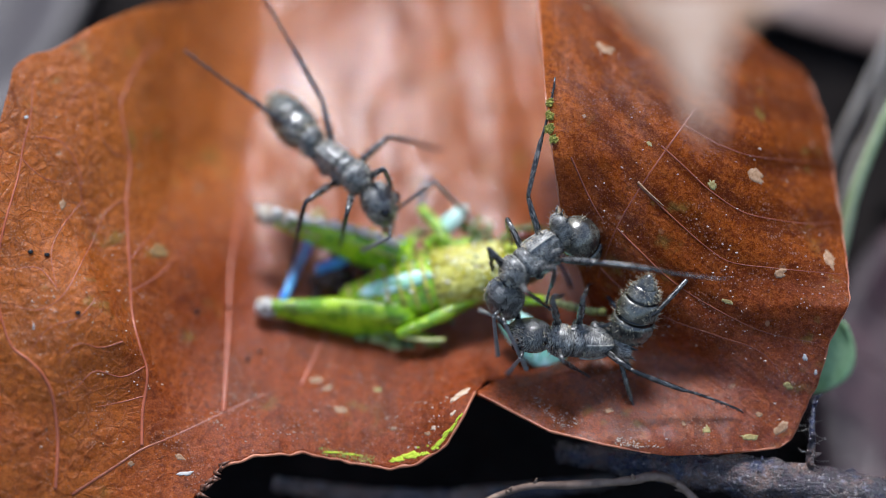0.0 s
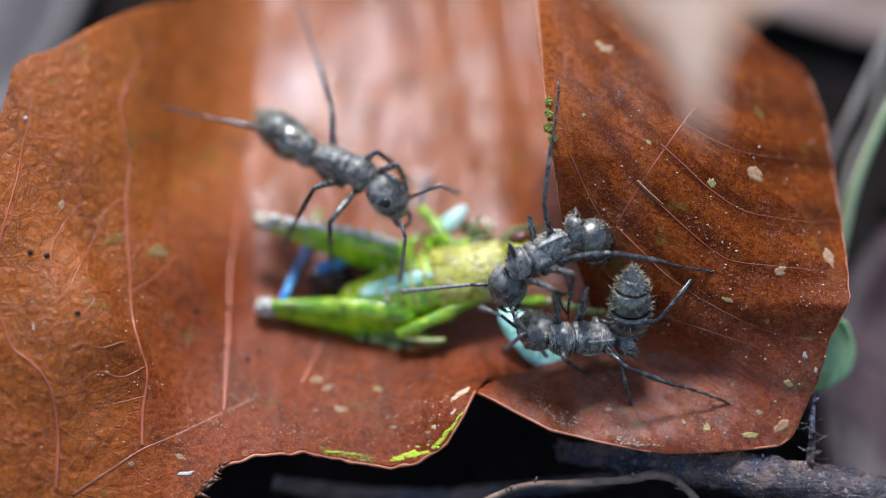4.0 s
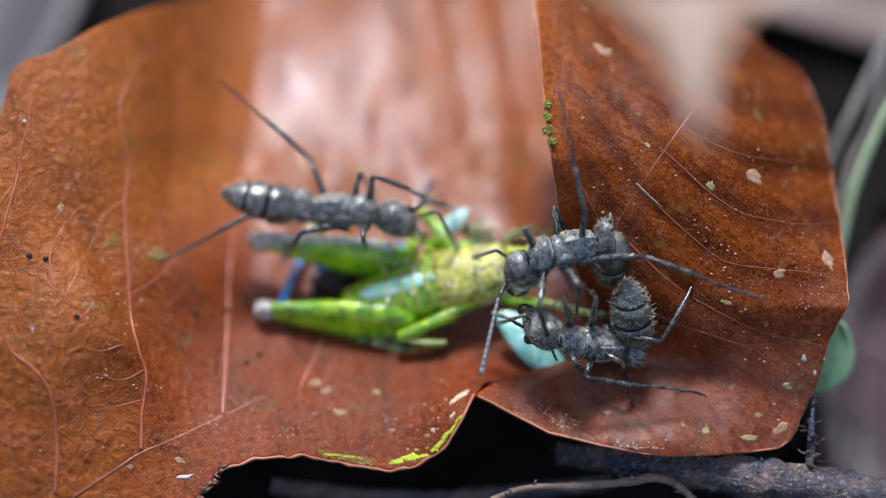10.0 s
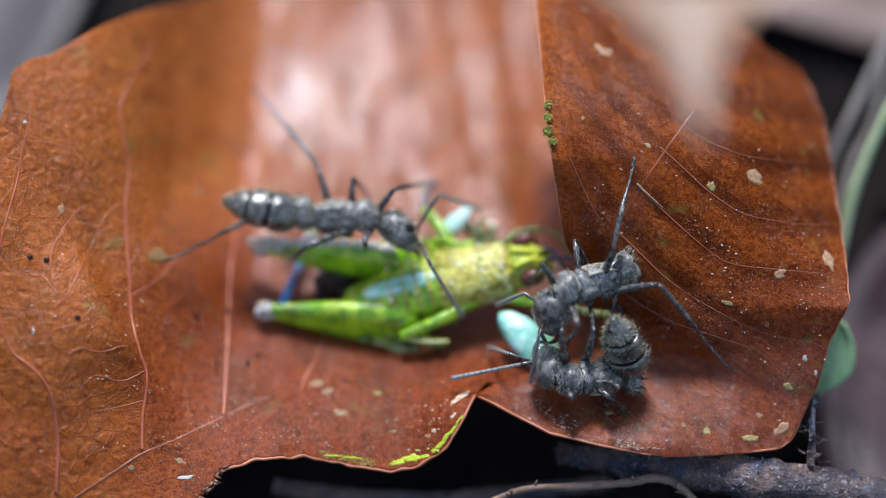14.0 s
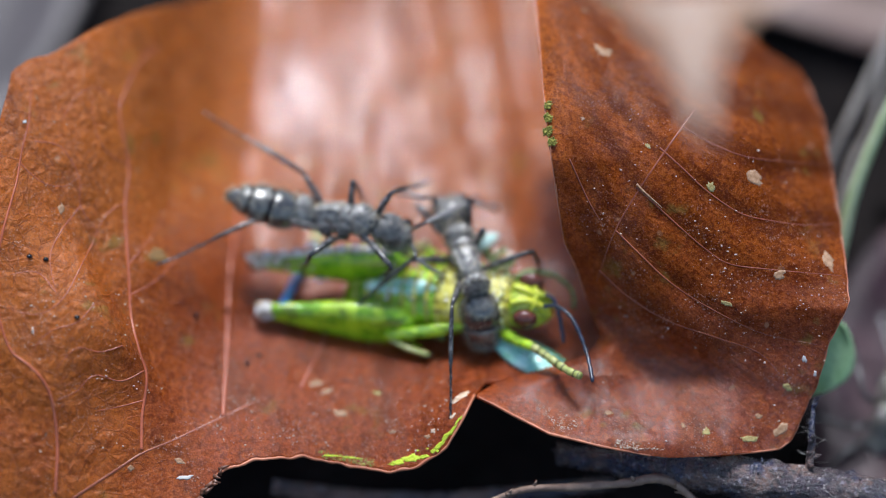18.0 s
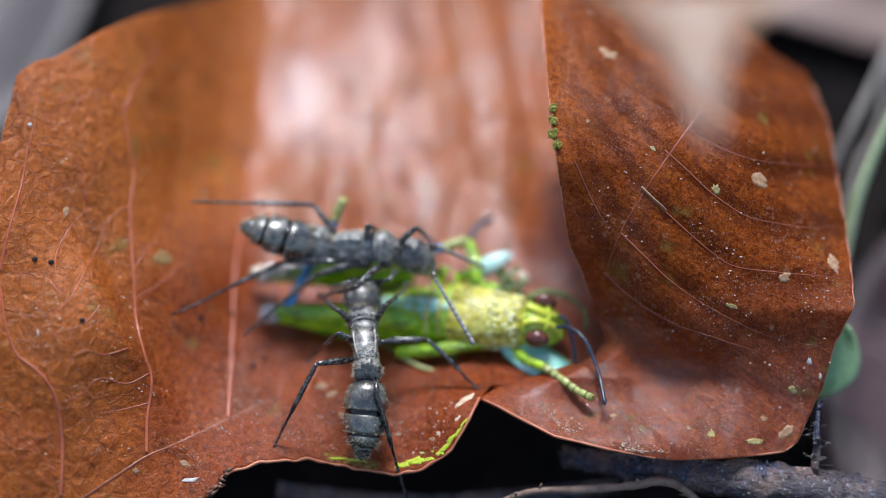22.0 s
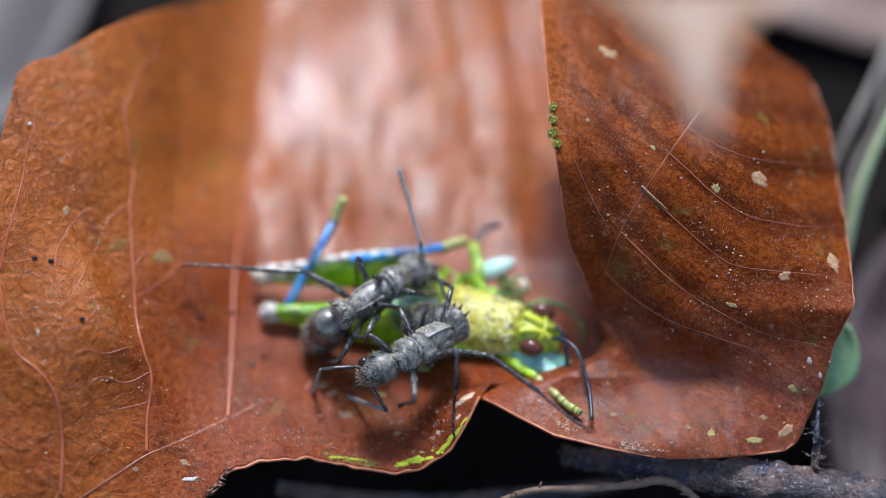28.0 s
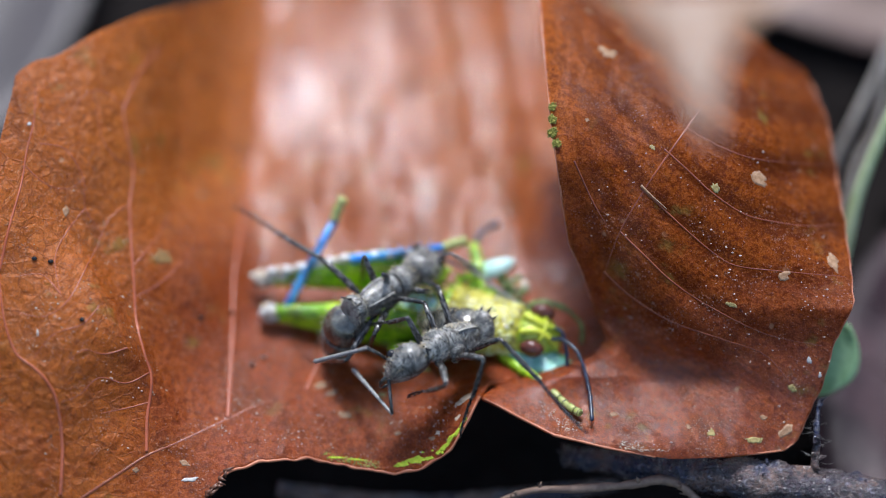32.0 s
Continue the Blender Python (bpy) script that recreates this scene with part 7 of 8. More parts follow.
    stance(ant_b, 14, (5.71, -2.31, 1.21), (8.57, -1.51, 0.19), (5.46, -4.34, -0.35), (9.74, -0.92, -4.23),
           (((6.59, -3.67, 3.33), (6.19, -5.22, -0.78)), ((4.8, -0.58, 2.52), (4.64, -1.76, -1.74)), ((9.15, -0.17, 0.56), (7.83, -8.3, 0.91)), ((6.6, 0.98, 0.15), (7.2, -0.6, -0.54)), ((10.45, -1.87, 2.27), (14.71, -6.33, 0.54)), ((8.55, 0.06, 2.53), (9.92, 5.71, -0.13))),
           (((4.64, -4.53, 2.63), (4.46, -6.65, -0.78)), ((3.7, -2.01, 0.93), (2.77, -2.94, -2.87))), 42)
    stance(ant_b, 16.5, (6.16, -2.97, 1.28), (7.59, -1.11, -0.08), (5.78, -4.58, -0.69), (8.75, 0.03, -4.76),
           (((6.07, -5.04, 2.83), (5.08, -6.33, -1.27)), ((4.11, -1.94, 2.51), (3.94, -3.16, -1.73)), ((9.03, -4.55, 0.47), (10.61, -5.78, -1.73)), ((5.52, -1.1, 2.45), (4.54, -1.72, -2.34)), ((9.77, -2.23, 2.2), (11.74, -3.44, -1.25)), ((5.49, 2.05, -0.36), (4.96, 0.03, -6.57))),
           (((4.68, -4.77, 2.34), (4.51, -5.77, -1.54)), ((4.12, -3.93, 2.24), (3.35, -4.61, -1.65))))
    stance(ant_b, 16.7, (2.74, -2.81, 1.05), (5.6, -2.67, -0.05), (0.89, -2.98, -0.86), (8.98, -4.06, -3.41),
           (((2.14, -5.03, 2.55), (1.91, -6.9, -1.45)), ((1.86, -1.64, 2.67), (0.46, -2.56, -1.41)), ((4.16, -5.94, 0.86), (4.23, -7.77, -1.39)), ((3.01, -0.52, 1.42), (3.4, -2, -3.24)), ((6.14, -5.93, 1.23), (7.13, -8.36, -1.66)), ((5.44, 0.33, 0.89), (6.95, -3.48, -4.02))),
           (((2.03, -5.54, 0.12), (1.79, -6.57, -3.71)), ((1.45, -4.66, 0.85), (0.61, -5.37, -2.99))))
    stance(ant_b, 17, (-1.62, -2.55, -1.16), (0.9, -2.83, -2.44), (-3.28, -3.01, -3.14), (5.97, -4.36, -2.75),
           (((-2.39, -3.64, 1), (-1.62, -6.21, -2.51)), ((-2.68, -1.65, 0.57), (-3.93, -2.58, -3.56)), ((0.04, -4.51, 0.29), (0.91, -7.31, -1.25)), ((0.81, -0.8, -0.82), (1.52, -2.16, -5.48)), ((1.91, -5.1, -0.29), (3.35, -8.28, -0.55)), ((4.7, -0.65, -2.61), (6.88, -5.74, -2.2))),
           (((-3.55, -3.66, 0.21), (-4.23, -4.64, -3.63)), ((-3.84, -2.23, -0.1), (-5.35, -3.02, -3.73))))
    stance(ant_b, 17.5, (-1.78, -1.37, -1.49), (1.1, -3.04, -0.21), (-3.56, -0.13, -2.97), (4.61, -6.92, 0.34),
           (((-3.31, -2.56, 0.36), (-3.94, -1.9, -3.95)), ((-1.11, 0.59, -0.17), (-0.55, -1.16, -4.19)), ((-0.53, -3.74, 1.37), (-2.74, -5.1, -2.83)), ((1.91, -0.71, -0.23), (1.82, -1.77, -5.03)), ((0.88, -2.95, 2.38), (0.32, -9.12, 0.76)), ((4.23, -1.35, -0.92), (5.15, -1.19, -7.18))),
           (((-5.58, -2.68, -2.04), (-8.02, -1.46, -4.81)), ((-3.89, 2.58, -2.31), (-6.63, 1.8, -5.11))))
    stance(ant_b, 18, (0.61, 1.25, -5), (1.57, -1.69, -3), (0.17, 2.77, -7.01), (2.3, -5.68, -4.82),
           (((-1.9, 2.82, -4.83), (-0.44, 1.83, -9.14)), ((1.34, 2.64, -3.31), (2.58, 2.11, -7.53)), ((-1.59, -0.58, -2.96), (-5.29, -3.53, -4.22)), ((2.06, 1.02, -2.2), (1.97, 0, -7.01)), ((0.45, -2.89, -1.03), (0.3, -8.97, -0.27)), ((4.61, -0.14, -2.9), (5.53, -1.8, -7.29))),
           (((-1.16, 2.65, -3.87), (-2.54, 3.08, -7.62)), ((1.64, 2.36, -3.96), (2.95, 2.18, -7.77))))
    stance(ant_b, 18.5, (3.25, 0.41, -4.08), (3.95, -1.77, -1.42), (3.01, 2.07, -6.16), (3.67, -5.87, -2.71),
           (((1.63, 1.14, -2.12), (0.47, 0.28, -6.31)), ((3.98, 2.31, -3.02), (5.29, 2.08, -7.23)), ((1.32, -1.18, -1.14), (-0.13, -5.3, -3.38)), ((4.8, 0.84, -1.22), (5.55, 0.27, -6.07)), ((1.88, -2.31, 0.47), (0.73, -7.53, -1.01)), ((5.03, -0.03, 0.38), (8.53, -0.03, -0.66))),
           (((1.93, 2.32, -2.94), (0.48, 2.38, -6.7)), ((3.4, 3.2, -3.11), (4.38, 3.58, -7))))
    stance(ant_b, 19, (1.34, -0.08, -4), (3.58, -2.11, -1.5), (0.17, 0.58, -6.04), (6.65, -5.95, -0.82),
           (((-0.13, -1.18, -1.65), (-0.43, -2.7, -5.77)), ((1.62, 1.43, -2.16), (2.27, 2.07, -6.48)), ((0.45, -2.33, -1.13), (-0.14, -5.91, -3.98)), ((3.5, 0.79, -1.43), (4.05, -0.33, -6.19)), ((1.96, -1.45, 0.67), (0.58, -7.64, -0.25)), ((5, 0.35, -0.61), (11.59, -0.04, -0.12))),
           (((-0.71, 0.27, -2.75), (-1.93, -0.32, -6.53)), ((0.46, 1.44, -2.89), (1.37, 2.37, -6.69))))
    stance(ant_b, 19.3, (-2.06, -0.83, -4), (0, -2.85, -1.5), (-3.28, 0.06, -6), (2.89, -6.34, -1.74),
           (((-4.39, -2.28, -3.07), (-5.68, -3.82, -6.13)), ((-1.86, 0.7, -2.19), (-1.31, 1.31, -6.53)), ((-3.19, -3.42, -1.44), (-3.26, -5.85, -4.39)), ((0, -0.24, -1.17), (1.19, -1.44, -5.8)), ((-1.43, -3.95, 0.6), (-1.47, -10.07, -1.26)), ((1.72, -2.82, 0.11), (5.51, -7.52, -1.97))),
           (((-4.21, -0.47, -2.76), (-5.51, -1.07, -6.51)), ((-3.04, 0.7, -2.82), (-2.21, 1.62, -6.64))))
    stance(ant_b, 19.5, (-4.66, -1.65, -4.01), (-3.08, -3.67, -1.49), (-5.33, -0.04, -5.96), (0.17, -6.47, -2.6),
           (((-5.91, -3.07, -1.46), (-6.97, -3.01, -5.75)), ((-2.72, -1.06, -1.75), (-3.09, -0.19, -6.07)), ((-6.55, -4.71, -2.85), (-5.13, -6.08, -4.05)), ((-1.56, -2.79, -1.21), (0.18, -3.48, -5.76)), ((-5.15, -5.64, -0.2), (-2.15, -11.28, -0.6)), ((-0.11, -4.49, -1.67), (4.65, -8.89, -1.28))),
           (((-5.65, -0.18, -2.6), (-6.4, -0.78, -6.5)), ((-4.2, -0.18, -2.77), (-3.41, -0.79, -6.67))))
    stance(ant_b, 20, (-5.55, -2.54, -4.05), (-3.55, -3.91, -1.45), (-5.2, -1.24, -6.31), (0.02, -5.9, -2.91),
           (((-5.61, -3.94, -1.13), (-6.66, -4.64, -5.33)), ((-4.17, -1.64, -1.58), (-3.1, -2.28, -5.83)), ((-6.78, -4.52, -1.39), (-5.73, -5.8, -4.32)), ((-1.57, -2.82, -2.32), (0.18, -3.85, -6.14)), ((-5.6, -6.52, -0.65), (-2.17, -11.36, -1.64)), ((-1.41, -4.5, -0.17), (3.77, -8.14, -0.9))),
           (((-5.97, -1.65, -3.07), (-6.72, -2.29, -6.98)), ((-4.21, -1.65, -3.05), (-3.12, -1.7, -6.91))))
    stance(ant_b, 20.5, (-5.54, -2.98, -4.09), (-3.55, -4.03, -1.41), (-4.59, -1.38, -5.96), (-0.06, -5.82, -3.07),
           (((-5.61, -4.21, -1.1), (-6.66, -4.64, -5.33)), ((-4.17, -1.91, -1.66), (-3.1, -2.28, -5.93)), ((-6.77, -4.23, -1.27), (-7.48, -6.07, -3.9)), ((-2.6, -1.01, -3.2), (-0.11, -2.31, -7.2)), ((-5.85, -7.16, -1.95), (-2.21, -11.59, -4.72)), ((-1.69, -4.49, 0.19), (3.88, -8.21, 0.54))),
           (((-5.96, -1.92, -2.93), (-6.71, -2.57, -6.83)), ((-4.2, -1.92, -2.6), (-3.11, -1.98, -6.49))))
    stance(ant_b, 21, (-5.89, -4.89, -2.68), (-3.89, -5.85, -0.52), (-6.94, -6.39, -4.69), (-0.08, -6.78, -2.33),
           (((-6.44, -5.62, 0.06), (-7.02, -6.92, -3.22)), ((-4.73, -3.63, -0.51), (-3.38, -3.15, -4.69)), ((-6.28, -5.61, 0.54), (-6.58, -7.2, -3.02)), ((-3.56, -4.19, 0.21), (-6.6, -4.15, -3.66)), ((-5.99, -8.32, 0.69), (-2.32, -11.21, -1.66)), ((-2.12, -5.81, 1.38), (3.72, -8.34, 0.69))),
           (((-7.08, -6.25, -1.3), (-6.97, -7.31, -5.19)), ((-6.52, -5.11, -1.75), (-6.98, -4.65, -5.7))))
    stance(ant_b, 21.5, (-5.34, -4.22, -2.65), (-4.01, -6.07, -0.35), (-6.05, -3.42, -5.2), (-1.58, -9.45, -1.79),
           (((-6.24, -5.41, 0.02), (-7.01, -6.89, -3.26)), ((-4.52, -3.41, -0.24), (-3.36, -3.11, -4.49)), ((-6.07, -5.38, 0.69), (-6.56, -7.17, -3.06)), ((-3.36, -3.98, 0.27), (-6.57, -4.11, -3.45)), ((-6.22, -7.25, 1.48), (-5.65, -11.18, -1.76)), ((-1.54, -5.86, 1.04), (2.46, -8.35, 0.03))),
           (((-7.01, -6.15, -4.27), (-6.88, -7.21, -8.03)), ((-6.36, -4.93, -2.9), (-6.82, -4.46, -6.85))))
    stance(ant_b, 22, (-4.46, -3.11, -2.39), (-4.15, -5.69, -0.41), (-4.39, -1.48, -4.62), (-4.42, -10.51, 0.24),
           (((-5.55, -3.01, 0.06), (-6.88, -2.2, -4.07)), ((-3.2, -2.73, -0.06), (-2.02, -1.86, -4.22)), ((-5.53, -4.14, 0.74), (-7.45, -5.72, -3.52)), ((-0.83, -4.51, -1.84), (1.4, -6.9, -1.75)), ((-6.65, -5.68, 1.3), (-9.36, -10.75, -0.85)), ((-3.58, -7.25, 1.44), (-2.1, -12.88, -1.22))),
           (((-5.02, -1.59, -1.29), (-6.04, -1.92, -5.18)), ((-3, -1.45, -1.5), (-2.78, -1.05, -5.5))))
    stance(ant_b, 22.5, (-5.23, -2.51, -1.25), (-3.44, -4.97, 0.25), (-6.46, -0.49, -2.61), (-0.74, -9.34, 0.88),
           (((-6.66, -2.7, 0.91), (-7.44, -3.66, -3.33)), ((-3.82, -0.95, 0.2), (-2.98, 0.38, -3.93)), ((-5.51, -5.54, 1.32), (-6.42, -6.36, -3.43)), ((-0.1, -4.43, -1), (1.06, -6.53, -2.62)), ((-5.47, -5.64, 2.41), (-9.25, -10.55, 0.8)), ((0.04, -4.65, -0.53), (3.98, -6.59, -2.63))),
           (((-8.3, -2.15, -0.48), (-9.25, -3.38, -4.18)), ((-6.68, 0.15, 0.32), (-5.67, 0.45, -3.55))))
    stance(ant_b, 23, (-5.8, -2.87, 0.03), (-2.7, -4.46, -0.43), (-8.05, -2.01, -1.01), (1.76, -6.38, -1.24),
           (((-6.62, -3.96, 2), (-7.4, -4.51, -2.32)), ((-5.06, 0.15, -0.54), (-5.5, 2.94, -3.61)), ((-3.94, -5.1, 1.82), (-5.89, -6.79, -2.36)), ((-2.18, -1.01, -0.78), (-2.79, -2.98, -5.37)), ((-2.54, -6.69, 1.35), (1.57, -12.45, 1.89)), ((0.17, -3.91, -0.82), (0.92, -4.96, -4.92))),
           (((-9.18, -2.68, 1.83), (-12.56, -5.07, 2.19)), ((-8.27, -3.4, 1.35), (-8.32, -5.43, -2.1))), -12)
    stance(ant_b, 23.5, (-4.93, -2.87, 0.26), (-1.49, -2.99, -0.26), (-7.19, -3.2, -1.04), (1.71, -2.81, -3.73),
           (((-4.35, -4.09, 2.47), (-5.63, -4.84, -1.69)), ((-4.21, -1.14, 1.91), (-5, 0.15, -2.26)), ((-2.94, -4.56, 2.09), (-3.68, -6.5, -2.36)), ((-2.41, 0.14, -0.57), (-2.64, -1.34, -5.32)), ((-0.26, -4.84, 1.56), (5.25, -9.09, 2.02)), ((0.27, 0.65, -0.67), (-0.71, -1.66, -6.92))),
           (((-8.36, -4.68, 1.35), (-12.45, -8.19, 1.89)), ((-5.73, -5.75, -0.38), (-8.49, -4.98, -3.52))), -8)
    stance(ant_b, 24, (-1.68, -4.96, 0.85), (0.18, -3.37, -0.85), (-3.94, -5.56, -0.5), (-2.46, -2.56, -3.88),
           (((-0.67, -5.48, 3.37), (-1.41, -7.07, -0.68)), ((-1.52, -3.17, 2.13), (-5.05, -1.28, 0.29)), ((1.36, -5.11, 2.16), (-1.11, -9.34, 2.19)), ((-1.77, -0.87, -0.48), (-4.51, 0.3, -3.69)), ((3.03, -5.01, 0.85), (4.83, -6.87, -2.2)), ((-0.32, 0.86, -0.99), (-4.56, 0.45, -5.61))),
           (((-1.98, -8.01, 0.46), (-5.9, -8.66, -0.95)), ((-3.92, -3.82, 2.18), (-5.61, -4.48, -1.39))), 40)
    stance(ant_b, 25, (-1.94, -4.61, 0.75), (0.19, -2.76, -0.75), (-3.91, -5.7, -0.7), (-2.45, -1.93, -3.65),
           (((-0.1, -4.94, 3.06), (-0.97, -7.09, -0.71)), ((-1.46, -2.71, 1.96), (-5.08, -1.89, -0.41)), ((0.89, -4.4, 2.43), (0.17, -9.19, 1.66)), ((-2.77, -0.74, -0.51), (-4.54, -0.94, -4.81)), ((3.19, -4.18, 0.55), (4.54, -7.16, -1.96)), ((1.01, 1.21, -0.9), (-1, -1.08, -7.1))),
           (((-3.49, -8.89, 0.33), (-7.32, -7.08, -0.81)), ((-3.85, -3.34, 1.61), (-6.81, -3.91, -1.04))), 40)
    stance(ant_b, 28, (-2.46, -5.64, 0.79), (-0.1, -4.37, -0.79), (-4.52, -6.59, -0.65), (-2.75, -3.58, -3.57),
           (((-1.66, -7.4, 2.93), (-2.55, -8.07, -1.34)), ((-3.93, -4.25, 1.62), (-5.3, -4.57, -2.56)), ((0.41, -5, 2.41), (0.31, -9.55, 0.55)), ((-2.72, -2.36, -0.52), (-6.38, -2.6, -3.51)), ((2.05, -5.31, 1.87), (7.34, -9.17, 2.36)), ((0.51, -0.78, -0.98), (-1.96, -0.93, -6.93))),
           (((-2.41, -9.27, 0.33), (-5.15, -7.6, -2.99)), ((-6.86, -6.08, -0.21), (-7.21, -7.78, -3.81))), 40)
    stance(ant_b, 29, (-1.11, -5.2, 0.96), (0.62, -4.5, -0.96), (-3.55, -5.98, 0), (-2.02, -3.73, -4.06),
           (((-0.66, -6.63, 3.42), (-2.27, -7.45, -0.61)), ((-2.08, -3.3, 1.77), (-4.17, -3.88, -2.06)), ((1.59, -5.42, 2.39), (0.46, -9.7, 0.27)), ((-1.48, -1.91, -0.4), (-4.94, -2, -3.57)), ((2.59, -4.58, 1.97), (7.23, -9.1, 2.46)), ((-1.19, -1.06, -1.08), (-5.43, 0.41, -4.95))),
           (((-3.39, -8.87, 1), (-6.19, -6.84, -1.45)), ((-4.93, -3.73, 1.38), (-7.77, -4.8, -1.24))), 40)
    stance(ant_b, 30, (-1.39, -5.07, 0.97), (0.33, -4.46, -0.97), (-4.1, -5.96, 0.72), (-2.31, -3.68, -4.05),
           (((-2.08, -6.95, 2.91), (-4.15, -7.41, -0.95)), ((-2.94, -3.21, 1.23), (-5.06, -3.4, -2.63)), ((1.17, -5.57, 2.45), (0.31, -9.73, 0.01)), ((-1.76, -1.98, -0.39), (-5.37, -1.37, -3.27)), ((1.93, -4.79, 2.22), (6.93, -9.09, 2.72)), ((-1.1, 0.09, -1.06), (-4.54, 1.29, -5.24))),
           (((-3.95, -8.71, 1.61), (-6.42, -7.19, -1.34)), ((-4.62, -3.3, 2.26), (-7.91, -3.34, -0.03))), 40)
    stance(ant_b, 31, (-0.62, -4.2, 1.01), (0.9, -4.21, -1.01), (-3.25, -4.47, 0.3), (-1.72, -3.43, -4.19),
           (((-0.67, -5.79, 3.51), (-1.55, -6.53, -0.77)), ((-1.37, -2.17, 1.88), (-3.01, -2.37, -2.22)), ((1.59, -5.41, 2.49), (0.31, -9.69, 0.47)), ((-1.1, -0.99, -0.29), (-5.06, -1.11, -2.73)), ((2.59, -4.58, 2.13), (6.99, -9.16, 1.39)), ((0, 0.1, -1.06), (-2.49, 0.41, -6.64))),
           (((-4.31, -4.72, 3.23), (-2.11, -7.09, 0.85)), ((-4.05, -2.57, 2.45), (-7.45, -4.68, 2.37))), 40)
    stance(ant_b, 32, (-0.9, -5.07, 0.93), (1.06, -4.46, -0.93), (-3.19, -6.49, 0.28), (-1.56, -3.67, -3.89),
           (((-0.1, -6.65, 3.3), (-2.12, -7.54, -0.54)), ((-2.07, -3.31, 1.79), (-4.16, -3.97, -2.05)), ((1.74, -5.42, 2.47), (0.61, -9.58, 0.11)), ((-1.38, -2.21, -0.42), (-4.79, -2.25, -3.75)), ((2.6, -4.45, 2.22), (6.96, -9.13, 2.23)), ((-0.74, -1.07, -1.06), (-2.78, -0.95, -6.97))),
           (((-2.73, -9.15, 1.22), (-4.73, -6.26, -1.33)), ((-4.33, -4.7, 2.39), (-6.73, -5.65, -0.68))), 40)
    key_ant(ant_b)
    stance(ant_c, 0, (5.35, -4.67, 0.32), (8.28, -4.86, -0.72), (3.46, -4.19, -1.51), (10.37, -1.59, 1.09),
           (((6.05, -6.05, 2.49), (7.38, -6.65, -1.67)), ((5.5, -2.96, 1.87), (6.24, -2.46, -2.45)), ((9.32, -5.87, -0.25), (9.83, -8.65, -1.24)), ((6.94, -2.97, 1.38), (7.32, -2.14, -0.65)), ((9.8, -6.51, 1.29), (15.55, -8.6, -0.59)), ((10.13, -3.55, 0.51), (13.97, 0.04, -0.9))),
           (((3.82, -5.82, 1.39), (3.34, -6.56, -2.54)), ((2.68, -3.55, 1.36), (1.87, -3.35, -2.58))), -75)
    stance(ant_c, 1, (5.08, -4.72, 0.23), (8.24, -4.64, -0.63), (4.21, -4.11, -2.12), (11.36, -1.39, 0.43),
           (((5.89, -5.97, 2.44), (7.39, -6.71, -1.64)), ((5.36, -2.88, 1.7), (6.27, -2.52, -2.59)), ((9.13, -5.77, 0.29), (9.83, -8.72, -1.24)), ((6.79, -2.88, 1.37), (7.35, -2.2, -0.66)), ((9.5, -6.29, 1.6), (15.33, -8.5, 0.13)), ((10.15, -3.67, 0.52), (14, 0.04, -0.9))),
           (((3.68, -5.76, 0.57), (3.19, -6.49, -3.36)), ((2.55, -3.48, 0.07), (1.73, -3.28, -3.86))), -75)
    stance(ant_c, 2, (5.16, -4.75, 0.2), (8.38, -4.66, -0.6), (4.06, -3.99, -2.02), (10.11, -1, 0.92),
           (((6, -5.99, 2.41), (7.39, -6.68, -1.72)), ((5.46, -2.9, 1.68), (6.26, -2.49, -2.64)), ((9.47, -5.9, -0.27), (9.74, -8.69, -1.25)), ((6.9, -2.91, 1.36), (7.33, -2.17, -0.66)), ((9.5, -6.54, 1.6), (15.14, -8.37, -0.84)), ((10.25, -3.69, 0.58), (13.99, 0.08, -0.9))),
           (((2.7, -5, 0.89), (1.3, -4.98, -2.89)), ((2.65, -3.5, 0.45), (1.83, -3.3, -3.48))), -75)
    stance(ant_c, 3, (5.32, -4.77, 0.27), (8.39, -4.68, -0.67), (4.07, -3.8, -1.82), (9.61, -1.08, 1.07),
           (((6.08, -6.01, 2.49), (7.4, -6.7, -1.68)), ((5.55, -2.92, 1.74), (6.28, -2.51, -2.61)), ((9.56, -5.92, -0.26), (9.75, -8.71, -1.24)), ((6.98, -2.93, 1.35), (7.35, -2.19, -0.66)), ((9.45, -6.56, 1.64), (14.9, -8.34, -1.24)), ((10.34, -3.72, 0.46), (14.01, 0.05, -0.9))),
           (((3.41, -4.86, 1.35), (3.36, -5.19, -2.66)), ((2.73, -3.51, 0.69), (1.92, -3.3, -3.24))), -75)
    stance(ant_c, 6, (5.71, -4.53, 0.29), (8.73, -4.56, -0.69), (4.47, -3.94, -1.91), (8.77, -1.52, 1.64),
           (((6.44, -5.83, 2.49), (7.37, -6.69, -1.75)), ((5.91, -2.74, 1.8), (6.25, -2.5, -2.61)), ((9.23, -5.86, 1.06), (9.72, -8.7, -1.28)), ((7.35, -2.75, 1.37), (7.32, -2.18, -0.66)), ((8.88, -6.24, 2.13), (14.51, -7.65, -0.56)), ((10.37, -4.15, 1.09), (13.83, -0.02, -0.91))),
           (((4.09, -4.42, 1.42), (3.46, -5.55, -2.38)), ((3.1, -3.33, 0.58), (2.3, -3.12, -3.34))), -75)
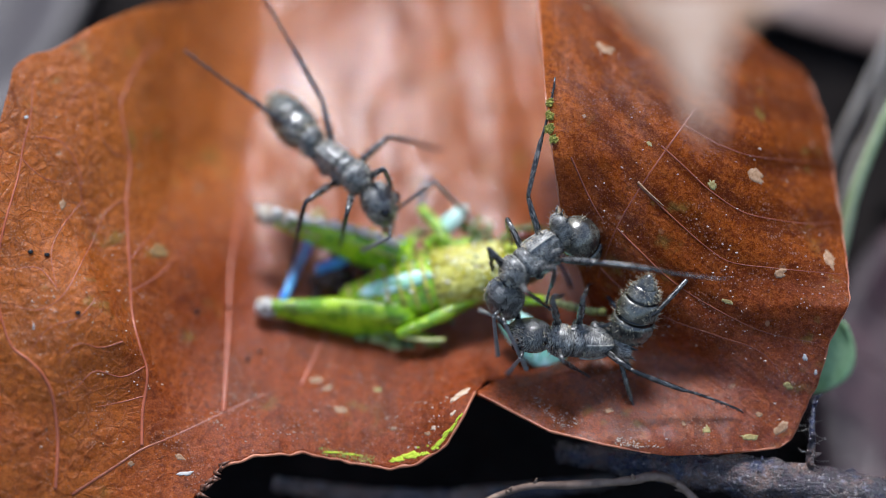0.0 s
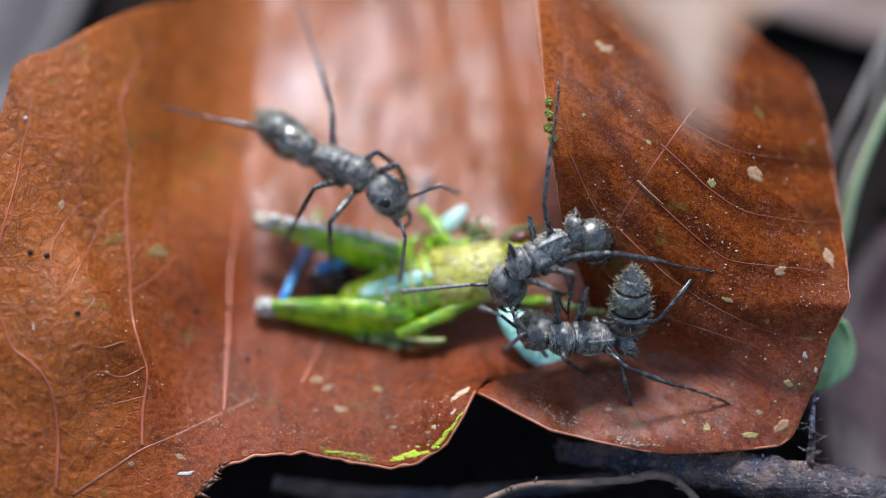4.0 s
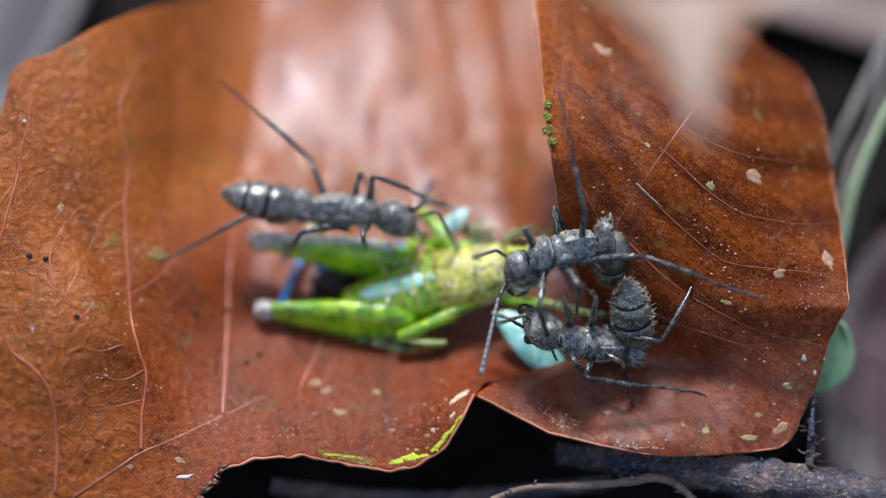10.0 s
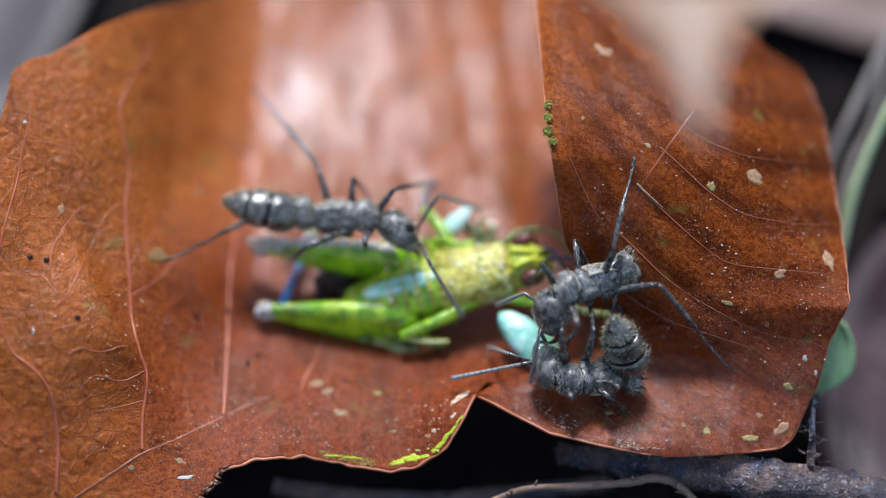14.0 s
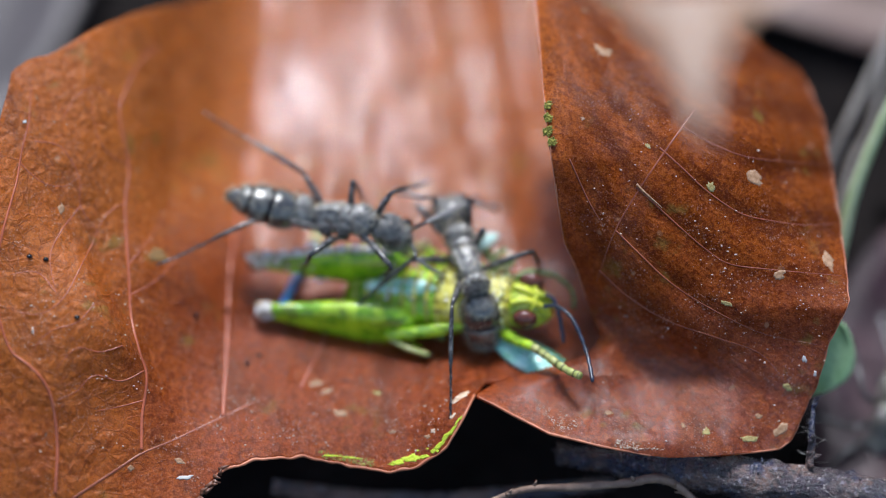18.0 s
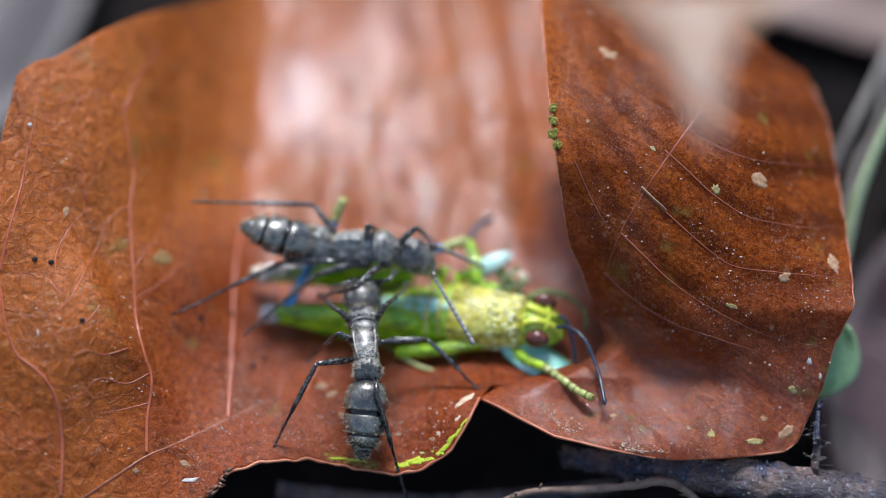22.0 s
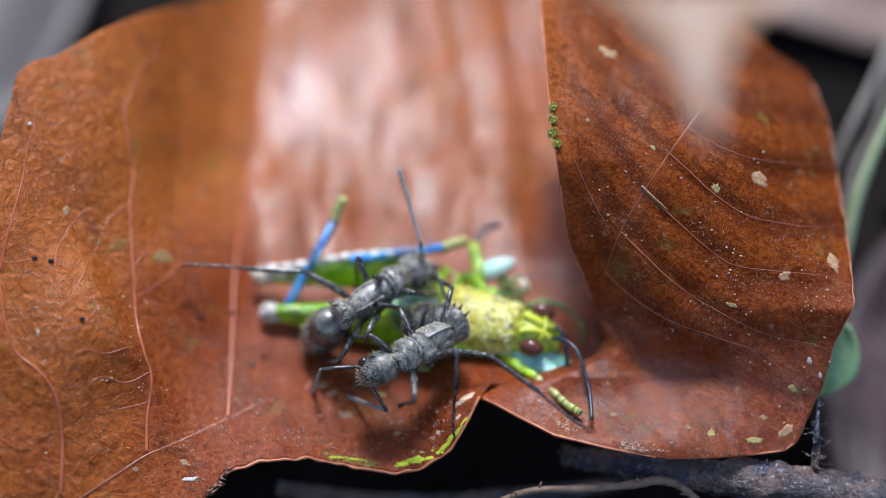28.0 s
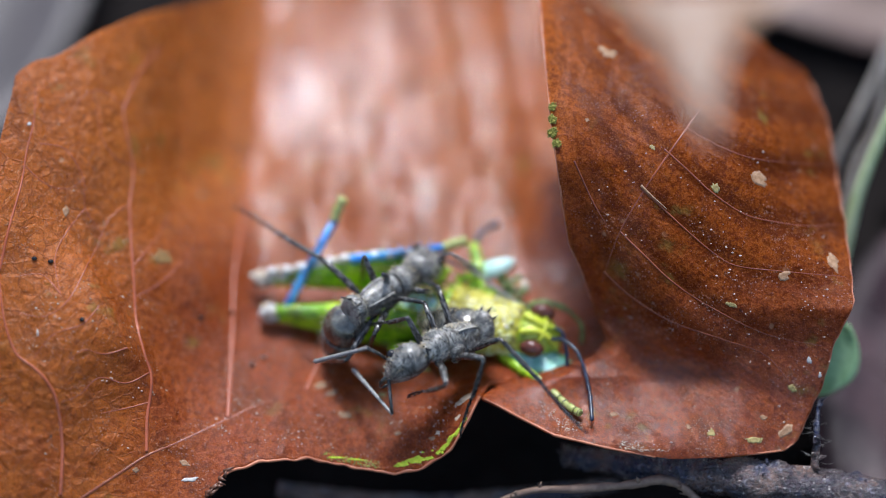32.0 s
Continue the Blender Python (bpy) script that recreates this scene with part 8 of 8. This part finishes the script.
    stance(ant_c, 7, (6.04, -4.6, 0.32), (8.97, -4.83, -0.72), (4.06, -3.76, -1.31), (7.39, -1.6, -1.21),
           (((6.72, -6, 2.49), (7.41, -6.69, -1.83)), ((6.18, -2.91, 1.89), (6.28, -2.48, -2.52)), ((9.51, -6.04, 0.99), (9.75, -8.69, -1.27)), ((7.63, -2.92, 1.38), (7.36, -2.17, -0.66)), ((8, -6.36, 2.26), (13.69, -7.07, -0.62)), ((9.94, -3.98, 1.58), (13.87, -0.07, -0.91))),
           (((3.41, -4.68, 1.89), (3.35, -5.38, -2.06)), ((3.36, -3.48, 1.55), (2.57, -3.28, -2.38))), -75)
    stance(ant_c, 8, (6.21, -4.68, 0.34), (9.08, -4.77, -0.74), (4.07, -3.4, -0.81), (8.37, -1.94, 1.32),
           (((6.86, -6.01, 2.55), (7.44, -6.62, -1.81)), ((6.32, -2.92, 1.86), (6.31, -2.42, -2.54)), ((9.65, -6.04, 1.05), (9.78, -8.63, -1.28)), ((7.77, -2.93, 1.36), (7.38, -2.1, -0.65)), ((7.66, -5.88, 2.27), (11.5, -6.19, -1.78)), ((10.26, -4.41, 1.5), (13.81, -0.09, -0.91))),
           (((3.28, -4.61, 2.19), (0.46, -6.67, 0.25)), ((3.49, -3.48, 1.98), (2.71, -3.28, -1.95))), -75)
    stance(ant_c, 9, (6.18, -4.49, 0.38), (8.88, -5.04, -0.78), (4.25, -3.15, -1.01), (8.83, -1.98, 1.1),
           (((6.74, -6.05, 2.5), (7.4, -6.66, -1.82)), ((6.2, -2.95, 2.03), (6.27, -2.45, -2.34)), ((9.54, -6.09, 0.86), (9.74, -8.67, -1.27)), ((7.65, -2.97, 1.41), (7.35, -2.14, -0.65)), ((7.07, -6.21, 2.09), (8.84, -5.93, -1.63)), ((10.69, -4.47, 0.93), (13.87, -0.14, -0.91))),
           (((3.25, -3.79, 2.12), (1.89, -3.01, -1.59)), ((3.38, -3.52, 1.61), (2.59, -3.32, -2.32))), -75)
    stance(ant_c, 10, (6.21, -4.7, 0.42), (8.8, -4.9, -0.82), (4.22, -3.36, -0.89), (9.29, -1.75, 1.19),
           (((6.71, -6.08, 2.64), (7.43, -6.58, -1.69)), ((6.18, -2.99, 2), (6.3, -2.38, -2.38)), ((9.51, -6.12, 0.98), (9.78, -8.59, -1.29)), ((7.63, -3, 1.39), (7.38, -2.06, -0.65)), ((6.98, -6.85, 1.74), (13.09, -7.51, -0.07)), ((10.58, -4.67, 0.93), (13.89, -0.05, -0.91))),
           (((3.85, -3.15, 2.38), (3.08, -3.81, -1.5)), ((3.35, -3.56, 1.76), (2.57, -3.36, -2.16))), -75)
    stance(ant_c, 11, (6.36, -5.85, 0.32), (9.29, -5.64, -0.72), (4.53, -4.67, -1.24), (9.32, -2.6, 1.63),
           (((7.04, -7.01, 2.56), (7.45, -6.58, -1.82)), ((6.51, -3.93, 1.74), (6.31, -2.37, -2.4)), ((9.42, -7.14, 1.53), (9.8, -8.58, -1.29)), ((7.95, -3.94, 1.34), (7.39, -2.06, -0.65)), ((8.52, -7.1, 2.32), (8.25, -8.01, -1.52)), ((11.87, -5.29, -0.8), (13.9, -0.04, -0.91))),
           (((4.14, -4.57, 2.09), (3.38, -5.84, -1.64)), ((3.68, -4.5, 1.51), (2.9, -4.33, -2.42))), -75)
    stance(ant_c, 12, (5.9, -6.35, 0.39), (8.6, -6.24, -0.79), (4.79, -5.19, -1.62), (7.91, -2.61, -0.14),
           (((6.46, -7.54, 2.65), (7.4, -6.49, -1.55)), ((5.93, -4.46, 1.83), (6.26, -2.3, -2)), ((8.84, -7.68, 1.51), (9.76, -8.51, -1.31)), ((7.37, -4.48, 1.34), (7.36, -1.99, -0.63)), ((7.78, -7.89, 2.18), (7.97, -8.81, -1.47)), ((9.54, -4.81, 1.32), (9.4, -3.44, -1.06))),
           (((3.42, -5.65, 1.48), (0.15, -5.88, -0.83)), ((3.12, -5.07, 0.51), (2.33, -4.91, -3.42))), -75)
    stance(ant_c, 13, (5.34, -6.06, 0.34), (8.22, -6.09, -0.74), (4.58, -4.61, -1.64), (7.61, -2.69, 0.55),
           (((6.01, -7.33, 2.55), (7.42, -6.49, -1.55)), ((5.47, -4.25, 1.84), (6.28, -2.3, -2.03)), ((8.38, -7.47, 1.48), (9.78, -8.51, -1.31)), ((6.91, -4.27, 1.37), (7.38, -1.99, -0.63)), ((7.94, -7.03, 2.39), (8.01, -7.8, -1.61)), ((8.98, -4.52, 1.4), (8.85, -3.73, -1.13))),
           (((2.73, -4.67, 1.19), (-0.46, -4.25, -1.18)), ((2.67, -4.88, 0.02), (1.85, -4.71, -3.9))), -75)
    stance(ant_c, 14, (5.82, -6.63, 0.32), (8.75, -6.44, -0.72), (5.07, -5.24, -1.71), (8.5, -3.66, 1.81),
           (((6.5, -7.78, 2.56), (7.38, -6.55, -1.6)), ((5.98, -4.7, 1.72), (6.25, -2.35, -2)), ((8.88, -7.92, 1.53), (9.74, -8.57, -1.3)), ((7.41, -4.72, 1.34), (7.35, -2.04, -0.64)), ((8.88, -7.09, 2.36), (8.01, -8.43, -1.52)), ((9.21, -5.14, 1.66), (9.11, -4.37, -1.34))),
           (((3.27, -6, 1.06), (0.13, -6.73, -1.34)), ((3.17, -5.32, 0.04), (2.37, -5.17, -3.88))), -75)
    stance(ant_c, 16.5, (6.48, -6.29, 0.56), (8.35, -5.72, -0.96), (5.09, -6.92, -1.42), (9.09, -3.54, -5.43),
           (((6.61, -7.24, 2.99), (7.4, -6.48, -1.29)), ((6.1, -4.18, 1.84), (6.28, -2.3, -2.16)), ((9, -7.39, 1.66), (9.77, -8.51, -1.31)), ((7.54, -4.19, 1.31), (7.37, -1.99, -0.63)), ((8.38, -7.91, 1.8), (7.42, -8.09, -1.67)), ((9.25, -5.08, 1.52), (10.61, -5.78, -1.74))),
           (((3.29, -5.67, 1.06), (1.92, -4.93, -2.64)), ((3.3, -4.8, 0.13), (2.5, -4.63, -3.8))), -50)
    stance(ant_c, 16.62, (8.97, -8.34, 2.16), (8.54, -5.92, 0.84), (9.05, -9.99, 0.14), (8.69, -3.48, -3.55),
           (((10.21, -7.77, 4.13), (11.64, -8.56, 0.03)), ((7.42, -8.05, 4.1), (6.48, -8.86, -0.13)), ((10.27, -6.14, 3.22), (12.04, -6.33, -1.35)), ((6.9, -6.7, 3.26), (5.97, -7.21, -1.55)), ((10.01, -4.46, 2.92), (11.45, -3.43, -1.21)), ((6.91, -5.02, 3.14), (6.03, -4.35, -3.19))),
           (((9.98, -9.77, 3.42), (10.81, -10.6, -0.42)), ((8.02, -9.78, 3.38), (7.65, -10.61, -0.52))))
    stance(ant_c, 16.75, (12.3, -8.97, 3.12), (10.33, -7.28, 1.88), (13.97, -9.9, 1.26), (8.04, -5.77, -2.34),
           (((13.25, -7.18, 4.54), (14.76, -7.95, 0.46)), ((11.53, -10.48, 5.11), (12.99, -11.62, 1.1)), ((11.36, -6.1, 3.76), (12.87, -5.72, -0.91)), ((9.64, -9.14, 4.42), (9.36, -11.14, -0.06)), ((9.46, -5.01, 2.86), (10.58, -3.41, -1.11)), ((7.73, -7.79, 3.53), (6.26, -9.22, -1.56))),
           (((14.95, -9.43, 4.17), (16.2, -10.24, 0.43)), ((14.08, -10.8, 4.54), (15.01, -12.21, 0.88))))
    stance(ant_c, 17, (18.03, -10.78, -7.28), (15.92, -11.24, -8.72), (19.97, -10.24, -9.02), (12.66, -12.06, -12.82),
           (((18.99, -8.85, -5.96), (19.29, -8.01, -1.29)), ((18.58, -12.06, -4.99), (20.28, -12.68, -9.01)), ((16.65, -9.18, -6.43), (16.71, -7.45, -1.56)), ((16.61, -13.04, -6), (17.7, -14.94, -10.4)), ((14.35, -9.24, -7.39), (12.03, -8.01, -1.05)), ((14.29, -13.11, -6.77), (12.66, -14.85, -12.72))),
           (((20.83, -8.87, -6.37), (22.82, -8.46, -9.83)), ((21.06, -10.33, -5.81), (23.05, -10.86, -9.27))))
    stance(ant_c, 17.5, (21.48, -10.05, -8.37), (19.65, -11.87, -9.63), (22.86, -8.59, -10.16), (17.09, -13.78, -13.6),
           (((20.03, -8.43, -7.15), (19.57, -6.95, -1.27)), ((22.6, -9.88, -6.26), (24.12, -9.22, -10.37)), ((18.87, -9.95, -7.57), (17.56, -8.12, -1.43)), ((21.48, -12.31, -6.8), (23.33, -12.97, -11.32)), ((17.69, -10.57, -7.79), (15.22, -9.55, -1.25)), ((19.41, -13.53, -7.12), (20.45, -15.91, -13))),
           (((22.2, -6.64, -7.62), (23.34, -5.57, -11.32)), ((23.64, -7.53, -7.17), (25.11, -6.78, -10.82))))
    stance(ant_c, 18.2, (24.35, -7.89, -7.35), (23.74, -10.31, -8.65), (24.85, -6.12, -9.25), (23.48, -13.71, -12.51),
           (((22.51, -7.18, -5.77), (22.22, -6.15, -10.07)), ((25.41, -7.45, -5.25), (26.69, -6.43, -9.36)), ((22.28, -8.99, -6.23), (21.43, -8.96, -11.07)), ((25.23, -10.18, -6.01), (27.47, -10.77, -10.35)), ((21.73, -10.81, -6.57), (21.02, -12.48, -12.71)), ((25.07, -12.34, -6.89), (27.19, -14.94, -12.37))),
           (((23.87, -4.23, -6.82), (23.84, -3.1, -10.67)), ((25.32, -4.52, -6.53), (26.82, -3.4, -10.08))))
    stance(ant_c, 19, (23.44, -5.5, -7.38), (23.07, -8.07, -8.62), (23.93, -3.72, -9.27), (23.17, -11.26, -12.59),
           (((21.89, -4.82, -5.61), (21.58, -3.73, -9.88)), ((24.54, -4.82, -5.41), (26.09, -3.72, -9.4)), ((21.38, -6.63, -6.24), (19.26, -6.13, -1.31)), ((24.31, -7.52, -5.9), (26.53, -8.04, -10.27)), ((20.82, -8.44, -6.57), (19.23, -9.88, -1.14)), ((24.15, -9.96, -6.77), (26.23, -12.48, -12.28))),
           (((22.97, -1.86, -6.81), (22.91, -0.67, -10.63)), ((24.42, -2.16, -6.53), (25.9, -0.98, -10.08))))
    stance(ant_c, 19.4, (25.63, -3.61, -7.38), (25.26, -6.18, -8.62), (26.15, -1.81, -9.27), (25.43, -9.31, -12.61),
           (((24.06, -2.96, -5.61), (23.8, -1.81, -9.89)), ((26.69, -2.96, -5.37), (28.29, -1.82, -9.32)), ((23.55, -4.76, -6.26), (22.74, -4.6, -11.1)), ((26.48, -5.65, -5.9), (28.75, -6.12, -10.24)), ((23, -6.57, -6.59), (22.95, -8.69, -12.67)), ((26.32, -8.08, -6.79), (28.49, -10.55, -12.3))),
           (((25.14, 0.02, -6.78), (25.15, 1.25, -10.61)), ((26.6, -0.29, -6.51), (28.12, 0.93, -10.03))))
    stance(ant_c, 20.5, (29.21, -1.79, -7.34), (27.99, -3.9, -8.66), (30.62, -0.28, -9.05), (26.96, -6.82, -12.78),
           (((27.23, -0.94, -6.01), (27.05, 0.26, -10.25)), ((29.78, -0.95, -5.28), (31.45, 0.25, -9.2)), ((26.72, -2.74, -6.52), (26, -2.51, -11.39)), ((29.55, -3.63, -5.7), (31.9, -4.04, -10.01)), ((26.15, -4.54, -6.74), (26.22, -6.59, -12.82)), ((29.44, -6.05, -6.69), (31.71, -8.44, -12.2))),
           (((28.6, 2.07, -8.62), (28.66, 3.37, -12.38)), ((29.87, 1.75, -7.29), (31.45, 3.02, -10.76))))
    stance(ant_c, 32, (29.54, -1.54, -7.36), (28.17, -3.65, -8.64), (30.96, -0.03, -9.07), (26.97, -6.55, -12.67),
           (((27.5, -0.69, -6.12), (27.11, 0.22, -10.41)), ((30.04, -0.7, -5.32), (31.52, 0.2, -9.41)), ((26.97, -2.49, -6.55), (26.03, -2.56, -11.39)), ((29.8, -3.38, -5.68), (31.94, -4.09, -10.05)), ((26.4, -4.29, -6.73), (26.23, -6.62, -12.72)), ((29.67, -5.79, -6.65), (31.71, -8.48, -12.13))),
           (((28.87, 2.33, -8.66), (28.94, 3.63, -12.39)), ((30.15, 2.01, -7.4), (31.74, 3.28, -10.85))))
    key_ant(ant_c)
    rows = (
        (0, (-0.53, -1.99, -5.1), (4.85, -0.67, -4.6), (-9.68, 1.67, -6), (-6.78, -1.31, -6.8), (-1.24, 0.51, -7.2), (-6.89, 1.02, -9.0)),
        (3, (-0.5, -2.01, -5.1), (4.88, -0.7, -4.6), (-9.69, 1.39, -6), (-6.75, -1.3, -6.8), (-1.2, 0.43, -7.2), (-6.84, 1.03, -9.0)),
        (6, (-0.54, -2.09, -5.1), (4.85, -0.81, -4.6), (-9.88, 1.04, -6), (-6.78, -1.36, -6.8), (-1.38, -0.16, -7.2), (-6.88, 0.89, -9.0)),
        (9, (-0.44, -2.04, -5.1), (4.89, -0.77, -4.6), (-9.99, 0.51, -6), (-6.74, -1.14, -6.8), (-1.19, 0.19, -7.2), (-6.98, 0.8, -9.0)),
        (14, (-0.3, -1.94, -5.1), (5.03, -0.67, -4.6), (-10, 0.16, -6), (-6.75, -0.9, -6.8), (-1.2, 0.14, -7.2), (-6.99, 0.9, -9.0)),
        (16.5, (-0.43, -1.98, -5.1), (4.59, -1, -4.2), (-9.98, -0.41, -6), (-6.73, -0.86, -6.8), (-1.18, 0.04, -7.2), (-6.98, 0.34, -9.0)),
        (17, (-0.26, -2.36, -5.1), (4.75, -2.28, -4.2), (-9.97, -0.48, -6), (-6.72, -1.14, -6.8), (-1.17, 0.01, -7.2), (-6.96, 0.06, -9.0)),
        (18, (-0.19, -2.61, -5.1), (5.01, -2.94, -3.5), (-9.98, -0.65, -6), (-6.73, -1.49, -6.8), (-1.18, -0.15, -7.2), (-6.98, 0.01, -9.0)),
        (19, (0.01, -2.84, -5.1), (5.01, -3.11, -3.5), (-9.83, -0.45, -6), (-6.73, -1.51, -6.8), (-1.18, -0.32, -7.2), (-6.98, -0.01, -9.0)),
        (19.4, (0.33, -3.25, -5.1), (5.67, -3.46, -3.5), (-9.3, 1.44, -6), (-6.95, -0.81, -6.8), (-0.95, 0.08, -7.2), (-7.04, 0.99, -9.0)),
        (20.2, (0.33, -3.32, -5.1), (5.76, -3.56, -3.5), (-9.36, 1.31, -6), (-5.81, -0.79, -6.8), (-0.41, 0.1, -7.2), (-6.95, 1.01, -9.0)),
        (21, (0.17, -3.46, -5.1), (5.74, -3.97, -3.5), (-10.27, -1.31, -6), (-5.15, -0.54, -4.6), (-0.12, 0.16, -5), (-5.3, 2.7, -4.6)),
        (23, (0.18, -3.42, -5.1), (5.61, -3.84, -3.5), (-10.26, -1.18, -6), (-5.13, -0.5, -4.6), (-0.11, 0.2, -5), (-5.3, 2.7, -4.6)),
        (25, (0.04, -3.5, -5.1), (5.33, -4.06, -3.5), (-10.25, -1.05, -6), (-5.13, -0.46, -4.6), (-0.1, 0.18, -5), (-5.3, 2.7, -4.6)),
        (28, (0.05, -3.53, -5.1), (5.18, -4.48, -3.5), (-10.24, -1.38, -6), (-5.12, -0.49, -4.6), (-0.09, 0.15, -5), (-5.3, 2.7, -4.6)),
        (32, (0.06, -3.53, -5.1), (5.34, -4.54, -3.5), (-10.08, -1.51, -6), (-5.11, -0.48, -4.6), (-0.07, 0.15, -5), (-5.3, 2.7, -4.6)),
    )
    key_hopper(rows)
    a, b = aim((8.3, -5.6, -2.6), (9.3, -5.5, -2.6), UP), aim((11.8, -8.75, -0.99), (12.6, -8.4, -1.13), UP)
    walk(husk, [(0, STAGE @ a), (16.3, STAGE @ a), (16.9, STAGE @ b), (32, STAGE @ b)])
    a, b = aim((4.64, -5.02, -3.4), (6.18, -6.48, -3.2), (0, 0.4, 1)), aim((4.82, -5.85, -3.7), (6.48, -6.66, -3.3), (0, 0.6, 0.8))
    walk(pod, [(0, STAGE @ a), (16.2, STAGE @ a), (17.2, STAGE @ b), (32, STAGE @ b)])


motions()
